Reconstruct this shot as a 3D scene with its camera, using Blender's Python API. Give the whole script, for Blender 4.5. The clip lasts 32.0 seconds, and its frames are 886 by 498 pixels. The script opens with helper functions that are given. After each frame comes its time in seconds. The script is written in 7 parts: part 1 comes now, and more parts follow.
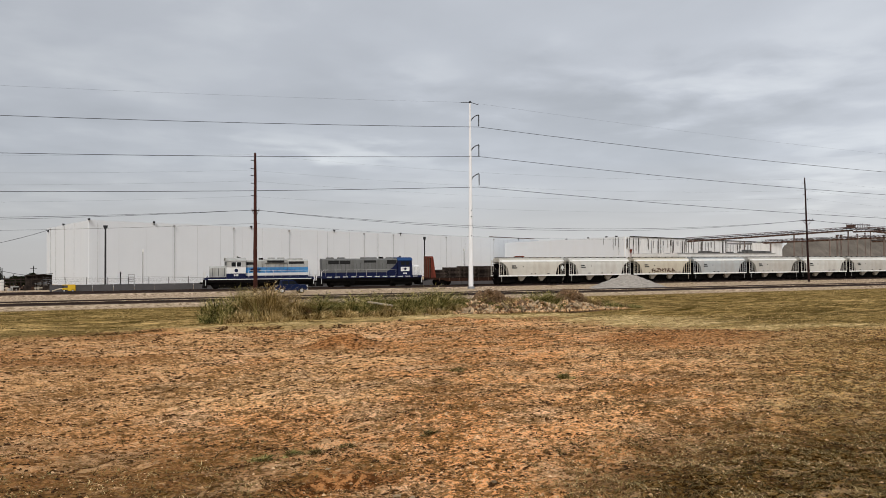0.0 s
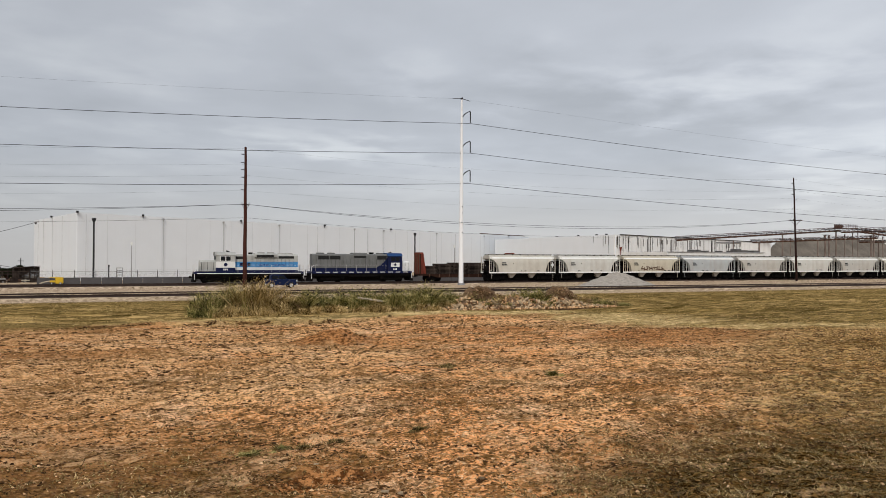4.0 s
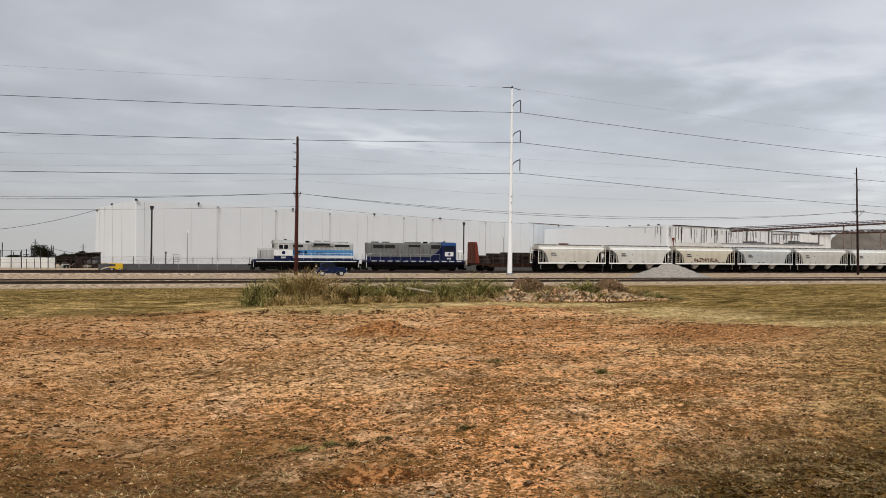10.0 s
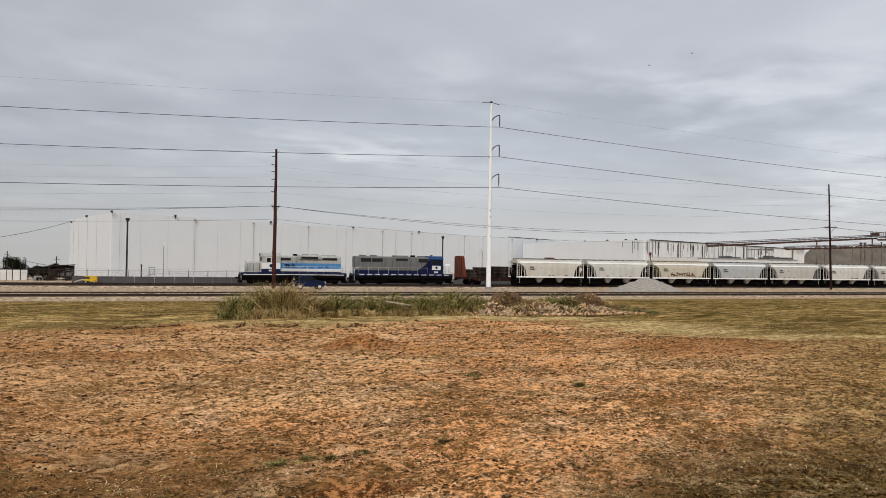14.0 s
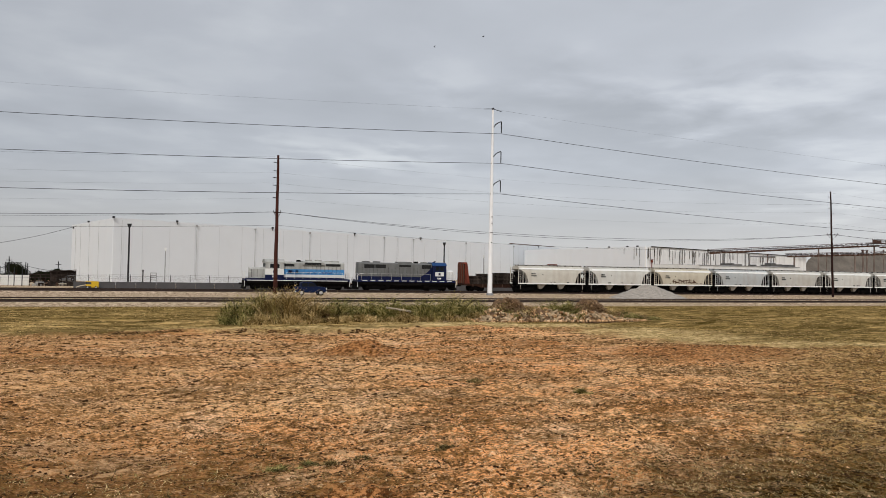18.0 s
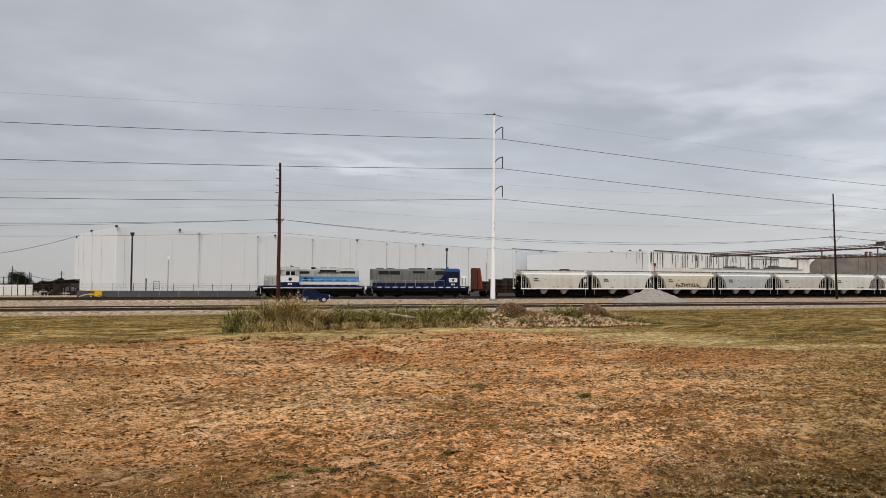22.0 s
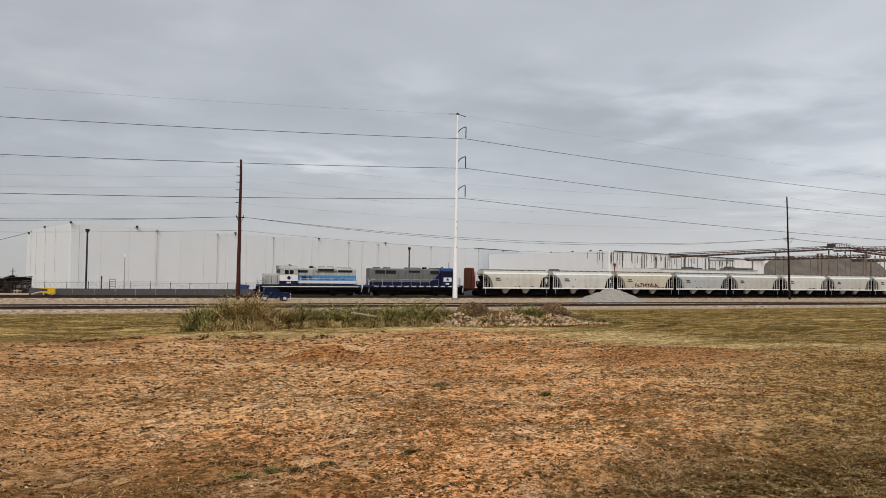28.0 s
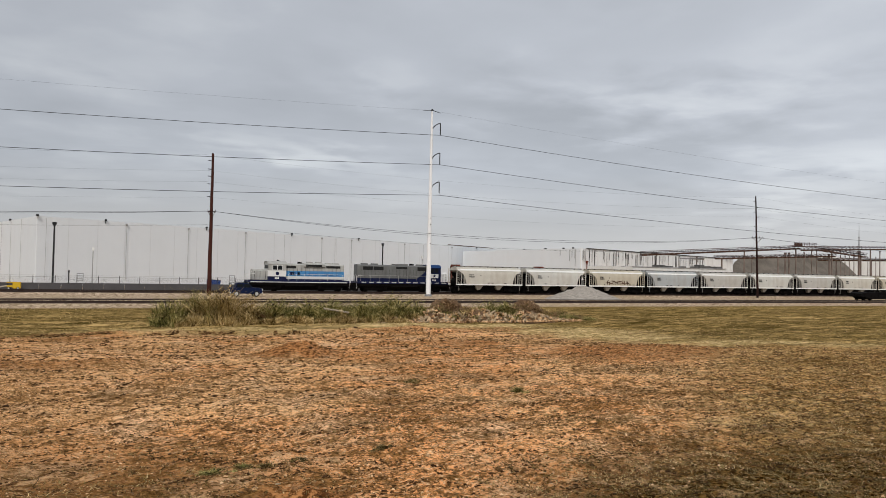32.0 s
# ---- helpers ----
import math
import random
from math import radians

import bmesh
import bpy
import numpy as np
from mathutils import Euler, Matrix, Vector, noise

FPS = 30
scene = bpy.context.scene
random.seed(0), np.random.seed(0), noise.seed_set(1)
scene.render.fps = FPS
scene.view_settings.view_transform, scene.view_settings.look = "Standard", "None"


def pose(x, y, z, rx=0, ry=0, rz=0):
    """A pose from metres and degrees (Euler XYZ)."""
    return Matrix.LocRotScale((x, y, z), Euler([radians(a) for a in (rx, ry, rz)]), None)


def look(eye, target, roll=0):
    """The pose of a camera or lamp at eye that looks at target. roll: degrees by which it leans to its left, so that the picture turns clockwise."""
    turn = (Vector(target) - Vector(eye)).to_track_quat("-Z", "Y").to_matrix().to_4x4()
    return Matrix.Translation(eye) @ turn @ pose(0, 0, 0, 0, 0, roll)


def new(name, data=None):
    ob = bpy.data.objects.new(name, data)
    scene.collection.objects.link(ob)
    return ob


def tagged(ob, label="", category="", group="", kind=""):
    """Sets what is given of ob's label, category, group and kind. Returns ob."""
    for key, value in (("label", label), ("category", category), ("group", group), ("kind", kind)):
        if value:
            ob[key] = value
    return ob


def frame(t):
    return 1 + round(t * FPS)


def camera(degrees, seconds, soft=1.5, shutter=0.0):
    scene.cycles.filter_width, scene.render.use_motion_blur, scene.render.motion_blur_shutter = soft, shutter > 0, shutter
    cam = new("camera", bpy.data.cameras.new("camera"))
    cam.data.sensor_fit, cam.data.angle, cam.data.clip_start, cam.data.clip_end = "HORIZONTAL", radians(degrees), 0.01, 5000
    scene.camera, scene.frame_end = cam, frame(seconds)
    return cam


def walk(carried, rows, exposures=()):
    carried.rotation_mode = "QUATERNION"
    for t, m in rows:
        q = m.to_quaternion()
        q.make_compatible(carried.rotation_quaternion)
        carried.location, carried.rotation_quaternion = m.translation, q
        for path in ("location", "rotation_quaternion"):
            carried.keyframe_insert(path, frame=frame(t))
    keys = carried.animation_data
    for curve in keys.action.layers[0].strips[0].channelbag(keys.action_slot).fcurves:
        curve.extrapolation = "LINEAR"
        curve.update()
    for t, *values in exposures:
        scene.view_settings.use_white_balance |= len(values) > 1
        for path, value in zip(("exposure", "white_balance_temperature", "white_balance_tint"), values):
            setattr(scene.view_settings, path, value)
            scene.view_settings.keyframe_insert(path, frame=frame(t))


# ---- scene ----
cam = camera(61.61, 32.0, soft=0.5)
EYE = (0.0, 0.0, 4.35)
# seconds, yaw, pitch, roll
PATH = [
    (0, -22.32, 0.98, 0.31), (0.5, -22.13, 0.93, -0.19), (1, -21.99, 1.02, -0.00),
    (1.5, -22.53, 0.78, -0.26), (2, -22.78, 0.45, -0.25), (2.5, -23.31, 0.69, -0.26),
    (3, -23.27, 0.73, -0.19), (3.5, -23.17, 0.67, -0.22), (5.5, -22.78, 0.86, -0.41),
    (6, -23.03, 1.03, -0.87), (6.5, -23.04, 1.01, -1.06), (7, -22.93, 0.90, -1.28),
    (7.5, -23.18, 0.92, -1.40), (7.8, -22.94, 0.82, -1.27), (7.9, -18.73, -1.71, -0.74),
    (8, -18.62, -1.57, -0.75), (8.5, -18.71, -1.17, -0.92), (9, -18.82, -1.00, -1.12),
    (9.5, -19.28, -0.70, -1.19), (10, -19.31, -0.20, -0.73), (10.5, -19.52, -0.32, -0.53),
    (11, -20.05, 0.07, -0.45), (11.5, -20.04, 0.49, -0.54), (12, -20.46, 0.72, -0.47),
    (12.5, -20.61, 0.69, -0.53), (13, -20.69, 0.54, -0.59), (13.5, -20.88, 0.66, -0.74),
    (14, -20.94, 0.88, -0.95), (14.5, -20.81, 1.00, -1.01), (16.5, -21.11, 0.96, -1.16),
    (17, -20.80, 1.04, -1.11), (17.5, -20.76, 1.31, -1.13), (18, -20.83, 1.37, -1.10),
    (18.5, -20.78, 1.52, -0.91), (19, -20.88, 1.65, -0.97), (19.5, -21.29, 1.80, -0.71),
    (20, -21.82, 2.19, -0.98), (20.5, -20.93, 2.44, -0.79), (21, -20.84, 2.44, -0.72),
    (21.5, -20.45, 1.99, -0.63), (22, -20.62, 1.82, -0.56), (22.5, -20.94, 1.79, -0.48),
    (23, -21.89, 1.86, -0.72), (23.5, -22.75, 1.66, -0.84), (24, -23.54, 1.54, -0.97),
    (24.5, -23.22, 1.57, -0.97), (25, -23.44, 1.67, -1.04), (25.5, -23.11, 1.65, -0.87),
    (27.5, -23.29, 1.95, -0.64), (28, -23.52, 1.79, -0.85), (28.5, -23.72, 1.86, -1.13),
    (29, -24.10, 1.86, -1.10), (29.5, -24.38, 1.72, -1.09), (30, -24.73, 1.55, -1.06),
    (30.5, -25.21, 1.68, -1.27), (31, -25.42, 1.56, -1.30), (31.5, -25.37, 1.53, -1.35),
    (32, -25.57, 1.55, -1.23),
]

def lift(t):
    # the jolt raises the camera by a hand's width, and it then settles a little
    if t < 7.85:
        return 0.0
    knots = [(7.9, 0.136), (8.5, 0.126), (10, 0.118), (12, 0.108), (17, 0.102), (19, 0.092), (22, 0.088), (26, 0.085), (32, 0.081)]
    for (t0, a), (t1, b) in zip(knots, knots[1:]):
        if t <= t1:
            return a + (b - a) * max(0.0, t - t0) / (t1 - t0)
    return knots[-1][1]


walk(cam, [(t, pose(EYE[0], EYE[1], EYE[2] + lift(t), 90 + p, r, w)) for t, w, p, r in PATH], [(0, 0.01), (7.8, 0.01), (8.1, 0.09), (9.2, 0.08), (10.5, 0.02), (13, 0.0), (17.5, 0.0), (19, -0.06), (20, -0.07), (22, -0.03), (25, -0.07), (32, -0.06)])

# ---------------------------------------------------------------- sky and sun
world = bpy.data.worlds.new("overcast_sky")
scene.world = world
world.use_nodes = True
wn, wl = world.node_tree.nodes, world.node_tree.links
wn.clear()
w_out = wn.new("ShaderNodeOutputWorld")
w_geo = wn.new("ShaderNodeTexCoord")
w_sep = wn.new("ShaderNodeSeparateXYZ")
wl.new(w_geo.outputs["Generated"], w_sep.inputs[0])


def w_math(op, a, b=None):
    n = wn.new("ShaderNodeMath")
    n.operation = op
    for i, v in enumerate((a, b)):
        if v is None:
            continue
        if isinstance(v, (int, float)):
            n.inputs[i].default_value = v
        else:
            wl.new(v, n.inputs[i])
    return n.outputs[0]


# cloud deck: the direction laid onto a level sheet overhead
w_up = w_math("ADD", w_math("MAXIMUM", w_sep.outputs[2], 0.0), 0.085)
w_comb = wn.new("ShaderNodeCombineXYZ")
wl.new(w_math("DIVIDE", w_sep.outputs[0], w_up), w_comb.inputs[0])
wl.new(w_math("DIVIDE", w_sep.outputs[1], w_up), w_comb.inputs[1])
w_n1 = wn.new("ShaderNodeTexNoise")
w_n1.inputs["Scale"].default_value = 0.62
w_n1.inputs["Detail"].default_value = 6.0
w_n1.inputs["Roughness"].default_value = 0.52
w_n1.inputs["Distortion"].default_value = 0.35
wl.new(w_comb.outputs[0], w_n1.inputs["Vector"])
w_ramp = wn.new("ShaderNodeValToRGB")
cr = w_ramp.color_ramp
cr.elements[0].position, cr.elements[0].color = 0.32, (0.395, 0.418, 0.455, 1)
cr.elements[1].position, cr.elements[1].color = 0.68, (0.735, 0.765, 0.795, 1)
e = cr.elements.new(0.5)
e.color = (0.508, 0.535, 0.583, 1)
w_n2 = wn.new("ShaderNodeTexNoise")
w_n2.inputs["Scale"].default_value = 2.3
w_n2.inputs["Detail"].default_value = 5.0
w_n2.inputs["Roughness"].default_value = 0.5
w_n2.inputs["Distortion"].default_value = 0.2
wl.new(w_comb.outputs[0], w_n2.inputs["Vector"])
w_small = w_math("SUBTRACT", w_n2.outputs["Fac"], 0.5)
w_fac = w_math("ADD", w_math("MULTIPLY", w_math("SUBTRACT", w_n1.outputs["Fac"], 0.5), 0.44), w_math("MULTIPLY", w_small, 0.20))
# cloud banks of the deck: bearing and height in degrees, half width, half height, slope, brightness
w_az = w_math("MULTIPLY", w_math("ARCTAN2", w_sep.outputs[0], w_sep.outputs[1]), 57.2958)
w_el = w_math("MULTIPLY", w_math("ARCSINE", w_sep.outputs[2]), 57.2958)
for az, el, wa, we, slope, amount in ((15.5, 8.3, 6.5, 1.2, -0.13, 0.15), (47.0, 14.6, 15.0, 2.3, 0.03, 0.09), (31.0, 15.9, 3.0, 1.6, 0.1, 0.055), (21.5, 14.6, 3.2, 1.8, 0.1, 0.055),
                                      (36.5, 9.4, 14.0, 2.9, -0.04, -0.13), (53.5, 6.6, 8.0, 2.4, 0.1, 0.10), (2.0, 13.4, 6.0, 1.3, 0.0, 0.035), (18.0, 11.6, 8.0, 1.5, -0.05, -0.035),
                                      (36.0, 4.4, 14.0, 2.0, 0.0, -0.05), (40.0, 19.5, 16.0, 2.0, 0.0, -0.02)):
    u = w_math("DIVIDE", w_math("ADD", w_math("SUBTRACT", w_az, az), w_math("MULTIPLY", w_small, 3.0 * wa)), wa)
    v = w_math("SUBTRACT", w_el, el)
    v = w_math("DIVIDE", w_math("ADD", w_math("SUBTRACT", v, w_math("MULTIPLY", w_math("SUBTRACT", w_az, az), slope)), w_math("MULTIPLY", w_small, 3.5 * we)), we)
    g = w_math("EXPONENT", w_math("MULTIPLY", w_math("ADD", w_math("MULTIPLY", u, u), w_math("MULTIPLY", v, v)), -1.0))
    w_fac = w_math("ADD", w_fac, w_math("MULTIPLY", g, amount))
wl.new(w_math("ADD", w_fac, 0.494), w_ramp.inputs[0])
# paler, warmer air low over the land
w_low = wn.new("ShaderNodeMapRange")
w_low.inputs["From Min"].default_value, w_low.inputs["From Max"].default_value = 0.13, 0.0
wl.new(w_sep.outputs[2], w_low.inputs["Value"])
w_mix = wn.new("ShaderNodeMix")
w_mix.data_type = "RGBA"
wl.new(w_low.outputs[0], w_mix.inputs["Factor"])
wl.new(w_ramp.outputs[0], w_mix.inputs["A"])
w_mix.inputs["B"].default_value = (0.535, 0.53, 0.53, 1)
w_sky = wn.new("ShaderNodeTexSky")
w_sky.sky_type = "NISHITA"
w_sky.sun_disc = False
w_sky.sun_elevation, w_sky.sun_rotation = radians(42), radians(212)
w_bg1, w_bg2, w_add = wn.new("ShaderNodeBackground"), wn.new("ShaderNodeBackground"), wn.new("ShaderNodeAddShader")
# the deck thins towards the side of the sun
wl.new(w_math("ADD", w_math("MULTIPLY", w_sep.outputs[0], 0.24), 0.90), w_bg1.inputs["Strength"])
w_bg2.inputs["Strength"].default_value = 0.006
wl.new(w_mix.outputs["Result"], w_bg1.inputs["Color"])
wl.new(w_sky.outputs[0], w_bg2.inputs["Color"])
wl.new(w_bg1.outputs[0], w_add.inputs[0])
wl.new(w_bg2.outputs[0], w_add.inputs[1])
wl.new(w_add.outputs[0], w_out.inputs[0])

sun = new("sun", bpy.data.lights.new("sun", "SUN"))
sun.data.energy, sun.data.angle, sun.data.color = 2.2, radians(12), (1.0, 0.95, 0.88)
sun.matrix_world = look((0, 0, 62), (36, 58, 0))
scene.view_settings.exposure = 0.0

# ---------------------------------------------------------------- helpers
def material(name, color, rough=0.8, metal=0.0, vary=0.12, scale=3.0, stain=None, stain_amount=0.3, bump=0.0, bump_scale=30.0,
             streak=0.0, piece=0.0):
    """A painted, rusted or earthen surface: base colour, blotches at two scales, rain streaks, fine relief."""
    m = bpy.data.materials.new(name)
    m.use_nodes = True
    n, l = m.node_tree.nodes, m.node_tree.links
    b = n["Principled BSDF"]
    b.inputs["Roughness"].default_value, b.inputs["Metallic"].default_value = rough, metal
    b.inputs["Specular IOR Level"].default_value = 0.5 if rough < 0.4 else 0.12 if rough < 0.88 else 0.03
    tc = n.new("ShaderNodeTexCoord")
    co = tc.outputs["Object"]
    n1 = n.new("ShaderNodeTexNoise")
    n1.inputs["Scale"].default_value, n1.inputs["Detail"].default_value = scale, 5.0
    l.new(co, n1.inputs["Vector"])
    n2 = n.new("ShaderNodeTexNoise")
    n2.inputs["Scale"].default_value, n2.inputs["Detail"].default_value = scale * 9, 4.0
    l.new(co, n2.inputs["Vector"])
    add = n.new("ShaderNodeMath")
    add.operation = "MULTIPLY_ADD"
    l.new(n2.outputs["Fac"], add.inputs[0])
    add.inputs[1].default_value = 0.5
    l.new(n1.outputs["Fac"], add.inputs[2])
    mr = n.new("ShaderNodeMapRange")
    mr.inputs["From Min"].default_value, mr.inputs["From Max"].default_value = 0.45, 1.05
    mr.inputs["To Min"].default_value, mr.inputs["To Max"].default_value = 1 - vary, 1 + vary
    l.new(add.outputs[0], mr.inputs["Value"])
    val = mr.outputs[0]
    if piece:
        oi = n.new("ShaderNodeObjectInfo")
        pr = n.new("ShaderNodeMapRange")
        pr.inputs["To Min"].default_value, pr.inputs["To Max"].default_value = 1 - piece, 1 + piece
        l.new(oi.outputs["Random"], pr.inputs["Value"])
        mu = n.new("ShaderNodeMath")
        mu.operation = "MULTIPLY"
        l.new(val, mu.inputs[0])
        l.new(pr.outputs[0], mu.inputs[1])
        val = mu.outputs[0]
    mx = n.new("ShaderNodeMix")
    mx.data_type, mx.blend_type = "RGBA", "MULTIPLY"
    mx.inputs["Factor"].default_value = 1.0
    mx.inputs["A"].default_value = (*color, 1)
    l.new(val, mx.inputs["B"])
    out = mx.outputs["Result"]
    if stain:
        n3 = n.new("ShaderNodeTexNoise")
        n3.inputs["Detail"].default_value = 6.0
        mp = n.new("ShaderNodeMapping")
        mp.inputs["Scale"].default_value = (scale * 0.8, scale * 0.8, scale * (0.8 if not streak else 0.8 * (1 - streak)))
        l.new(co, mp.inputs["Vector"])
        l.new(mp.outputs[0], n3.inputs["Vector"])
        n3.inputs["Scale"].default_value = 1.3
        sr = n.new("ShaderNodeMapRange")
        sr.inputs["From Min"].default_value, sr.inputs["From Max"].default_value = 0.48, 0.74
        sr.inputs["To Max"].default_value = stain_amount
        l.new(n3.outputs["Fac"], sr.inputs["Value"])
        m2 = n.new("ShaderNodeMix")
        m2.data_type = "RGBA"
        l.new(sr.outputs[0], m2.inputs["Factor"])
        l.new(out, m2.inputs["A"])
        m2.inputs["B"].default_value = (*stain, 1)
        out = m2.outputs["Result"]
    l.new(out, b.inputs["Base Color"])
    if bump:
        nb = n.new("ShaderNodeTexNoise")
        nb.inputs["Scale"].default_value, nb.inputs["Detail"].default_value = bump_scale, 4.0
        l.new(co, nb.inputs["Vector"])
        bp = n.new("ShaderNodeBump")
        bp.inputs["Strength"].default_value, bp.inputs["Distance"].default_value = bump, 0.02
        l.new(nb.outputs["Fac"], bp.inputs["Height"])
        l.new(bp.outputs[0], b.inputs["Normal"])
    return m


def bx(bm, x0, x1, y0, y1, z0, z1, m=None):
    """Adds a box to bm."""
    vs = [bm.verts.new((x, y, z)) for x in (x0, x1) for y in (y0, y1) for z in (z0, z1)]
    if m is not None:
        for v in vs:
            v.co = m @ v.co
    for a in ((0, 1, 3, 2), (4, 6, 7, 5), (0, 4, 5, 1), (2, 3, 7, 6), (0, 2, 6, 4), (1, 5, 7, 3)):
        bm.faces.new([vs[i] for i in a])
    return bm


def prism(bm, outline, y0, y1, axis="y"):
    """Adds a solid: the outline (pairs, counter-clockwise) in xz pushed along y, or in yz along x, or in xy along z."""
    def at(p, d):
        return (p[0], d, p[1]) if axis == "y" else (d, p[0], p[1]) if axis == "x" else (p[0], p[1], d)
    a = [bm.verts.new(at(p, y0)) for p in outline]
    b = [bm.verts.new(at(p, y1)) for p in outline]
    k = len(a)
    bm.faces.new(a)
    bm.faces.new(b[::-1])
    for i in range(k):
        j = (i + 1) % k
        bm.faces.new((a[i], b[i], b[j], a[j]))
    return bm


def tube(bm, p, q, r, r2=None, seg=8):
    """Adds a closed round bar from p to q."""
    p, q = Vector(p), Vector(q)
    r2 = r if r2 is None else r2
    rot = (q - p).to_track_quat("Z", "Y").to_matrix()
    ra, rb = [], []
    for i in range(seg):
        a = 2 * math.pi * i / seg
        d = rot @ Vector((math.cos(a), math.sin(a), 0))
        ra.append(bm.verts.new(p + d * r))
        rb.append(bm.verts.new(q + d * r2))
    for i in range(seg):
        j = (i + 1) % seg
        bm.faces.new((ra[i], ra[j], rb[j], rb[i]))
    bm.faces.new(ra[::-1])
    bm.faces.new(rb)
    return bm


def run(bm, points, r, seg=5):
    """Adds a bent bar along the points."""
    pts = [Vector(p) for p in points]
    radii = list(r) if isinstance(r, (list, tuple)) else [r] * len(pts)
    rings = []
    for i, p in enumerate(pts):
        d = (pts[min(i + 1, len(pts) - 1)] - pts[max(i - 1, 0)]).normalized()
        a = Vector((0, 1, 0)) if abs(d.y) < 0.9 else Vector((1, 0, 0))
        u = d.cross(a).normalized()
        w = d.cross(u)
        rings.append([bm.verts.new(p + (u * math.cos(6.28319 * k / seg) + w * math.sin(6.28319 * k / seg)) * radii[i]) for k in range(seg)])
    for a, b in zip(rings, rings[1:]):
        for k in range(seg):
            j = (k + 1) % seg
            bm.faces.new((a[k], a[j], b[j], b[k]))
    bm.faces.new(rings[0][::-1])
    bm.faces.new(rings[-1])
    return bm


def mesh_of(name, bm, mat, smooth=False):
    bmesh.ops.recalc_face_normals(bm, faces=bm.faces)
    me = bpy.data.meshes.new(name)
    bm.to_mesh(me)
    bm.free()
    me.materials.append(mat)
    if smooth:
        me.polygons.foreach_set("use_smooth", [True] * len(me.polygons))
        me.set_sharp_from_angle(angle=radians(40))
    return me


def part(name, bm, mat, parent=None, label="", smooth=False):
    """Links a bmesh, or a ready mesh, as one object under a thing or a part."""
    me = bm if isinstance(bm, bpy.types.Mesh) else mesh_of(name, bm, mat, smooth)
    ob = new(name, me)
    if parent is not None:
        ob.parent = parent
    if label:
        tagged(ob, label)
    return ob


def thing(name, m, label, category, group="", kind=""):
    ob = new(name)
    ob.empty_display_size = 0.5
    ob.matrix_basis = m
    return tagged(ob, label, category, group, kind)


def B():
    return bmesh.new()


# ---------------------------------------------------------------- materials
M_white_wall = material("white_metal_siding", (0.775, 0.80, 0.825), 0.55, vary=0.02, scale=0.25, stain=(0.66, 0.67, 0.675), stain_amount=0.12, streak=0.95)
M_streaked = material("streaked_white_siding", (0.84, 0.84, 0.83), 0.6, vary=0.05, scale=0.9, stain=(0.50, 0.46, 0.43), stain_amount=0.42, streak=0.97)
# paler copy of the white siding, lifts a dim plant wall by colour
M_brightened_siding = material("brightened_white_siding", (0.80, 0.825, 0.85), 0.55, vary=0.02, scale=0.25, stain=(0.72, 0.71, 0.69), stain_amount=0.15, streak=0.95)
M_dark_wall = material("dark_grey_blockwork", (0.085, 0.082, 0.085), 0.85, vary=0.15, scale=0.6)
M_steel = material("grey_galvanised_steel", (0.30, 0.30, 0.31), 0.5, 0.4, vary=0.15, scale=2)
M_black = material("black_running_gear", (0.006, 0.0055, 0.0055), 0.9, vary=0.3, scale=2, stain=(0.02, 0.015, 0.012), stain_amount=0.3)
M_rust = material("brown_rusted_steel", (0.105, 0.058, 0.040), 0.85, vary=0.25, scale=3, stain=(0.04, 0.025, 0.02), stain_amount=0.6)
M_rail = material("worn_rail_steel", (0.05, 0.035, 0.03), 0.6, 0.3, vary=0.3, scale=2)
M_wood_pole = material("creosoted_pole_wood", (0.062, 0.023, 0.018), 0.9, vary=0.3, scale=1.2, streak=0.9, stain=(0.03, 0.018, 0.016), stain_amount=0.6)
M_wood_dark = material("blackened_pole_wood", (0.030, 0.016, 0.014), 0.9, vary=0.3, scale=1.2, streak=0.9, stain=(0.018, 0.012, 0.011), stain_amount=0.6)
M_pole_white = material("pale_painted_steel_pole", (0.88, 0.88, 0.89), 0.45, vary=0.04, scale=1)
M_insul = material("dark_insulator", (0.03, 0.03, 0.032), 0.4, vary=0.1)
M_wire = material("weathered_wire", (0.035, 0.037, 0.04), 0.6, 0.2, vary=0.1)
M_loco_grey = material("weathered_grey_loco_paint", (0.155, 0.158, 0.155), 0.6, vary=0.15, scale=1.2, stain=(0.10, 0.095, 0.09), stain_amount=0.6, streak=0.8)
M_loco_pale = material("pale_grey_loco_paint", (0.42, 0.42, 0.40), 0.55, vary=0.12, scale=1.2, stain=(0.2, 0.19, 0.17), stain_amount=0.6, streak=0.8)
M_loco_blue = material("dark_blue_loco_paint", (0.008, 0.013, 0.052), 0.45, vary=0.2, scale=1.5, stain=(0.02, 0.02, 0.03), stain_amount=0.5)
M_loco_sky = material("sky_blue_loco_paint", (0.07, 0.25, 0.52), 0.5, vary=0.12, scale=1.5, stain=(0.12, 0.2, 0.3), stain_amount=0.4, streak=0.8)
M_loco_white = material("white_loco_paint", (0.75, 0.75, 0.74), 0.5, vary=0.08, scale=2)
M_glass = material("dark_cab_glass", (0.010, 0.012, 0.014), 0.42, vary=0.05)
M_grille = material("dark_grille", (0.022, 0.022, 0.022), 0.7, vary=0.3, scale=5)
M_red_car = material("oxide_red_car_paint", (0.16, 0.036, 0.022), 0.75, vary=0.2, scale=1.5, stain=(0.05, 0.018, 0.015), stain_amount=0.6, streak=0.7)
M_tie = material("creosoted_timber", (0.028, 0.021, 0.018), 0.9, vary=0.5, scale=2, stain=(0.11, 0.088, 0.07), stain_amount=0.35, piece=0.6)
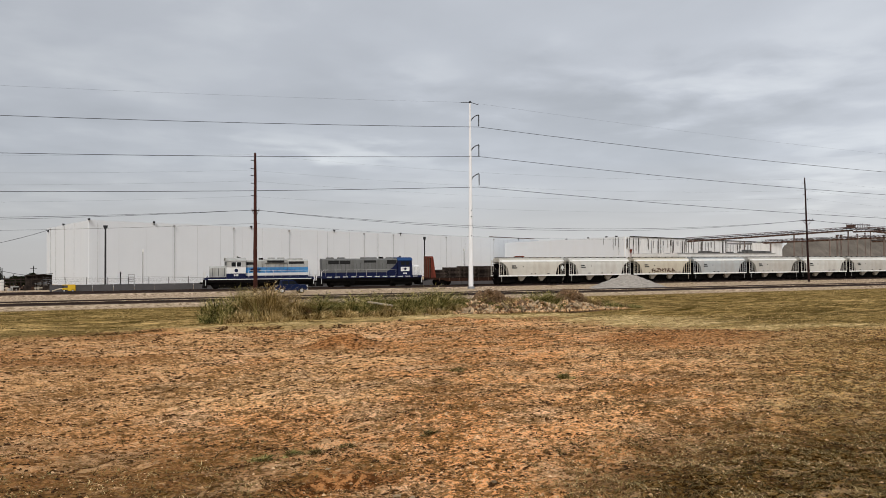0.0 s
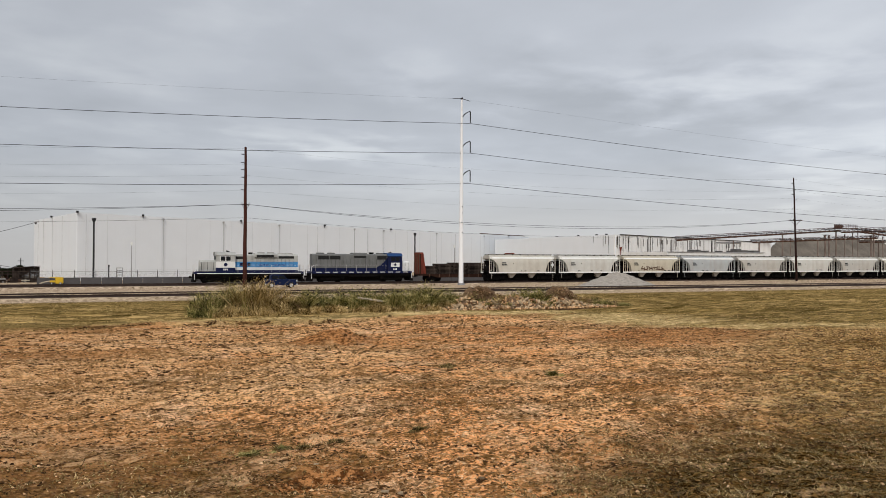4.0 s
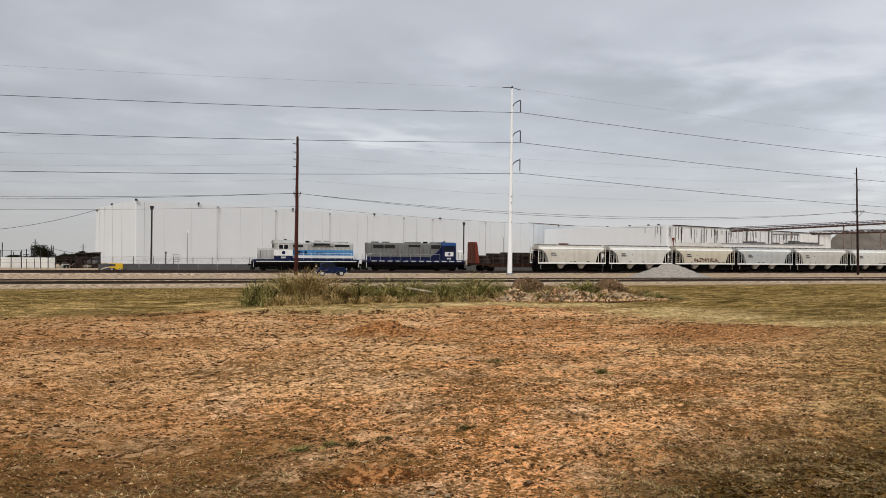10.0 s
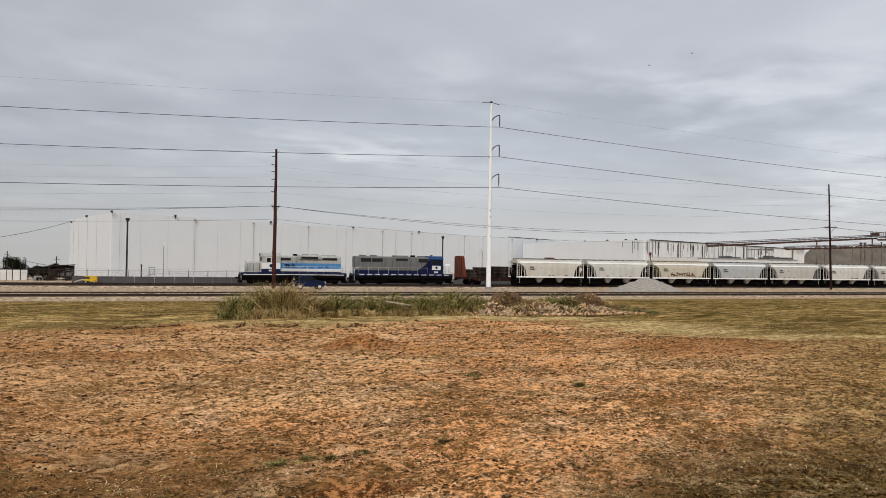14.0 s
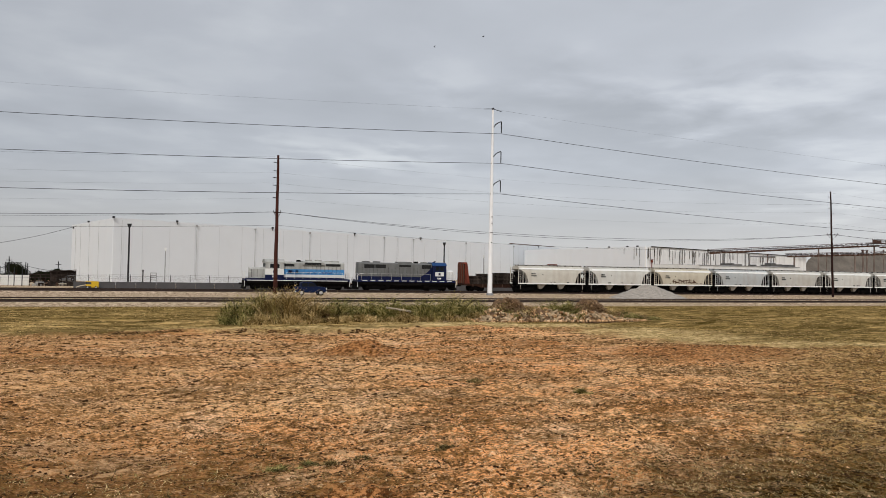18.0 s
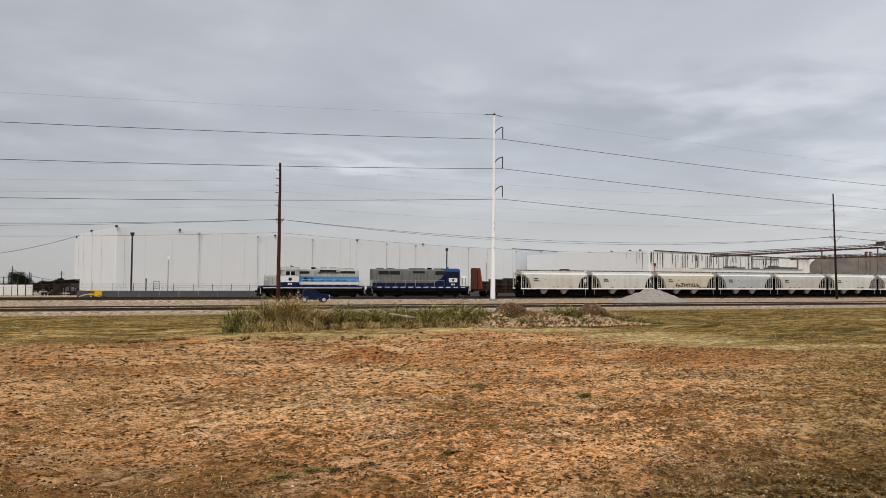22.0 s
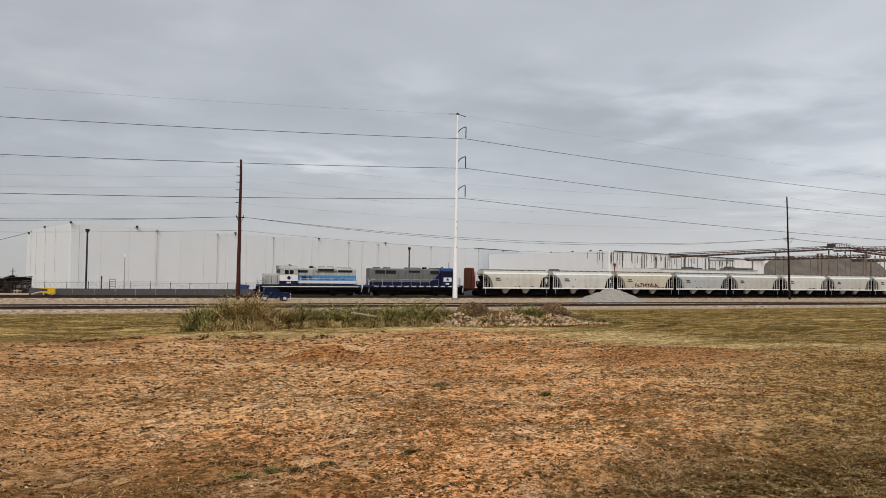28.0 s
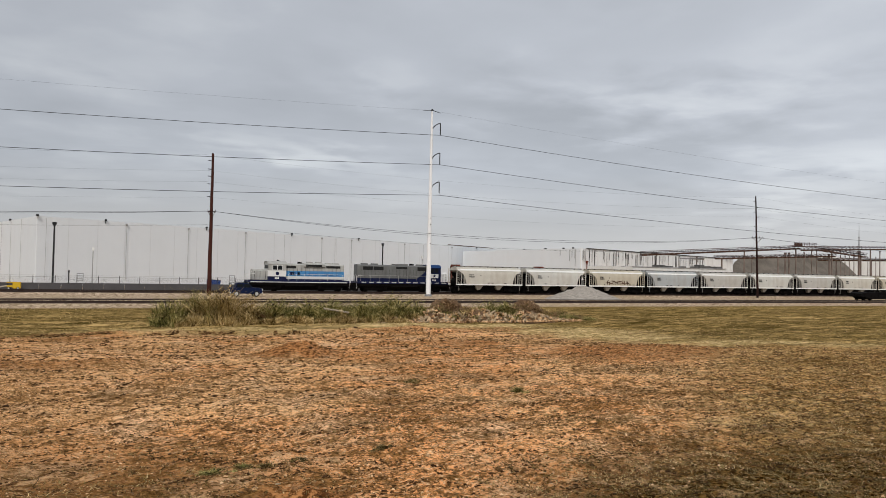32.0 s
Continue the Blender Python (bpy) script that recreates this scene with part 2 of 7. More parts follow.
M_yellow = material("yellow_machine_paint", (0.62, 0.40, 0.03), 0.5, vary=0.1, scale=2)
M_truck_blue = material("blue_car_paint", (0.005, 0.012, 0.048), 0.5, vary=0.06, scale=1)
M_box_blue = material("blue_skip_paint", (0.012, 0.045, 0.19), 0.55, vary=0.15, scale=1.5)
M_tyre = material("tyre_rubber", (0.02, 0.02, 0.02), 0.9, vary=0.1)
M_chrome = material("bright_wheel_metal", (0.65, 0.65, 0.66), 0.3, 0.6, vary=0.05)
M_lamp = material("clear_headlamp_lens", (0.8, 0.8, 0.78), 0.15, vary=0.03)
M_trim = material("black_marking", (0.03, 0.03, 0.032), 0.7, vary=0.1)

# ---------------------------------------------------------------- ground
def smooth(a, b, v):
    t = np.clip((v - a) / (b - a), 0, 1)
    return t * t * (3 - 2 * t)


def waves(x, y, seed, scale, octaves=4):
    """Cheap smooth noise on arrays, about -1 to 1."""
    rng = np.random.RandomState(seed)
    out, amp = 0 * x, 1.0
    for o in range(octaves):
        for k in range(5):
            a = rng.uniform(0, 2 * math.pi)
            f = 2 * math.pi / scale * rng.uniform(0.7, 1.5)
            out = out + amp * 0.32 * np.sin((x * math.cos(a) + y * math.sin(a)) * f + rng.uniform(0, 6.28))
        amp, scale = amp * 0.55, scale * 0.45
    return out


# low heaps and scrapes in the bare earth: x, y, half width x, half width y, height
LUMPS = [(5.4, 20.4, 1.0, 0.9, 0.42), (11.2, 22.3, 1.8, 0.8, 0.14), (14.8, 17.6, 2.6, 1.5, 0.14), (9.6, 15.2, 1.6, 0.7, 0.09),
         (-1.2, 19.0, 2.2, 0.9, 0.12), (1.62, 6.35, 0.55, 0.32, -0.07), (-2.6, 13.0, 1.6, 0.6, 0.07), (7.6, 14.8, 1.3, 0.5, 0.08)]


def sod_edge(x):
    """Where the mown sod ends above the bare earth: y over x."""
    return 30.7 + 2.6 * np.exp(-((x - 12.8) / 3.6) ** 2) + 0.35 * waves(x, 0 * x, 25, 5.0, 4)


def sod_side(x, y):
    """How far a place lies inside the sod, which bounds the bare earth beyond it and on its +x side."""
    return np.maximum(y - sod_edge(x), (x - 17.0 - 1.3 * np.clip(20.5 - y, 0, None)) * 0.8 + 0.5 * waves(0 * y, y, 26, 4.0, 3))


def ground_z(x, y):
    x, y = np.asarray(x, float), np.asarray(y, float)
    z = 2.7 - 0.0342 * np.clip(y, -40, 79) * 1.0
    z = np.where(y > 60, np.maximum(z, 0.0) * (1 - smooth(72, 82, y)), z)
    near = 1 - smooth(60, 80, y)
    z = z + near * (0.05 * waves(x, y, 3, 9.0) + 0.022 * waves(x, y, 5, 1.6)) * smooth(-2, 3, np.abs(y))
    z = z + 0.016 * (1 - smooth(14, 30, y)) * waves(x, y, 9, 0.45, 3) + 0.010 * (1 - smooth(8, 14, y)) * waves(x, y, 10, 0.24, 2)
    z = z + 0.06 * smooth(26, 30, y) * (1 - smooth(60, 78, y)) * waves(x * 0.35, y, 12, 5.0)
    for lx, ly, wx, wy, h in LUMPS:
        d = ((x - lx) / wx) ** 2 + ((y - ly) / wy) ** 2
        z = z + h * np.exp(-d * 1.4) * (1 + 0.25 * waves(x, y, 21, 0.6, 2))
    # worn edge of the sod
    z = z + 0.075 * smooth(-0.08, 0.08, sod_side(x, y)) * (1 - smooth(34, 41, y)) * (1 - smooth(19, 25, x))
    for c, top in ((84.0, 0.20), (91.5, 0.20), (113.0, 0.20), (117.2, 0.20)):
        z = np.maximum(z, top - np.clip(np.abs(y - c) - 1.5, 0, 9) * 0.28)
    # the lorry yard before the warehouse lies lower than the tracks
    z = z - 1.3 * smooth(146, 158, y) * smooth(-90, -75, x) * (1 - smooth(92, 104, x))
    return z - 0.020 * np.clip(y - 240, 0, None)


def axis_samples(*spans):
    out = []
    for a, b, d in spans:
        out += list(np.arange(a, b, d))
    return np.array(out)


def grid_mesh(name, xs, ys, zf, mat):
    X, Yv = np.meshgrid(xs, ys)
    Z = zf(X, Yv)
    verts = np.stack([X, Yv, Z], -1).reshape(-1, 3)
    nx, ny = len(xs), len(ys)
    i = (np.arange(ny - 1)[:, None] * nx + np.arange(nx - 1)[None]).ravel()
    faces = np.stack([i, i + 1, i + nx + 1, i + nx], -1)
    me = bpy.data.meshes.new(name)
    me.from_pydata(verts.tolist(), [], faces.tolist())
    me.materials.append(mat)
    me.polygons.foreach_set("use_smooth", [True] * len(me.polygons))
    return me


def earth_material():
    """Bare red and tan earth near the road, worn grass beyond it, stone ballast at the tracks, pale dirt behind."""
    m = bpy.data.materials.new("field_earth_and_grass")
    m.use_nodes = True
    n, l = m.node_tree.nodes, m.node_tree.links
    b = n["Principled BSDF"]
    b.inputs["Roughness"].default_value = 0.95
    b.inputs["Specular IOR Level"].default_value = 0.0
    co = n.new("ShaderNodeTexCoord").outputs["Object"]
    sep = n.new("ShaderNodeSeparateXYZ")
    l.new(co, sep.inputs[0])
    X, Yc = sep.outputs[0], sep.outputs[1]

    def noise_at(scale, detail=5.0, stretch=(1, 1, 1), rough=0.55):
        mp = n.new("ShaderNodeMapping")
        mp.inputs["Scale"].default_value = stretch
        l.new(co, mp.inputs["Vector"])
        t = n.new("ShaderNodeTexNoise")
        t.inputs["Scale"].default_value, t.inputs["Detail"].default_value, t.inputs["Roughness"].default_value = scale, detail, rough
        l.new(mp.outputs[0], t.inputs["Vector"])
        return t.outputs["Fac"]

    def mth(op, a, c, d=None):
        t = n.new("ShaderNodeMath")
        t.operation = op
        for i, v in enumerate((a, c, d)):
            if v is None:
                continue
            if isinstance(v, (int, float)):
                t.inputs[i].default_value = v
            else:
                l.new(v, t.inputs[i])
        return t.outputs[0]

    def rng(v, a, c, lo=0.0, hi=1.0):
        t = n.new("ShaderNodeMapRange")
        t.interpolation_type = "SMOOTHSTEP"
        for k, w in zip(("From Min", "From Max", "To Min", "To Max"), (a, c, lo, hi)):
            t.inputs[k].default_value = w
        l.new(v, t.inputs["Value"])
        return t.outputs[0]

    def mix(f, a, c):
        t = n.new("ShaderNodeMix")
        t.data_type = "RGBA"
        if isinstance(f, (int, float)):
            t.inputs["Factor"].default_value = f
        else:
            l.new(f, t.inputs["Factor"])
        for k, v in (("A", a), ("B", c)):
            if isinstance(v, tuple):
                t.inputs[k].default_value = (*v, 1)
            else:
                l.new(v, t.inputs[k])
        return t.outputs["Result"]

    big, mid, fine = noise_at(0.16), noise_at(0.9), noise_at(7.0)
    grain = noise_at(45.0, 3.0)
    # earth
    earth = mix(rng(big, 0.42, 0.60), (0.95, 0.540, 0.248), (0.91, 0.418, 0.164))
    earth = mix(rng(mid, 0.45, 0.68, 0, 0.75), earth, (0.95, 0.590, 0.340))
    earth = mix(rng(fine, 0.52, 0.64, 0, 0.28), earth, (0.24, 0.12, 0.045))
    # dead thatch and green tufts over the earth; dark spots also stand for shadows
    spread = mth('MULTIPLY', mth('SUBTRACT', noise_at(0.35, 3.0), 0.5), 0.22)
    a1 = mth('ADD', noise_at(8.5, 8.0, (0.85, 1, 1), 0.72), spread)
    a2 = mth('ADD', noise_at(17.0, 6.0, (1, 1, 1), 0.70), mth('MULTIPLY', spread, 0.7))
    spots = rng(a1, 0.505, 0.535)
    spots2 = rng(a2, 0.515, 0.55)
    specks = rng(noise_at(24.0, 4.0), 0.56, 0.62, 0, 0.75)
    earth = mix(specks, earth, (0.97, 0.68, 0.41))
    tuft = mix(rng(noise_at(30.0, 4.0), 0.42, 0.60), (0.028, 0.013, 0.003), (0.28, 0.138, 0.044))
    crumbs = rng(noise_at(34.0, 4.0, (0.8, 1, 1), 0.65), 0.53, 0.58, 0.0, 0.45)
    earth = mix(crumbs, earth, (0.10, 0.046, 0.014))
    earth = mix(mth('MULTIPLY', spots, 0.74), earth, tuft)
    earth = mix(mth('MULTIPLY', spots2, 0.76), earth, tuft)
    thatch = mix(fine, (0.13, 0.085, 0.035), (0.25, 0.18, 0.085))
    green = mix(rng(noise_at(15.0, 4.0), 0.44, 0.57), (0.075, 0.044, 0.012), (0.55, 0.345, 0.118))
    cover = mth("MULTIPLY", rng(mid, 0.46, 0.62), rng(noise_at(3.2), 0.42, 0.60))
    near = mix(mth("MULTIPLY", cover, 0.30), earth, thatch)
    # the lawn corner: to the right and close
    slant = mth("ADD", mth("DIVIDE", X, mth("MAXIMUM", Yc, 1.0)), mth("MULTIPLY", mth("SUBTRACT", mid, 0.5), 0.5))
    lawn2 = mth("MULTIPLY", rng(slant, 0.80, 1.22), 0.75)
    green = mix(mth("MULTIPLY", spots, 0.8), green, (0.030, 0.019, 0.005))
    green = mix(mth("MULTIPLY", rng(noise_at(9.0, 6.0, (0.5, 1, 1), 0.7), 0.55, 0.60), 0.8), green, (0.50, 0.36, 0.15))
    near = mix(lawn2, near, green)
    turf = mix(rng(noise_at(22.0, 5.0, (0.8, 1, 1), 0.68), 0.47, 0.58), (0.016, 0.008, 0.002), (0.22, 0.124, 0.040))
    turf = mix(mth("MULTIPLY", spots, 0.6), turf, (0.035, 0.020, 0.005))
    lawn = mth("MULTIPLY", rng(slant, 0.45, 0.85), rng(Yc, 7.4, 4.9))
    corner = mth("MULTIPLY", rng(slant, 0.42, 0.05), rng(Yc, 10.5, 6.5))
    worn = mth("MULTIPLY", rng(noise_at(0.55), 0.56, 0.66), rng(Yc, 15.0, 8.0, 0.0, 0.6))
    near = mix(mth("MAXIMUM", mth("MAXIMUM", lawn, mth("MULTIPLY", corner, 0.85)), worn), near, turf)
    near = mix(rng(slant, 0.18, -0.12, 0.0, 0.30), near, mix(fine, (0.08, 0.033, 0.010), (0.46, 0.22, 0.085)))
    # broken mats of dead roots, their shadow in the colour, run over all of it
    a0 = mth('ADD', noise_at(3.6, 8.0, (0.75, 1, 1), 0.76), mth('MULTIPLY', spread, 0.6))
    near = mix(rng(a0, 0.515, 0.59, 0.0, 0.60), near, mix(rng(noise_at(26.0, 4.0), 0.42, 0.60), (0.030, 0.014, 0.003), (0.22, 0.112, 0.032)))
    near = mix(rng(a0, 0.445, 0.38, 0.0, 0.30), near, (0.97, 0.63, 0.345))
    # raw red clay where the ground is heaped or scraped
    for bx_, by_, rx_, ry_, am_ in ((5.4, 20.4, 1.6, 1.3, 0.85), (1.62, 6.35, 0.60, 0.40, 0.95), (14.8, 17.4, 3.2, 2.8, 0.72), (11.2, 22.1, 1.8, 0.9, 0.6), (-1.5, 19.0, 2.4, 1.0, 0.5)):
        dx_ = mth("POWER", mth("ABSOLUTE", mth("DIVIDE", mth("SUBTRACT", X, bx_), rx_), 0.0), 2.0)
        dy_ = mth("POWER", mth("ABSOLUTE", mth("DIVIDE", mth("SUBTRACT", Yc, by_), ry_), 0.0), 2.0)
        dd_ = mth("ADD", mth("ADD", dx_, dy_), mth("MULTIPLY", mth("SUBTRACT", noise_at(2.5), 0.5), 1.6))
        clay = mix(rng(noise_at(11.0, 5.0, (1, 1, 1), 0.7), 0.44, 0.58), (0.085, 0.030, 0.009), (0.50, 0.225, 0.082))
        near = mix(rng(dd_, 1.1, 0.25, 0.0, am_), near, clay)
    # mown grass in bands along the line
    bands = noise_at(0.30, 4.0, (0.10, 1.0, 1.0))
    field = mix(rng(bands, 0.36, 0.62), (0.37, 0.246, 0.088), (0.56, 0.375, 0.15))
    field = mix(rng(noise_at(0.9, 9.0, (0.35, 1, 1), 0.8), 0.50, 0.54, 0, 0.7), field, mix(mid, (0.030, 0.022, 0.005), (0.10, 0.070, 0.018)))
    field = mix(mth("MULTIPLY", rng(noise_at(2.4, 7.0, (0.3, 1, 1), 0.72), 0.50, 0.54), 0.7), field, (0.07, 0.048, 0.013))
    field = mix(rng(noise_at(0.55, 9.0, (0.25, 1, 1), 0.80), 0.50, 0.535, 0, 0.70), field, (0.055, 0.038, 0.009))
    field = mix(rng(noise_at(0.7, 9.0, (0.25, 1, 1), 0.80), 0.55, 0.60, 0, 0.5), field, (0.72, 0.49, 0.22))
    field = mix(rng(noise_at(5.0, 6.0, (0.6, 1, 1), 0.72), 0.50, 0.56, 0, 0.55), field, (0.085, 0.056, 0.014))
    hump = mth("DIVIDE", mth("SUBTRACT", X, 12.8), 3.6)
    hump = mth("MULTIPLY", mth("EXPONENT", mth("MULTIPLY", mth("MULTIPLY", hump, hump), -1.0), 0.0), 2.6)
    side1 = mth("SUBTRACT", mth("SUBTRACT", Yc, 30.7), hump)
    side2 = mth("SUBTRACT", mth("SUBTRACT", X, 17.0), mth("MULTIPLY", mth("MAXIMUM", mth("SUBTRACT", 20.5, Yc), 0.0), 1.3))
    sod = mth("MAXIMUM", side1, mth("MULTIPLY", side2, 0.8))
    strip = mth("MULTIPLY", rng(mth("ADD", sod, mth("MULTIPLY", mth("SUBTRACT", mid, 0.5), 3.0)), 4.6, 2.2), rng(noise_at(0.5, 5.0, (0.3, 1, 1)), 0.40, 0.52, 0.25, 0.85))
    strip = mth("MULTIPLY", strip, rng(mth("ADD", X, mth("MULTIPLY", mth("SUBTRACT", big, 0.5), 6.0)), -0.5, 4.0, 0.1, 1.0))
    field = mix(strip, field, mix(rng(noise_at(6.0, 6.0, (0.5, 1, 1), 0.7), 0.42, 0.60), (0.30, 0.215, 0.085), (0.82, 0.60, 0.30)))
    ragged = mth("MULTIPLY", mth("SUBTRACT", noise_at(0.22, 8.0, (1, 1, 1), 0.7), 0.5), 7.0)
    base = mix(rng(mth("ADD", sod, ragged), -1.1, 1.1), near, field)
    # ballast and dirt of the yard
    stone = mix(rng(noise_at(3.0, 7.0, (0.6, 1, 1), 0.7), 0.42, 0.58), (0.17, 0.115, 0.07), (0.66, 0.51, 0.37))
    stone = mix(rng(noise_at(0.25, 4.0, (0.2, 1, 1)), 0.48, 0.62, 0, 0.6), stone, (0.40, 0.31, 0.20))
    edge2 = mth("ADD", Yc, mth("MULTIPLY", mth("SUBTRACT", noise_at(0.5), 0.5), 5.0))
    base = mix(rng(edge2, 76.0, 80.0), base, stone)
    far = mix(big, (0.25, 0.215, 0.15), (0.13, 0.125, 0.06))
    base = mix(rng(Yc, 240.0, 420.0), base, far)
    l.new(base, b.inputs["Base Color"])
    bp = n.new("ShaderNodeBump")
    bp.inputs["Strength"].default_value, bp.inputs["Distance"].default_value = 1.0, 0.022
    hsum = mth("MULTIPLY_ADD", grain, 0.35, mth("ADD", fine, mth("MULTIPLY", noise_at(18.0), 0.7)))
    l.new(hsum, bp.inputs["Height"])
    l.new(bp.outputs[0], b.inputs["Normal"])
    return m


M_earth = earth_material()
gx = axis_samples((-2600, -200, 200), (-200, -30, 10), (-30, -8, 0.9), (-8, -2, 0.25), (-2, 14, 0.09), (14, 30, 0.2), (30, 60, 0.6), (60, 200, 4), (200, 3200.1, 200))
gy = axis_samples((-300, -20, 20), (-20, 3, 1.5), (3, 12, 0.07), (12, 24, 0.17), (24, 27, 0.3), (27, 33, 0.12), (33, 46, 0.35), (46, 76, 1.0), (76, 122, 0.35), (122, 160, 3), (160, 400, 20), (400, 4200.1, 200))
ground = part("ground", grid_mesh("ground", gx, gy, ground_z, M_earth), None)
tagged(ground, "worn field of red earth and dry grass sloping to gravel rail yard", "ground", kind="structure")


def gz(x, y):
    return float(ground_z(np.array([x]), np.array([y]))[0])


# ---------------------------------------------------------------- tracks
RAIL_TOP = 0.42
SIDING = -0.13
M_sleeper = material('dusty_sleeper_wood', (0.20, 0.155, 0.115), 0.95, vary=0.3, scale=2)


def track(y, x0, x1, label):
    t = thing("railway_track", pose(0, y, SIDING if y == 91.5 else 0), label, "railway track", "tracks of the yard", "structure")
    for s in (-0.7525, 0.7525):
        bm = B()
        prism(bm, [(s - 0.07, 0.19), (s + 0.07, 0.19), (s + 0.07, 0.24), (s + 0.012, 0.29), (s + 0.012, 0.37), (s + 0.037, 0.385),
                   (s + 0.037, RAIL_TOP), (s - 0.037, RAIL_TOP), (s - 0.037, 0.385), (s - 0.012, 0.37), (s - 0.012, 0.29), (s - 0.07, 0.24)], x0, x1, "x")
        part("rail", bm, M_rail, t)
    rnd = random.Random(int(y * 10))
    vs, fs = [], []
    x = x0
    while x < x1:
        a, c, k = rnd.uniform(-0.05, 0.05), rnd.uniform(-0.06, 0.06), len(vs)
        for dx in (-0.11, 0.11):
            for dy in (-1.28 + a, 1.28 + a):
                for z in (0.05, 0.215):
                    vs.append((x + dx + c * dy * 0.2, dy, z))
        fs += [tuple(k + i for i in f) for f in ((0, 1, 3, 2), (4, 6, 7, 5), (0, 4, 5, 1), (2, 3, 7, 6), (1, 5, 7, 3))]
        x += 0.55
    me = bpy.data.meshes.new("sleepers")
    me.from_pydata(vs, [], fs)
    me.materials.append(M_sleeper)
    tagged(part("sleepers", me, None, t), "dark timber sleepers half sunk in ballast", kind="stuff")
    return t


track(84.0, -70, 300, "rusty railway track on pale ballast beside the field")
track(91.5, -70, 300, "low rusty siding track in pale dirt")
track(113.0, -70, 420, "railway track under the standing hopper cars")
track(117.2, -70, 420, "railway track under the moving train")

# ---------------------------------------------------------------- buildings
def wall_run(name, a, b, z0, z1, mat, rib, parent, depth=0.05):
    """A ribbed metal wall from a to b (xy), with thickness."""
    a, b = Vector((*a, 0)), Vector((*b, 0))
    u = (b - a).normalized()
    w = Vector((-u.y, u.x, 0))
    L = (b - a).length
    n = max(1, int(L / rib))
    bm = B()
    pts = []
    for i in range(n):
        s = L * i / n
        d = L / n
        for f, o in ((0, 0), (0.38, 0), (0.5, -depth), (0.88, -depth)):
            pts.append(a + u * (s + f * d) + w * o)
    pts.append(b)
    back = [p + w * 0.4 for p in (a, b)]
    lo = [bm.verts.new((p.x, p.y, z0)) for p in pts]
    hi = [bm.verts.new((p.x, p.y, z1)) for p in pts]
    for i in range(len(pts) - 1):
        bm.faces.new((lo[i], lo[i + 1], hi[i + 1], hi[i]))
    k0, k1 = [bm.verts.new((p.x, p.y, z0)) for p in back], [bm.verts.new((p.x, p.y, z1)) for p in back]
    bm.faces.new((k0[1], k0[0], k1[0], k1[1]))
    bm.faces.new((k0[0], lo[0], hi[0], k1[0]))
    bm.faces.new((lo[-1], k0[1], k1[1], hi[-1]))
    tops = [bm.verts.new((p.x + w.x * 0.4, p.y + w.y * 0.4, z1)) for p in pts]
    for i in range(len(pts) - 1):
        bm.faces.new((hi[i], hi[i + 1], tops[i + 1], tops[i]))
    return part(name, bm, mat, parent)


def flat_roof(name, corners, z, parent, mat, t=0.35):
    cx, cy = sum(c[0] for c in corners) / len(corners), sum(c[1] for c in corners) / len(corners)
    bm = B()
    prism(bm, [(cx + (x - cx) * 0.985, cy + (y - cy) * 0.985) for x, y in corners], z, z + t, "z")
    return part(name, bm, mat, parent)


WH_TOP = 14.4
warehouse = thing("warehouse", pose(0, 0, 0), "long windowless white metal warehouse with rain streaks", "warehouse", kind="")
WC, WL, WR = (-10.4, 189.0), (-24.0, 238.0), (176.0, 309.0)
wall_run("wall", WC, WR, -3, WH_TOP, M_white_wall, 1.6, warehouse, 0.006)
wall_run("wall", WL, (WC[0] - 0.11, WC[1] + 0.38), -3, WH_TOP, M_white_wall, 1.6, warehouse, 0.006)
wall_run("wall", WR, (150, 360), -3, WH_TOP, M_white_wall, 6, warehouse)
wall_run("wall", (150, 360), WL, -3, WH_TOP, M_white_wall, 6, warehouse)
flat_roof("roof", [WL, WC, WR, (150, 360)], WH_TOP - 0.5, warehouse, M_steel)

plant = thing("plant_building", pose(0, 0, 0), "tall white plant building with rust-streaked siding", "industrial building")
PC = (148.0, 203.0)
wall_run("wall", PC, (284, 266), -3, 12.3, M_streaked, 2.4, plant)
wall_run("wall", (145.2, 284), PC, -3, 12.3, M_brightened_siding, 3.0, plant, 0.008)
wall_run("wall", (284, 266), (262, 336), -3, 12.3, M_white_wall, 6, plant)
wall_run("wall", (262, 336), (145.2, 284), -3, 12.3, M_white_wall, 6, plant)
flat_roof("roof", [(145.2, 284), PC, (284, 266), (262, 336)], 11.6, plant, M_steel)

# ---------------------------------------------------------------- rolling stock
ROLLING, WHEELS = [], []
M_letter = material("faded_blue_lettering", (0.03, 0.11, 0.30), 0.55, vary=0.2, scale=3)
M_car_dark = material("sooty_brown_car_frame", (0.035, 0.018, 0.013), 0.9, vary=0.3, scale=2)
M_cab_blue = material("mid_blue_cab_paint", (0.018, 0.055, 0.16), 0.5, vary=0.15, scale=1.5)


def wheel_mesh(name, r, mat):
    bm = B()
    for s in (-0.72, 0.72):
        tube(bm, (0, s - 0.07, 0), (0, s + 0.07, 0), r, seg=20)
        tube(bm, (0, s + (0.07 if s < 0 else -0.07), 0), (0, s + (0.11 if s < 0 else -0.11), 0), r + 0.03, seg=20)
    tube(bm, (0, -0.95, 0), (0, 0.95, 0), 0.09, seg=10)
    return mesh_of(name, bm, mat)


WHEELSET = wheel_mesh("wheelset", 0.50, M_black)


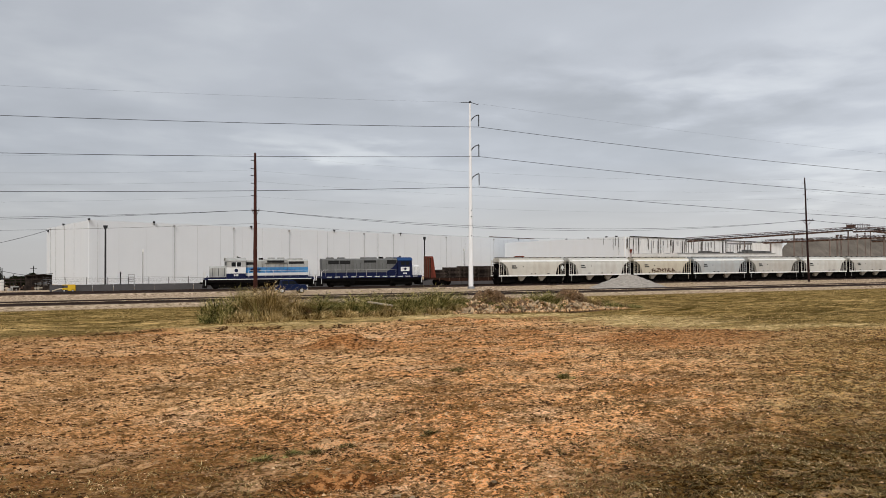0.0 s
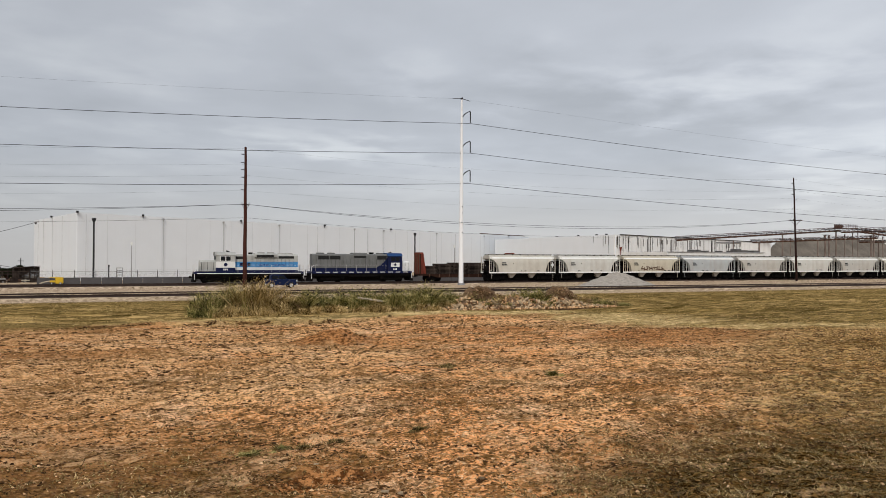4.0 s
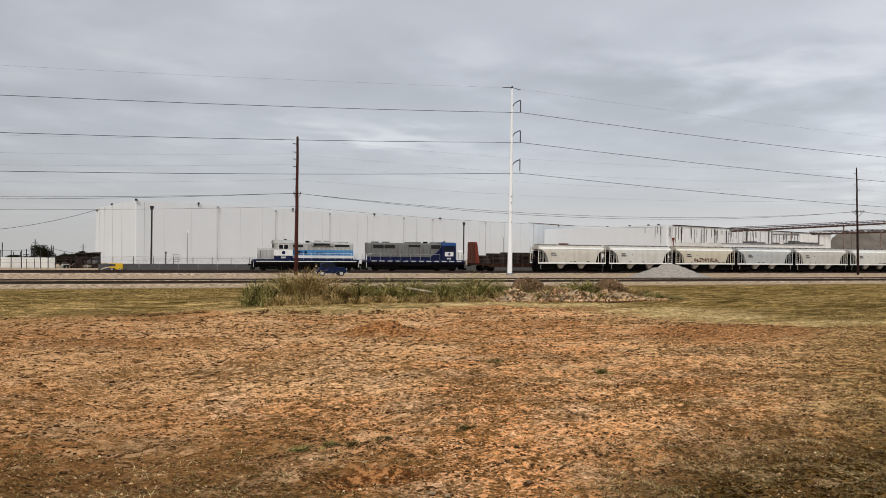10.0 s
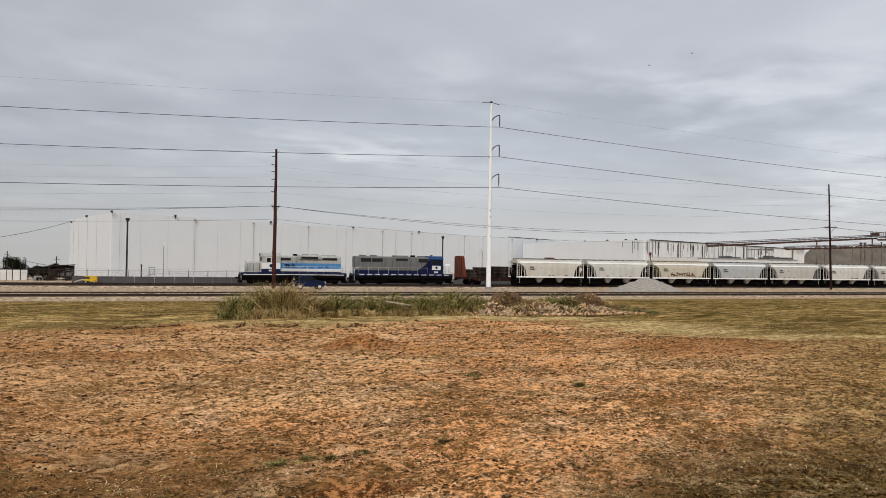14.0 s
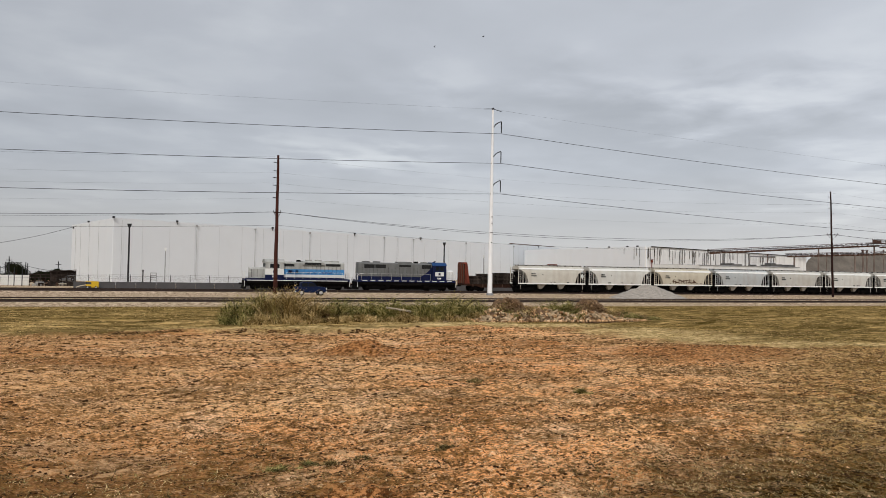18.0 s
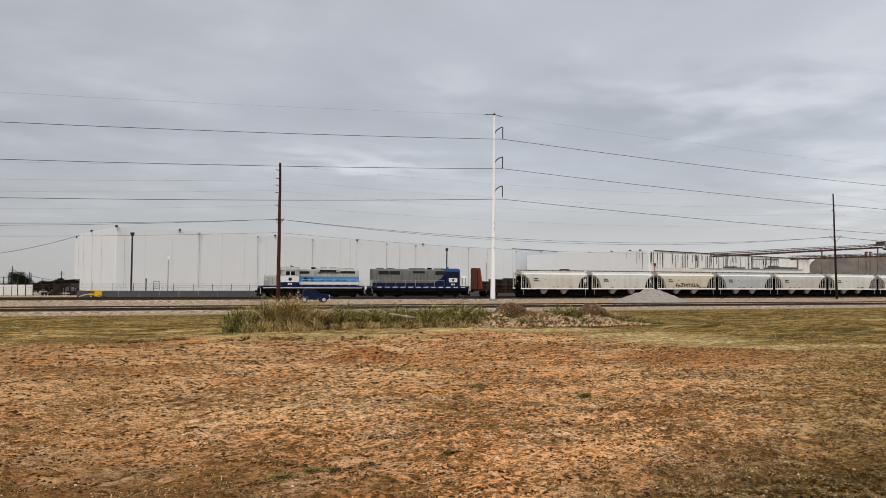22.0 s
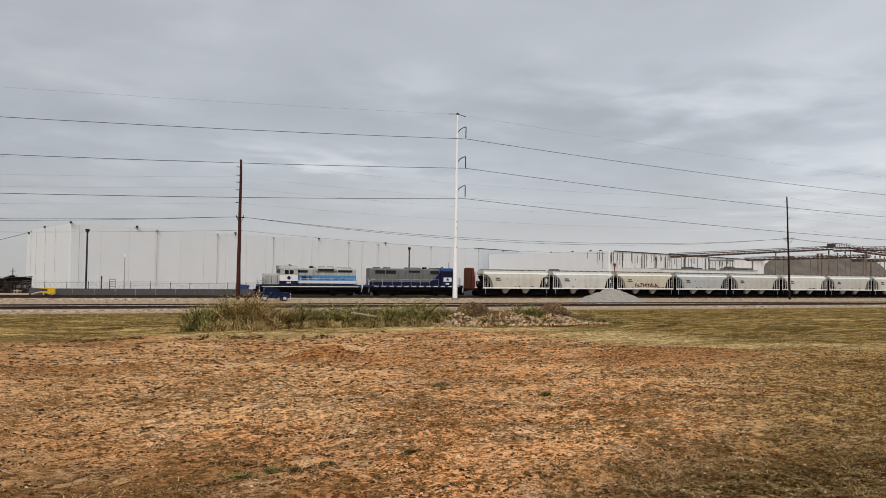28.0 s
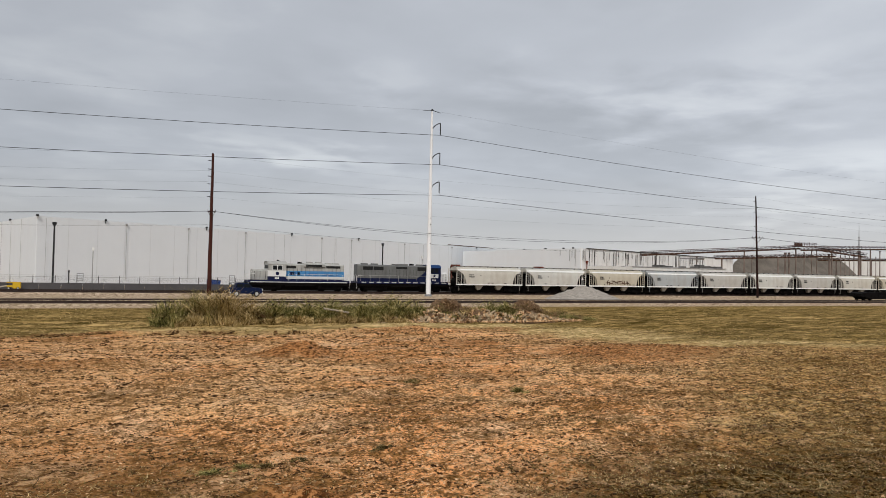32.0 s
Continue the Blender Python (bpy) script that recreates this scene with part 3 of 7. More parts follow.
def bogie(owner, x, moving, base=2.5, frame_mat=None):
    """A four-wheel truck: two side frames, bolster, springs and two wheelsets."""
    frame_mat = frame_mat or M_black
    for s in (-1, 1):
        bm = B()
        y0, y1 = sorted((s * 0.98, s * 1.12))
        prism(bm, [(x - base / 2 - 0.35, 0.42), (x - base / 2 + 0.3, 0.36), (x - 0.45, 0.28), (x + 0.45, 0.28), (x + base / 2 - 0.3, 0.36), (x + base / 2 + 0.35, 0.42),
                   (x + base / 2 + 0.35, 0.72), (x + 0.6, 0.92), (x - 0.6, 0.92), (x - base / 2 - 0.35, 0.72)], y0, y1)
        for c in (x - base / 2, x + base / 2):
            tube(bm, (c, s * 1.1, 0.5), (c, s * 1.2, 0.5), 0.17, seg=10)
        for c in (-0.2, 0, 0.2):
            tube(bm, (x + c, s * 1.06, 0.45), (x + c, s * 1.06, 0.85), 0.08, seg=6)
        part("side_frame", bm, frame_mat, owner)
    bm = B()
    bx(bm, x - 0.3, x + 0.3, -1.1, 1.1, 0.55, 1.0)
    part("bolster", bm, frame_mat, owner)
    # added black block, stands for the deep shade between the wheels
    bm = B()
    bx(bm, x - base / 2 - 0.3, x + base / 2 + 0.3, -0.62, 0.62, 0.16, 0.86)
    part("bogie_shade_block", bm, M_black, owner)
    for c in (x - base / 2, x + base / 2):
        ob = part("wheelset", WHEELSET, None, owner)
        ob.matrix_basis = pose(c, 0, 0.5)
        if moving:
            WHEELS.append((ob, pose(c, 0, 0.5), 0.5))


def coupler(owner, x, s):
    bm = B()
    bx(bm, min(x, x - s * 0.5), max(x, x - s * 0.5), -0.09, 0.09, 0.78, 1.0)
    bx(bm, x - 0.14, x + 0.14, -0.17, 0.17, 0.74, 1.04)
    part("coupler", bm, M_black, owner)


def rails_and_posts(owner, xs, y, z0, z1, mat, r=0.022):
    for x in xs:
        bm = B()
        tube(bm, (x, y, z0), (x, y, z1), r, seg=6)
        part("handrail_post", bm, mat, owner)
    bm = B()
    tube(bm, (min(xs), y, z1), (max(xs), y, z1), r, seg=6)
    part("handrail", bm, mat, owner)


def hood_block(owner, name, x0, x1, half, bands, top, roof_mat, chamfer=0.22):
    """A long hood: stacked paint bands and a roof with chamfered edges."""
    for z0, z1, mat, nm in bands:
        bm = B()
        bx(bm, x0, x1, -half, half, z0, z1)
        part(nm, bm, mat, owner)
    zt = bands[-1][1]
    bm = B()
    prism(bm, [(-half, zt), (half, zt), (half, top - chamfer), (half - chamfer * 1.3, top), (-half + chamfer * 1.3, top), (-half, top - chamfer)], x0, x1, "x")
    part(name, bm, roof_mat, owner)


def grille(owner, x0, x1, z0, z1, y, name="radiator_grille", n=0):
    bm = B()
    bx(bm, x0, x1, y - 0.012, y, z0, z1)
    g = part(name, bm, M_grille, owner)
    n = n or max(3, int((x1 - x0) / 0.22))
    bm = B()
    for i in range(n + 1):
        x = x0 + (x1 - x0) * i / n
        bx(bm, x - 0.012, x + 0.012, y - 0.035, y - 0.011, z0, z1)
    tagged(part("slats", bm, M_grille, g), kind="stuff")


def roof_fan(owner, x, r, z, mat):
    bm = B()
    tube(bm, (x, 0, z), (x, 0, z + 0.17), r, seg=18)
    tube(bm, (x, 0, z + 0.17), (x, 0, z + 0.22), r * 0.92, seg=18)
    part("cooling_fan", bm, mat, owner, "round cooling fan housing")


def locomotive(center, sgn, style):
    """A four-axle road switcher. sgn -1: cab towards -x; +1: towards +x."""
    if style == 1:
        t = thing("locomotive", pose(center, 117.2, RAIL_TOP), "white, sky blue and navy diesel locomotive with grey hood", "locomotive", "locomotives of the train")
    else:
        t = thing("locomotive", pose(center, 117.2, RAIL_TOP), "grey diesel locomotive with dark blue cab and sill", "locomotive", "locomotives of the train")
    ROLLING.append((t, t.matrix_basis.copy()))
    half = 8.65 if style == 1 else 8.95

    def X(a, b):
        return (min(sgn * a, sgn * b), max(sgn * a, sgn * b))

    for c in (-5.2, 5.2):
        bogie(t, c, True, 2.74)
    for s in (-1, 1):
        coupler(t, s * half, s)
    # frame, sill stripes and fuel tank
    bm = B()
    bx(bm, -half + 0.45, half - 0.45, -1.45, 1.45, 0.98, 1.38)
    bx(bm, -half + 0.6, half - 0.6, -0.6, 0.6, 0.55, 0.98)
    part("underframe", bm, M_black, t)
    # added black slabs close the gaps below the frame, in place of shade
    bm = B()
    bx(bm, -3.55, 3.55, -0.85, 0.85, 0.14, 1.0)
    bx(bm, -half + 0.9, half - 0.9, -1.2, 1.2, 0.86, 1.0)
    part("belly_shade_block", bm, M_black, t)
    bm = B()
    bx(bm, -half + 0.5, half - 0.5, -1.53, 1.53, 1.38, 1.72)
    part("sill", bm, M_loco_blue, t, "navy blue side sill")
    if style == 1:
        bm = B()
        bx(bm, -half + 0.9, half - 0.9, -1.545, -1.53, 1.39, 1.50)
        part("stripe", bm, M_loco_white, t, "thin white stripe")
    else:
        for i in range(12):
            x = -7.6 + i * 1.32
            bm = B()
            bx(bm, x, x + 0.82, -1.545, -1.53, 1.53, 1.64)
            part("stripe", bm, M_loco_white, t, "short white dash")
    bm = B()
    prism(bm, [(-1.15, 0.62), (-0.8, 0.36), (0.8, 0.36), (1.15, 0.62), (1.3, 1.05), (-1.3, 1.05)], -2.9, 2.9, "x")
    part("fuel_tank", bm, M_black, t)
    for s in (-1, 1):
        bm = B()
        tube(bm, (-2.3, s * 1.36, 0.92), (2.3, s * 1.36, 0.92), 0.14, seg=8)
        part("air_reservoir", bm, M_black, t)
    for a in (-3.6, 3.0):
        bm = B()
        bx(bm, a, a + 0.6, -1.3, 1.3, 0.5, 1.05)
        part("equipment_box", bm, M_black, t)
    # ends: pilot, steps, handrails
    for s in (-1, 1):
        bm = B()
        prism(bm, [(s * (half - 0.75), 0.16), (s * (half - 0.25), 0.16), (s * (half - 0.42), 0.75), (s * (half - 0.42), 1.40), (s * (half - 0.75), 1.40)], -1.5, 1.5)
        part("pilot_plate", bm, M_black, t)
        for y in (-1.42, 1.42):
            for k in range(3):
                bm = B()
                bx(bm, *sorted((s * (half - 0.6), s * (half - 1.1))), min(y, y * 0.78), max(y, y * 0.78), 0.42 + 0.33 * k, 0.46 + 0.33 * k)
                part("step", bm, M_black, t)
        xe = s * (half - 0.5)
        for y0, y1 in ((-1.45, -0.5), (0.5, 1.45)):
            bm = B()
            run(bm, [(xe, y0, 1.7), (xe, y0, 2.72), (xe, (y0 + y1) / 2, 2.76), (xe, y1, 2.72), (xe, y1, 1.7)], 0.03, 6)
            part("end_handrail", bm, M_loco_white, t)
        for y in (-1.5, 1.5):
            bm = B()
            run(bm, [(s * (half - 0.55), y, 0.55), (s * (half - 0.55), y, 2.4), (s * (half - 0.95), y, 2.72), (s * (half - 1.5), y, 2.72)], 0.03, 6)
            part("step_handrail", bm, M_loco_white, t)
    if style == 1:
        hood0, hood1, cab0, cab1, nose1 = 2.25, -7.35, 5.05, 2.25, 7.35
        top = 4.38
        bands = [(1.72, 1.95, M_loco_blue, "hood_base"), (1.95, 2.38, M_loco_white, "white_band"), (2.38, 3.22, M_loco_sky, "sky_blue_band"), (3.22, 3.9, M_loco_pale, "hood_side")]
        roofm, nosem = M_loco_pale, M_loco_pale
    else:
        hood0, hood1, cab0, cab1, nose1 = 4.35, -8.15, 6.75, 4.35, 8.2
        top = 4.52
        bands = [(1.72, 2.28, M_loco_blue, "blue_band"), (2.28, 4.0, M_loco_grey, "hood_side")]
        roofm, nosem = M_loco_grey, M_loco_white
    a, b = X(hood1, hood0)
    hood_block(t, "hood_roof", a, b, 0.95, bands, top, roofm)
    if style == 1:
        # faded lettering of the blue band, unreadable
        for x, w in ((0.9, 0.55), (0.2, 0.5), (-1.6, 0.35), (-2.1, 0.35), (-2.6, 0.35), (-3.9, 0.4), (-4.5, 0.4), (-5.1, 0.4)):
            bm = B()
            bx(bm, sgn * x - w / 2, sgn * x + w / 2, -0.975, -0.955, 2.55, 3.05 if w > 0.45 else 2.85)
            part("letter_bar", bm, M_letter, t)
    # door seams of the hood
    k = int((b - a) / 0.62)
    bm = B()
    for i in range(1, k):
        x = a + (b - a) * i / k
        bx(bm, x - 0.012, x + 0.012, -0.962, -0.95, 2.45, 3.75)
    tagged(part("door_seams", bm, M_grille, t), kind="stuff")
    # cab
    c0, c1 = X(cab0, cab1)
    cabm = M_loco_pale if style == 1 else M_loco_blue
    bm = B()
    bx(bm, c0, c1, -1.5, 1.5, 1.72, 2.32)
    part("cab_base", bm, M_loco_blue, t)
    bm = B()
    bx(bm, c0, c1, -1.5, 1.5, 2.32, 3.25)
    part("cab_side", bm, M_loco_white if style == 1 else M_loco_blue, t)
    bm = B()
    prism(bm, [(-1.5, 3.25), (1.5, 3.25), (1.5, 4.2), (1.15, 4.5), (0.5, 4.6), (-0.5, 4.6), (-1.15, 4.5), (-1.5, 4.2)], c0, c1, "x")
    part("cab_top", bm, cabm if style == 1 else M_loco_blue, t)
    bm = B()
    prism(bm, [(-1.56, 4.16), (-1.15, 4.53), (-0.5, 4.64), (0.5, 4.64), (1.15, 4.53), (1.56, 4.16), (1.56, 4.22), (1.15, 4.6), (0.5, 4.71), (-0.5, 4.71), (-1.15, 4.6), (-1.56, 4.22)][::-1],
          c0 - 0.12, c1 + 0.06, "x")
    part("cab_roof", bm, M_loco_pale if style == 1 else M_cab_blue, t)
    wmid = (c0 + c1) / 2
    for y, o in ((-1.5, -1), (1.5, 1)):
        for (wa, wb) in ((wmid - 0.72, wmid - 0.05), (wmid + 0.05, wmid + 0.72)):
            bm = B()
            bx(bm, wa, wb, min(y, y + o * 0.03), max(y, y + o * 0.03), 3.36, 4.02)
            w = part("cab_window", bm, M_glass, t)
            bm = B()
            for q in ((wa - 0.05, wb + 0.05, 3.30, 3.36), (wa - 0.05, wb + 0.05, 4.02, 4.08), (wa - 0.05, wa, 3.36, 4.02), (wb, wb + 0.05, 3.36, 4.02)):
                bx(bm, q[0], q[1], min(y, y + o * 0.045), max(y, y + o * 0.045), q[2], q[3])
            part("window_frame", bm, M_loco_white if style == 1 else M_loco_blue, w)
    if style == 2:
        bm = B()
        q0, q1, q2 = sgn * cab1, sgn * (cab1 - 1.9), sgn * (cab1 - 0.7)
        prism(bm, [(q0, 2.28), (q1, 2.28), (q2, 3.1), (q0, 3.9)], -0.968, -0.951)
        part("slanting_stripe", bm, M_loco_blue, t, "dark blue stripe rising to the cab")
        bm = B()
        bx(bm, wmid - 0.75, wmid + 0.75, -1.52, -1.50, 2.42, 3.12)
        part("emblem_panel", bm, M_loco_white, t, "white square panel below the cab window")
    bm = B()
    for i in range(5 if style == 2 else 0):
        m = Matrix.Translation((wmid, -1.525, 2.78)) @ Matrix.Rotation(2 * math.pi * i / 5, 4, "Y")
        prism(bm, [(-0.12, 0.05), (0.12, 0.05), (0.0, 0.32)], -0.012, 0.012)
        for v in list(bm.verts)[-6:]:
            v.co = m @ v.co
    tube(bm, (wmid, -1.535, 2.78), (wmid, -1.50, 2.78), 0.15 if style == 2 else 0.27, seg=16)
    part("emblem", bm, M_loco_blue, t, "small dark star shape" if style == 2 else "dark round emblem")
    bm = B()
    for q in (-0.36, -0.12, 0.12):
        bx(bm, wmid + q, wmid + q + 0.18, -1.515, -1.50, 1.92, 2.18)
    tagged(part("number_bars", bm, M_loco_white, t, "row of small plain bars"), kind="stuff")
    # nose
    n0, n1 = X(nose1, cab0)
    bm = B()
    ztop = 3.42
    prism(bm, [(-0.9, 1.72), (0.9, 1.72), (0.9, ztop - 0.25), (0.6, ztop), (-0.6, ztop), (-0.9, ztop - 0.25)], n0, n1, "x")
    part("nose", bm, nosem, t)
    for q in (0.12, 0.5, 0.88):
        bm = B()
        c = n0 + (n1 - n0) * q
        bx(bm, c - 0.03, c + 0.03, -0.915, -0.9, 1.9, 3.1)
        part("nose_seam", bm, M_grille, t)
    bm = B()
    bx(bm, n0 - 0.02, n1, -0.93, 0.93, 1.70, 1.78)
    part("nose_skirt", bm, M_grille, t)
    xf = sgn * nose1
    for s in (-0.28, 0.28):
        bm = B()
        tube(bm, (xf, s, 3.0), (xf + sgn * 0.06, s, 3.0), 0.13, seg=12)
        part("headlight", bm, M_lamp, t)
    bm = B()
    bx(bm, *sorted((sgn * (cab0 + 0.0), sgn * (cab0 + 0.03))), -1.25, 1.25, 3.55, 4.1)
    part("front_window", bm, M_glass, t)
    # roof gear
    z = top
    if style == 1:
        # raised dynamic-brake section and fans
        d0, d1 = X(-0.7, -4.1)
        bm = B()
        prism(bm, [(-1.12, 3.9), (1.12, 3.9), (1.12, top - 0.08), (0.8, top + 0.14), (-0.8, top + 0.14), (-1.12, top - 0.08)], d0, d1, "x")
        part("brake_hatch", bm, M_loco_pale, t)
        grille(t, d0 + 0.3, d1 - 0.5, 3.94, 4.27, -1.12, "brake_grille")
        bm = B()
        bx(bm, d0 - 0.02, d1 + 0.02, -1.15, 1.15, 3.86, 3.91)
        part("hatch_lip", bm, M_grille, t)
        roof_fan(t, (d0 + d1) / 2 - 0.6, 0.55, top + 0.12, M_loco_pale)
        roof_fan(t, (d0 + d1) / 2 + 0.9, 0.55, top + 0.12, M_loco_pale)
        g0, g1 = X(-4.35, -6.7)
        grille(t, g0, g1, 3.72, 4.10, -0.95)
        for c in (-4.9, -6.1):
            roof_fan(t, sgn * c, 0.6, top - 0.03, M_loco_pale)
        g0, g1 = X(2.1, 0.6)
        grille(t, g0, g1, 3.62, 4.02, -0.95, "intake_grille")
        for i, (a0, a1) in enumerate(((1.5, 0.9), (0.3, -0.5))):
            q0, q1 = X(a0, a1)
            bm = B()
            bx(bm, q0, q1, -0.975, -0.95, 2.55, 3.05)
            part("hood_lettering_block", bm, M_loco_blue if i == 0 else M_loco_sky, t, "faded blue block on the hood side")
    else:
        for (p0, p1, z0, z1) in ((-7.2, -5.5, 3.62, 4.2), (-5.35, -3.6, 3.62, 4.2), (2.6, 4.2, 3.62, 4.25), (-1.3, 0.7, 3.85, 4.22)):
            g0, g1 = X(p0, p1)
            grille(t, g0, g1, z0, z1, -0.95)
        for c in (-6.7, -4.9, 3.3):
            roof_fan(t, sgn * c, 0.62, top - 0.03, M_loco_grey)
        d0, d1 = X(-1.5, 0.9)
        bm = B()
        prism(bm, [(-0.8, top - 0.05), (0.8, top - 0.05), (0.7, top + 0.2), (-0.7, top + 0.2)], d0, d1, "x")
        part("brake_hatch", bm, M_loco_grey, t)
    ex = X(0.1, -0.5) if style == 1 else X(1.5, 2.2)
    bm = B()
    bx(bm, ex[0], ex[1], -0.2, 0.2, top - 0.05, top + 0.28)
    part("exhaust_stack", bm, M_black, t)
    bm = B()
    tube(bm, (sgn * (cab1 + 0.5), 0.35, 4.66), (sgn * (cab1 + 1.1), 0.35, 4.85), 0.06, 0.11, 8)
    part("horn", bm, M_black, t)
    # walkway handrails
    xs = [a + 0.4 + (b - a - 0.8) * i / 7 for i in range(8)]
    for y in (-1.48, 1.48):
        rails_and_posts(t, xs, y, 1.72, 2.72, M_loco_white if style == 1 else M_loco_pale)
    return t


locomotive(17.4, -1, 1)
locomotive(35.2, 1, 2)


def flat_car(x0):
    """Bulkhead flat car."""
    L = 18.6
    c = x0 + L / 2
    t = thing("bulkhead_flat_car", pose(c, 117.2, RAIL_TOP), "rusty red bulkhead flat car loaded with dark timbers", "freight car")
    ROLLING.append((t, t.matrix_basis.copy()))
    h = L / 2
    for q in (-6.3, 6.3):
        bogie(t, q, True, 1.78)
    for s in (-1, 1):
        coupler(t, s * (h + 0.1), s)
    bm = B()
    prism(bm, [(-h + 0.3, 0.95), (-h + 2.4, 0.95), (-h + 3.6, 0.62), (h - 3.6, 0.62), (h - 2.4, 0.95), (h - 0.3, 0.95), (h - 0.3, 1.2), (-h + 0.3, 1.2)], -1.42, 1.42)
    part("side_sill", bm, M_car_dark, t)
    bm = B()
    bx(bm, -h + 0.3, h - 0.3, -1.45, 1.45, 1.2, 1.27)
    part("deck", bm, M_tie, t)
    for s in (-1, 1):
        bm = B()
        x0_, x1_ = sorted((s * (h - 0.35), s * (h - 0.95)))
        prism(bm, [(-1.42, 1.27), (1.42, 1.27), (1.42, 4.55), (1.2, 4.86), (-1.2, 4.86), (-1.42, 4.55)], x0_, x1_, "x")
        for v in bm.verts:
            if v.co.z < 2 and abs(v.co.x) < h - 0.7:
                v.co.x -= s * 0.45
        bk = part("bulkhead", bm, M_red_car, t, "oxide red steel bulkhead")
        xo = x0_ if s < 0 else x1_
        for y in (-1.2, -0.4, 0.4, 1.2):
            bm = B()
            bx(bm, *sorted((xo, xo + s * 0.12)), y - 0.07, y + 0.07, 1.3, 4.65)
            part("stiffener", bm, M_rust, bk)
        for y in (-1.40, 1.40):
            bm = B()
            bx(bm, *sorted((s * (h - 0.33), s * (h - 0.45))), y - 0.06, y + 0.06, 1.27, 4.6)
            part("corner_post", bm, M_car_dark, bk)
        for z in (1.9, 2.7, 3.5, 4.2):
            bm = B()
            bx(bm, x0_ + 0.04, x1_ - 0.04, -1.47, -1.42, z, z + 0.12)
            part("rib", bm, M_red_car, bk)
    n = 9
    for i in range(n):
        x = -h + 2.0 + (L - 4.0) * i / (n - 1)
        bm = B()
        bx(bm, x - 0.05, x + 0.05, -1.5, -1.42, 0.7, 1.2)
        part("stake_pocket", bm, M_rust, t)
    # timber stacks on the deck
    rnd = random.Random(4)
    tb = B()
    bx(tb, -1.28, 1.28, -0.115, 0.115, 0, 0.18)
    tmesh = mesh_of("timber", tb, M_tie)
    xx = -h + 0.98
    groups = ((1, 7), (2, 9), (3, 10), (4, 10), (5, 10))
    for gi, rows in groups:
        st = thing("timber_stack", pose(c + xx + 1.28, 117.2, RAIL_TOP + 1.28), "stack of dark creosoted railway timbers on a flat car", "timber stack", "timber stacks on the flat car")
        ROLLING.append((st, st.matrix_basis.copy()))
        for r in range(rows):
            for kk in range(11):
                if r >= rows - 2 and rnd.random() < 0.3:
                    continue
                o = part("timber", tmesh, None, st)
                o.matrix_basis = pose(rnd.uniform(-0.12, 0.12), -1.25 + kk * 0.25 + rnd.uniform(-0.008, 0.008), r * 0.186, 0, 0, rnd.uniform(-1.2, 1.2))
        xx += 2.75
    return t


flat_car(44.85)

HOP_COL = [("ivory", (0.56, 0.535, 0.475)), ("white", (0.575, 0.565, 0.525)), ("cream", (0.53, 0.485, 0.39)), ("pale_blue_grey", (0.41, 0.43, 0.435)), ("bone", (0.48, 0.465, 0.43))]
# roof lip and side sill, whiter than the body paint
M_lip = material("bright_white_hopper_edge", (0.80, 0.80, 0.77), 0.5, vary=0.06, scale=1)
M_duct = material("sooty_roof_duct", (0.11, 0.105, 0.10), 0.7, vary=0.2, scale=1.5)
# outlet grey holds the shade under the car besides the grime
M_outlet = material("shaded_grimy_outlet_steel", (0.30, 0.28, 0.25), 0.8, vary=0.25, scale=1.5, stain=(0.05, 0.04, 0.035), stain_amount=0.6)
M_HOP = {k: material(k + "_hopper_paint", c, 0.6, vary=0.10, scale=0.9, stain=(0.30, 0.22, 0.15), stain_amount=0.35, streak=0.85) for k, c in HOP_COL}


def hopper_body_mesh(mat):
    xs = sorted({round(q, 3) for q in [-6.2 + 12.4 * i / 44 for i in range(45)]})
    rings = []
    for x in xs:
        ax = abs(x)
        zb = 1.60
        if ax > 4.55:
            zb = 1.60 + math.sqrt(max(0.0, 2.35 ** 2 - (6.85 - ax) ** 2))
        ring = []
        prof = [(1.52, 1.60), (1.56, 2.2), (1.57, 2.9), (1.55, 3.4), (1.46, 3.8), (1.28, 4.1), (0.98, 4.34), (0.62, 4.46)]
        for y, z in prof:
            ring.append((-y, max(z, zb)))
        for y, z in prof[::-1]:
            ring.append((y, max(z, zb)))
        rings.append([(x, y, z) for y, z in ring])
    bm = B()
    vv = [[bm.verts.new(p) for p in r] for r in rings]
    k = len(vv[0])
    for a, b in zip(vv, vv[1:]):
        for i in range(k - 1):
            bm.faces.new((a[i], a[i + 1], b[i + 1], b[i]))
        bm.faces.new((a[-1], a[0], b[0], b[-1]))
    bm.faces.new(vv[0])
    bm.faces.new(vv[-1][::-1])
    return mesh_of("hopper_body", bm, mat, True)


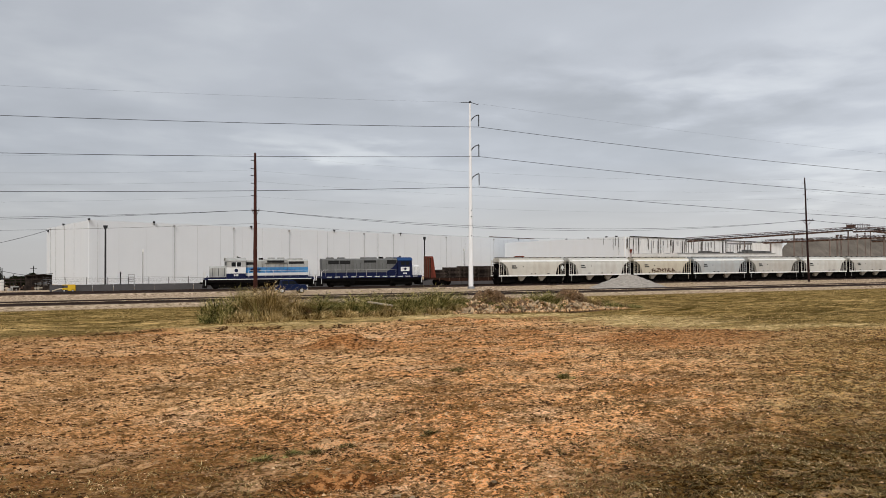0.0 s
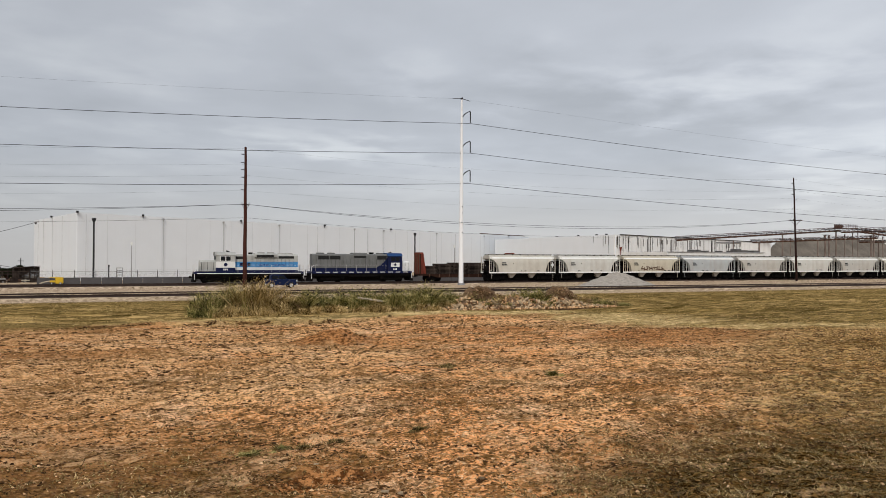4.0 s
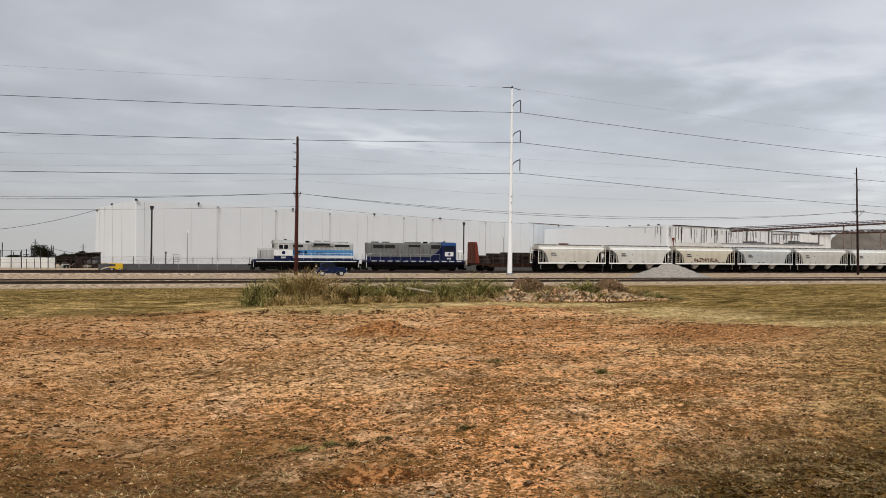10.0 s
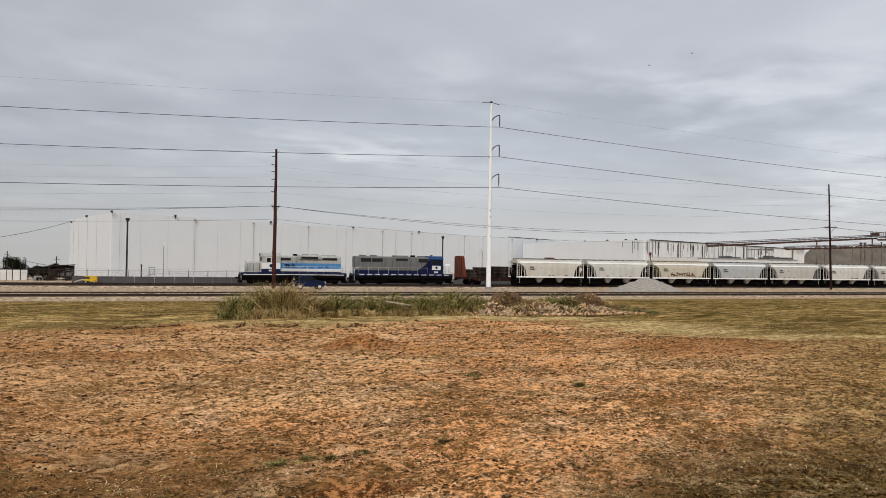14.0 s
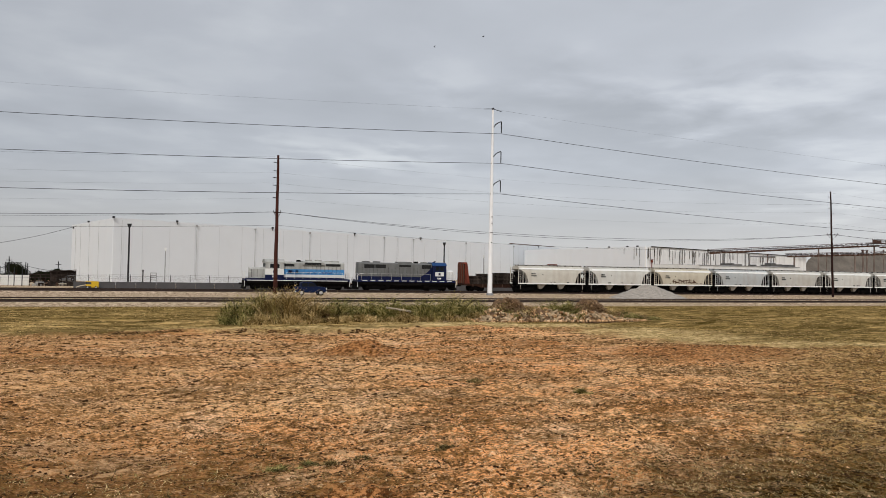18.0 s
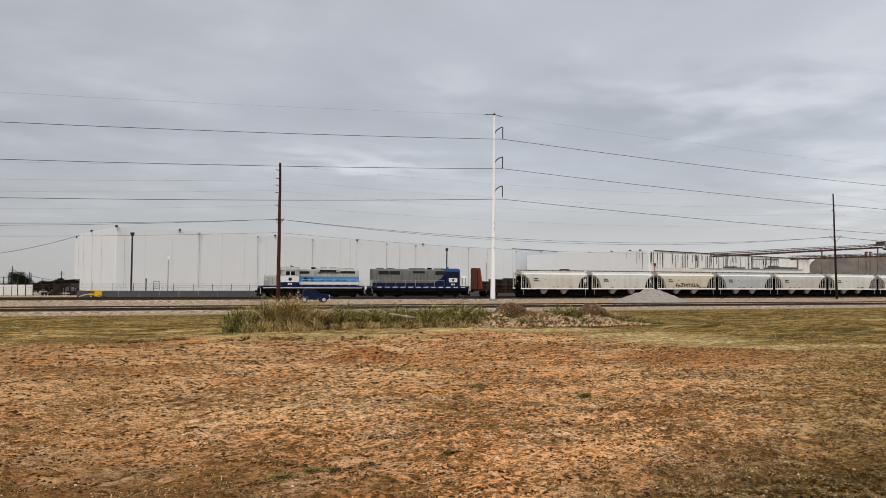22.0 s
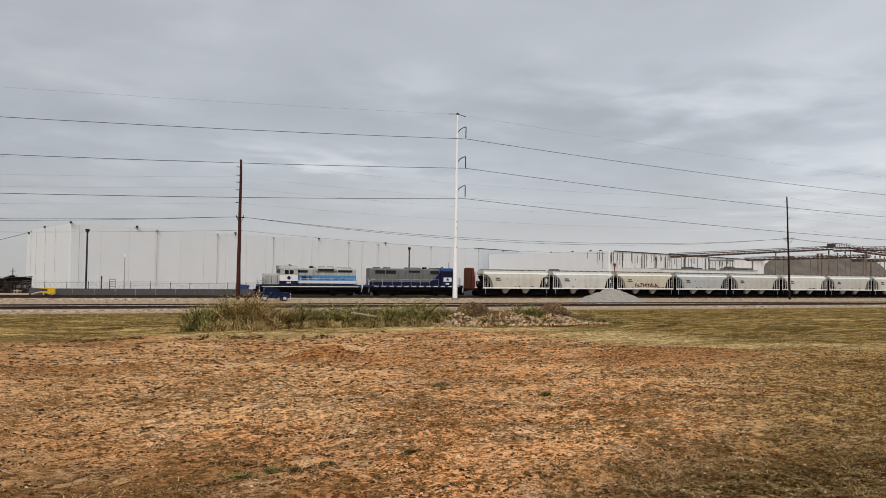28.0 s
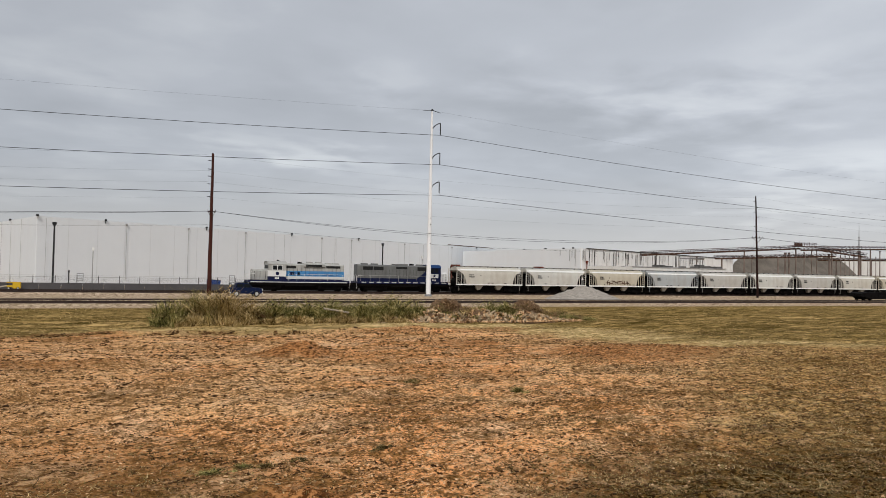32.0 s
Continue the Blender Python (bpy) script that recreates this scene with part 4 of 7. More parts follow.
def hopper_car(paint, label, graffiti=False, seed=0, m=None):
    t = thing("hopper_car", m, label, "hopper car", "standing row of hopper cars")
    mat = M_HOP[paint]
    rnd = random.Random(seed)
    part("body", hopper_body_mesh(mat), None, t)
    for s in (-1, 1):
        # side sills
        bm = B()
        bx(bm, -6.45, 6.45, min(s * 1.5, s * 1.6), max(s * 1.5, s * 1.6), 1.40, 1.61)
        part("side_sill", bm, M_lip, t)
        bm = B()
        prism(bm, [(s * 1.50, 3.86), (s * 1.36, 4.12), (s * 1.30, 4.10), (s * 1.42, 3.86)][::s], -6.2, 6.2, "x")
        part("roof_lip", bm, M_lip, t)
        # end: platform, slope sheet, ladder, corner posts
        bm = B()
        bx(bm, min(s * 4.6, s * 6.5), max(s * 4.6, s * 6.5), -1.5, 1.5, 1.05, 1.14)
        part("end_platform", bm, M_black, t)
        bm = B()
        prism(bm, [(s * 4.4, 1.2), (s * 4.7, 1.2), (s * 6.1, 3.5), (s * 5.8, 3.5)], -1.35, 1.35)
        part("slope_sheet", bm, M_black, t)
        bm = B()
        prism(bm, [(s * 4.75, 1.14), (s * 6.3, 1.14), (s * 6.3, 2.1), (s * 6.1, 2.6), (s * 5.5, 2.6)], -0.9, 0.9)
        part("brake_gear", bm, M_black, t, "black brake gear in the end bay")
        for y in (-1.55, 1.55):
            for xx in (6.38, 5.55, 5.0):
                bm = B()
                bx(bm, s * xx - 0.05, s * xx + 0.05, y - 0.05, y + 0.05, 1.61, 4.2 if xx > 6 else 1.60 + math.sqrt(max(0.1, 2.35 ** 2 - (6.85 - xx) ** 2)))
                part("end_post", bm, mat, t)
            bm = B()
            for z in range(8):
                tube(bm, (s * 6.38, y, 1.5 + z * 0.38), (s * 5.95, y, 1.5 + z * 0.38), 0.022, seg=5)
            tube(bm, (s * 5.95, y, 0.5), (s * 5.95, y, 4.2), 0.025, seg=5)
            part("ladder", bm, mat, t)
        bogie(t, s * 5.0, False, 1.78)
        coupler(t, s * 6.75, s)
    # outlets
    for c in (-1.95, 1.95):
        bm = B()
        for x in (c,):
            a = [bm.verts.new(p) for p in ((x - 0.8, -1.4, 1.40), (x + 0.8, -1.4, 1.40), (x + 0.8, 1.4, 1.40), (x - 0.8, 1.4, 1.40))]
            b = [bm.verts.new(p) for p in ((x - 0.22, -1.05, 0.58), (x + 0.22, -1.05, 0.58), (x + 0.22, 1.05, 0.58), (x - 0.22, 1.05, 0.58))]
            bm.faces.new(b)
            for i in range(4):
                bm.faces.new((a[i], a[(i + 1) % 4], b[(i + 1) % 4], b[i]))
        part("outlet_hopper", bm, M_outlet, t)
        bm = B()
        bx(bm, c - 0.45, c + 0.45, -0.6, 0.6, 0.36, 0.46)
        part("outlet_gate", bm, M_black, t)
    # centre sill and gear, deepened into a black mass for the shadow underneath
    bm = B()
    bx(bm, -6.3, 6.3, -0.62, 0.62, 0.16, 1.58)
    bx(bm, -3.9, -3.1, -0.9, 0.9, 0.45, 1.0)
    bx(bm, 3.2, 4.0, -0.9, 0.9, 0.4, 1.0)
    bx(bm, -1.2, 1.2, 0.6, 1.1, 0.35, 1.2)
    bx(bm, -4.6, 4.6, -1.0, 1.0, 1.05, 1.40)
    part("centre_sill_shade_block", bm, M_black, t)
    # roof walk and hatches
    bm = B()
    for s in (-0.55, 0.55):
        bx(bm, -6.3, 6.3, s - 0.16, s + 0.16, 4.58, 4.63)
        for i in range(9):
            x = -6 + i * 1.5
            bx(bm, x - 0.03, x + 0.03, s - 0.16, s + 0.16, 4.42, 4.58)
    part("roof_walk", bm, M_duct, t)
    bm = B()
    bx(bm, -6.0, 6.0, -0.3, 0.3, 4.45, 4.60)
    part("hatch_cover", bm, mat, t)
    # reporting marks, unreadable
    bm = B()
    for r, z in enumerate((3.05, 2.72)):
        x = -4.0
        for i in range(4 if r == 0 else 5):
            bx(bm, x, x + 0.15, -1.60, -1.565, z, z + 0.2)
            x += 0.2
    bx(bm, -1.9, -1.75, -1.60, -1.565, 2.95, 3.1)
    for i in range(3):
        x = rnd.uniform(-3.5, 4)
        bx(bm, x, x + rnd.uniform(0.15, 0.5), -1.60, -1.55, 1.72, 1.84)
    tagged(part("marking_bars", bm, M_trim, t, "rows of small dark marking bars"), kind="stuff")
    if graffiti:
        bm = B()
        x = -2.4
        for i in range(9):
            h = rnd.uniform(0.5, 0.72)
            pts = [(x + rnd.uniform(-0.08, 0.3), -1.59, 1.82 + h * j / 4 + rnd.uniform(-0.08, 0.08)) for j in range(5)]
            run(bm, pts, 0.075, 4)
            run(bm, [(x - 0.1, -1.59, 1.87 + rnd.uniform(0, h)), (x + 0.55, -1.59, 1.87 + rnd.uniform(0, h))], 0.07, 4)
            x += 0.58
        part("graffiti", bm, M_rust, t, "brown sprayed graffiti scrawl")
    return t


HOP_ROW = [("ivory", 0), ("white", 0), ("cream", 1), ("pale_blue_grey", 0), ("bone", 0), ("white", 0), ("bone", 0), ("ivory", 0), ("cream", 1), ("white", 0)]
HOP_WORDS = {"ivory": "ivory covered hopper car with dark marking bars", "white": "off-white covered hopper car with grimy sill",
             "cream": "cream covered hopper car with brown graffiti", "pale_blue_grey": "pale blue-grey covered hopper car on the siding",
             "bone": "dusty bone-white covered hopper car"}
for i, (paint, g) in enumerate(HOP_ROW):
    hopper_car(paint, HOP_WORDS[paint], bool(g), i, pose(55.5 + 13.62 * (i + 0.5), 113.0, RAIL_TOP))

# ---------------------------------------------------------------- power poles and wires
PV = 109.0


def wooden_pole(x, top, lean, arm_z, label, wood, girth=1.0):
    t = thing("utility_pole", pose(x, PV, 0.0, 0, lean, 0), label, "utility pole", "wooden utility poles")
    bm = B()
    n = 10
    run(bm, [(0.02 * math.sin(i * 1.7), 0, top * i / n - (0.4 if i == 0 else 0)) for i in range(n + 1)], [(0.31 - 0.15 * i / n) * girth for i in range(n + 1)], 12)
    part("shaft", bm, wood, t)
    bm = B()
    bx(bm, -1.7 if x > 60 else -0.55, 1.7 if x > 60 else 0.55, -0.28, -0.17, arm_z - 0.08, arm_z + 0.06)
    a = part("crossarm", bm, M_wood_pole, t)
    for s in (-1, 1):
        bm = B()
        w = 1.2 if x > 60 else 0.45
        tube(bm, (s * w, -0.2, arm_z - 0.06), (0, -0.2, arm_z - 1.0), 0.035, seg=6)
        part("brace", bm, M_wood_pole, t)
        for q in (0.45, 1.0) if x > 60 else (0.95,):
            bm = B()
            tube(bm, (s * q * w * 1.15, -0.22, arm_z + 0.05), (s * q * w * 1.15, -0.22, arm_z + 0.3), 0.06, 0.045, 8)
            part("insulator", bm, M_insul, a)
    k = 0
    for z in (top - 1.1, top - 2.3, top - 3.3, top - 4.4, top - 6.2):
        s = -1 if (k % 2 == 0 or x < 60) else 1
        bm = B()
        tube(bm, (s * 0.12, 0, z), (s * 0.62, 0, z + 0.05), 0.05, 0.06, 8)
        part("side_insulator", bm, M_insul, t)
        k += 1
    return t


wooden_pole(15.6, 20.15, 0.0, 11.85, "tall creosoted wooden utility pole behind the weeds", M_wood_pole)
wooden_pole(123.3, 20.65, -2.2, 12.15, "leaning wooden utility pole before the hopper cars", M_wood_dark, 0.75)

tp = thing("transmission_pole", pose(49.6, PV, 0), "tall pale steel transmission pole with curved arms", "power pole")
bm = B()
run(bm, [(0, 0, -0.3), (0, 0, 10), (0, 0, 20), (0, 0, 29.9)], [0.40, 0.32, 0.24, 0.15], 12)
part("shaft", bm, M_pole_white, tp)
bm = B()
tube(bm, (0, 0, 0), (0, 0, 0.35), 0.6, 0.55, 12)
part("base_plate", bm, M_steel, tp)
for za in (27.15, 22.3, 17.6):
    bm = B()
    run(bm, [(0.1, -0.1, za - 0.05), (0.45, -0.12, za + 0.42), (0.95, -0.14, za + 0.78), (1.45, -0.15, za + 0.98)], 0.075, 8)
    a = part("arm", bm, M_insul, tp)
    bm = B()
    for i in range(9):
        z = za + 0.9 - i * 0.2
        tube(bm, (1.48, -0.15, z), (1.48, -0.15, z - 0.2), 0.10, 0.07, 8)
    part("insulator_string", bm, M_insul, a)
bm = B()
run(bm, [(-1.6, 0, 29.95), (0, 0, 30.1), (1.5, 0, 29.8)], 0.05, 6)
tube(bm, (-0.15, 0, 30.05), (0.15, 0, 30.2), 0.14, seg=8)
part("top_bracket", bm, M_insul, tp)
for z in (11.6, 12.6, 8.5):
    bm = B()
    tube(bm, (0, -0.2, z), (0, -0.45, z), 0.07, seg=6)
    part("step_bolt", bm, M_insul, tp)


def wire(points, r, label):
    bm = B()
    run(bm, points, r, 5)
    ob = part("overhead_wire", bm, M_wire)
    return tagged(ob, label, "wire", "overhead wires")


def span(x0, z0, x1, z1, sag, y=PV, y1=None, n=14):
    y1 = y if y1 is None else y1
    return [(x0 + (x1 - x0) * i / n, y + (y1 - y) * i / n, z0 + (z1 - z0) * i / n - 4 * sag * (i / n) * (1 - i / n)) for i in range(n + 1)]


for z in (26.15, 21.35, 16.4):
    wire(span(-190, z - 2.2, 51.05, z, 2.75, PV - 0.15, n=20)[:-1] + span(51.05, z, 300, z - 2.2, 2.8, PV - 0.15, n=20), 0.036, "dark high-voltage conductor hung from the steel pole")
wire(span(-190, 27.5, 49.6, 30.05, 2.7, PV, n=16) + span(49.6, 30.05, 300, 27.5, 2.7, PV, n=16)[1:], 0.007, "thin shield wire over the steel pole")
for z, s in ((19.9, 1.3), (17.65, 1.3), (16.1, 1.3), (13.9, 1.2)):
    wire(span(-110, z - 0.6, 15.0, z, 2.0, PV)[:-1] + span(15.0, z, 122.6, z + 0.5, s * 1.1, PV)[:-1] + span(122.6, z + 0.5, 250, z, 2.0, PV), 0.006, "thin conductor between the wooden poles")
for dy, dz, ds in ((-0.35, 0.0, 0.0), (0.3, 0.06, 0.35)):
    wire(span(-110, 11.25 + dz, 15.6, 11.9 + dz, 1.9 + ds, PV + dy)[:-1] + span(15.6, 11.9 + dz, 123.0, 12.2 + dz, 2.2 + ds, PV + dy)[:-1] + span(123.0, 12.2 + dz, 250, 12.2 + dz, 1.8, PV + dy), 0.024,
         "dark cable on the crossarms of the wooden poles")
wire(span(-110, 9.4, 15.6, 10.0, 1.6, PV)[:-1] + span(15.6, 10.0, 123.2, 9.9, 1.85, PV)[:-1] + span(123.2, 9.9, 250, 9.7, 1.6, PV), 0.016, "thin telephone cable under the crossarms")
wire(span(-46.0, 7.1, -20.6, 13.2, 0.8, 214, 214), 0.05, "slack cable to the warehouse corner")


def blades(name, P, H, W, lean, mat, seed, seg=2, away=None):
    """Bent, tapering blades rooted at P (n x 3), as one mesh."""
    rng = np.random.RandomState(seed)
    n = len(P)
    a = rng.uniform(0, 2 * math.pi, n) if away is None else away + rng.normal(0, 0.7, n)
    d = np.stack([np.cos(a), np.sin(a), 0 * a], -1)
    q = rng.uniform(0, 2 * math.pi, n)
    side = np.stack([np.cos(q), np.sin(q) * 0.5, 0 * q], -1)
    L = (lean * rng.uniform(0.2, 1.3, n) * H)[:, None]
    rows = []
    for k in range(seg + 1):
        f = k / seg
        c = P + d * L * f ** 1.8 + np.stack([0 * H, 0 * H, H * (f - min(0.5, 0.32 * lean) * f * f)], -1)
        w = (W * (1 - 0.92 * f) * 0.5)[:, None]
        rows += [c - side * w, c + side * w]
    V = np.stack(rows, 1)
    m = 2 * (seg + 1)
    base = (np.arange(n) * m)[:, None]
    F = np.concatenate([base + np.array([2 * k, 2 * k + 1, 2 * k + 3, 2 * k + 2])[None] for k in range(seg)], 0)
    me = bpy.data.meshes.new(name)
    me.from_pydata(V.reshape(-1, 3).tolist(), [], F.tolist())
    me.materials.append(mat)
    return me



# gravel heap
def heap_mesh(name, rx, ry, h, seed, mat, nx=60, ny=40, flat=0.0, rough=0.02):
    xs, ys = np.linspace(-rx * 1.25, rx * 1.25, nx), np.linspace(-ry * 1.25, ry * 1.25, ny)
    def zf(x, y):
        d = np.sqrt((x / rx) ** 2 + (y / ry) ** 2)
        z = h * np.clip(1.06 - d, 0, 1 - flat) / (1 - flat)
        return z - 0.12 + (0.06 * waves(x, y, seed, 1.7, 3) * h + rough * waves(x, y, seed + 7, 0.42, 2)) * np.clip(1.15 - d, 0, 1)
    return grid_mesh(name, xs, ys, zf, mat)


M_gravel = material("pale_crushed_stone", (0.36, 0.325, 0.285), 0.95, vary=0.45, scale=2.2, stain=(0.16, 0.145, 0.13), stain_amount=0.6, bump=0.9, bump_scale=9)
M_stock = material("grey_brown_stockpile", (0.15, 0.13, 0.11), 0.95, vary=0.3, scale=0.25, stain=(0.12, 0.105, 0.09), stain_amount=0.5, bump=0.8, bump_scale=2)
M_drip = material("black_rust_drip", (0.035, 0.028, 0.025), 0.8, vary=0.4, scale=1.5)
M_conc = material("pale_concrete", (0.45, 0.43, 0.40), 0.9, vary=0.15, scale=1.2, stain=(0.25, 0.22, 0.2), stain_amount=0.5)
M_white_paint = material("white_painted_board", (0.76, 0.75, 0.72), 0.6, vary=0.06, scale=0.6, stain=(0.45, 0.42, 0.38), stain_amount=0.35, streak=0.8)
M_dark_metal = material("dark_painted_steel", (0.028, 0.028, 0.030), 0.6, vary=0.15, scale=2)
M_conveyor = material("brown_conveyor_steel", (0.10, 0.062, 0.055), 0.8, vary=0.4, scale=0.8, stain=(0.03, 0.02, 0.018), stain_amount=0.6)
M_leg = material("dusty_steel_post", (0.23, 0.18, 0.155), 0.8, vary=0.25, scale=0.8)
M_pipe = material("grey_downpipe", (0.34, 0.34, 0.34), 0.6, vary=0.1, scale=1)
M_seam = material("pale_wall_seam", (0.60, 0.61, 0.62), 0.6, vary=0.08, scale=0.5)

gh = part("gravel_mound", heap_mesh("gravel_mound", 6.6, 5.2, 2.15, 141, M_gravel, 160, 110, 0.08, 0.05), None)
gh.location = (73.2, 99.6, 0.02)
tagged(gh, "conical heap of pale grey crushed stone", "gravel heap")


def wheel_parts(owner, x, y, r, w):
    bm = B()
    tube(bm, (0, -w / 2, 0), (0, w / 2, 0), r, seg=20)
    wh = part("wheel", bm, M_tyre, owner)
    wh.matrix_basis = pose(x, y, r)
    bm = B()
    tube(bm, (0, -w / 2 - 0.012, 0), (0, w / 2 + 0.012, 0), r * 0.62, seg=16)
    for i in range(5):
        a = 6.283 * i / 5
        tube(bm, (0, -w / 2 - 0.02, 0), (r * 0.55 * math.cos(a), -w / 2 - 0.02, r * 0.55 * math.sin(a)), 0.03, seg=4)
    part("rim", bm, M_chrome, wh)


def pickup(x, y):
    """Blue crew-cab pickup, nose towards +x."""
    t = thing("pickup_truck", pose(x, y, gz(x, y) + 0.01), "dark blue crew-cab pickup truck behind the weeds", "car")
    bm = B()
    prism(bm, [(-2.10, 0.55), (-1.9, 0.42), (1.95, 0.40), (2.2, 0.55), (2.24, 0.95), (2.10, 1.18), (0.85, 1.26), (-2.12, 1.18)], -0.92, 0.92)
    bmesh.ops.bevel(bm, geom=list(bm.edges), offset=0.05, segments=2, affect="EDGES")
    part("body", bm, M_truck_blue, t, smooth=True)
    bm = B()
    prism(bm, [(-1.42, 1.15), (0.98, 1.15), (0.42, 1.80), (0.15, 1.90), (-1.15, 1.90), (-1.34, 1.82)], -0.80, 0.80)
    bmesh.ops.bevel(bm, geom=list(bm.edges), offset=0.06, segments=2, affect="EDGES")
    part("cab", bm, M_truck_blue, t, smooth=True)
    for a, b in (((-1.30, 1.27), (-0.45, 1.75)), ((-0.36, 1.27), (0.45, 1.75))):
        for s in (-1, 1):
            bm = B()
            k = 0.28 if b[0] > 0.3 else 0.0
            y0, y1 = sorted((s * 0.795, s * 0.812))
            prism(bm, [(a[0], a[1]), (b[0] + k, a[1]), (b[0] - k * 0.3, b[1]), (a[0] + 0.05, b[1])], y0, y1)
            part("side_window", bm, M_glass, t)
    bm = B()
    prism(bm, [(0.95, 1.22), (0.99, 1.24), (0.48, 1.76), (0.44, 1.75)], -0.7, 0.7)
    part("windscreen", bm, M_glass, t)
    for q in (-1.35, 1.42):
        for s in (-0.82, 0.82):
            wheel_parts(t, q, s, 0.40, 0.26)
    for s in (-0.68, 0.68):
        bm = B()
        bx(bm, 2.12, 2.26, s - 0.2, s + 0.24, 0.86, 1.10)
        part("headlight", bm, M_lamp, t, "bright headlight lens")
    bm = B()
    bx(bm, 2.18, 2.30, -0.9, 0.9, 0.45, 0.64)
    part("front_bumper", bm, M_chrome, t)
    bm = B()
    bx(bm, -2.2, -2.08, -0.9, 0.9, 0.48, 0.62)
    part("rear_bumper", bm, M_chrome, t)
    for y in (-0.6, 0.6):
        bm = B()
        tube(bm, (-1.1, y, 1.93), (0.05, y, 1.93), 0.03, seg=6)
        part("roof_rail", bm, M_trim, t)
    bm = B()
    run(bm, [(-2.0, -0.8, 1.15), (-2.05, -0.8, 1.78), (-2.05, 0.8, 1.78), (-2.0, 0.8, 1.15)], 0.05, 6)
    part("headache_rack", bm, M_trim, t)
    return t


pickup(20.05, 106.0)


def skip(x, y):
    t = thing("waste_skip", pose(x, y, gz(x, y)), "blue steel waste skip by the yard wall", "waste skip")
    bm = B()
    prism(bm, [(-1.0, 0.1), (0.85, 0.1), (1.15, 1.25), (1.15, 1.55), (-1.0, 1.72)], -0.9, 0.9)
    part("bin", bm, M_box_blue, t)
    for s in (-0.6, 0.0, 0.6):
        bm = B()
        bx(bm, s - 0.05, s + 0.05, -0.95, -0.9, 0.15, 1.5)
        part("rib", bm, M_box_blue, t)
    bm = B()
    prism(bm, [(-1.05, 1.73), (1.2, 1.55), (1.2, 1.6), (-1.05, 1.80)], -0.95, 0.95)
    part("lid", bm, M_trim, t)
    bm = B()
    bx(bm, 0.55, 1.0, -0.94, -0.92, 0.25, 0.45)
    part("sticker", bm, M_loco_white, t)
    return t


skip(20.2, 136.5)


def loader(x, y):
    """Small yellow machine with a boom at its -x end."""
    t = thing("yellow_machine", pose(x, y, gz(x, y)), "small yellow machine parked by the yard wall", "machine")
    bm = B()
    bx(bm, -0.1, 0.95, -0.6, 0.6, 0.15, 1.12)
    bmesh.ops.bevel(bm, geom=list(bm.edges), offset=0.06, segments=2, affect="EDGES")
    part("engine_box", bm, M_yellow, t)
    bm = B()
    bx(bm, -0.85, -0.1, -0.55, 0.55, 0.35, 0.62)
    part("deck", bm, M_yellow, t)
    for p in ((-0.8, -0.5), (-0.8, 0.5), (-0.12, -0.5), (-0.12, 0.5)):
        bm = B()
        tube(bm, (p[0], p[1], 0.6), (p[0], p[1], 1.05), 0.035, seg=6)
        part("canopy_post", bm, M_trim, t)
    bm = B()
    bx(bm, -0.9, -0.05, -0.6, 0.6, 1.02, 1.12)
    part("canopy", bm, M_yellow, t)
    bm = B()
    run(bm, [(-0.85, 0, 0.55), (-1.6, 0, 0.40), (-2.3, 0, 0.14)], 0.09, 6)
    part("boom", bm, M_plaster, t)
    for q in (-0.6, 0.6):
        for s in (-0.5, 0.5):
            wheel_parts(t, q, s, 0.2, 0.2)
    return t


M_plaster = material("pale_dusty_metal", (0.50, 0.44, 0.35), 0.8, vary=0.15, scale=2)
loader(-9.9, 128.6)

# ---------------------------------------------------------------- yard wall, fence and light poles
yw = thing("yard_wall", pose(0, 130.2, 0), "low dark grey concrete yard wall below a fence", "wall", kind="structure")
xx = -12.7
while xx < 70:
    bm = B()
    bx(bm, xx, xx + 3.0, -0.12, 0.12, -0.05, 1.02)
    part("panel", bm, M_dark_wall, yw)
    xx += 3.04
fence = thing("chain_fence", pose(0, 130.25, 1.0), "thin wire fence on posts above the yard wall", "fence")
xx = -13.6
while xx < 70:
    bm = B()
    tube(bm, (xx, 0, -0.1), (xx, 0, 1.02), 0.045, seg=6)
    tube(bm, (xx, 0, 1.0), (xx, -0.14, 1.22), 0.03, seg=5)
    part("post", bm, M_dark_metal, fence)
    xx += 3.05
for z in (0.95, 0.55, 1.2):
    bm = B()
    tube(bm, (-13.6, 0 if z < 1 else -0.14, z), (69, 0 if z < 1 else -0.14, z), 0.022 if z == 0.95 else 0.010, seg=5)
    part("top_rail" if z == 0.95 else "fence_wire", bm, M_steel, fence)
# mesh wires
bm = B()
x = -13.6
while x < 40:
    tube(bm, (x, 0.0, 0.02), (x + 0.9, 0.0, 0.93), 0.004, seg=3)
    tube(bm, (x + 0.9, 0.004, 0.02), (x, 0.004, 0.93), 0.004, seg=3)
    x += 0.18
tagged(part("mesh", bm, M_steel, fence), "fine diamond wire mesh", kind="stuff")


def light_pole(x, y, h, r, head, label):
    t = thing("yard_light", pose(x, y, 0), label, "light pole", "yard light poles")
    bm = B()
    tube(bm, (0, 0, -0.2), (0, 0, h - 0.3), r, r * 0.8, 10)
    part("mast", bm, M_dark_metal if r > 0.1 else M_pipe, t)
    bm = B()
    prism(bm, [(-head * 0.6, h - 0.55), (head * 0.6, h - 0.55), (head, h - 0.25), (head, h), (-head, h), (-head, h - 0.25)], -head * 0.8, head * 0.8)
    part("floodlight", bm, M_dark_metal if r > 0.1 else M_lamp, t)
    return t


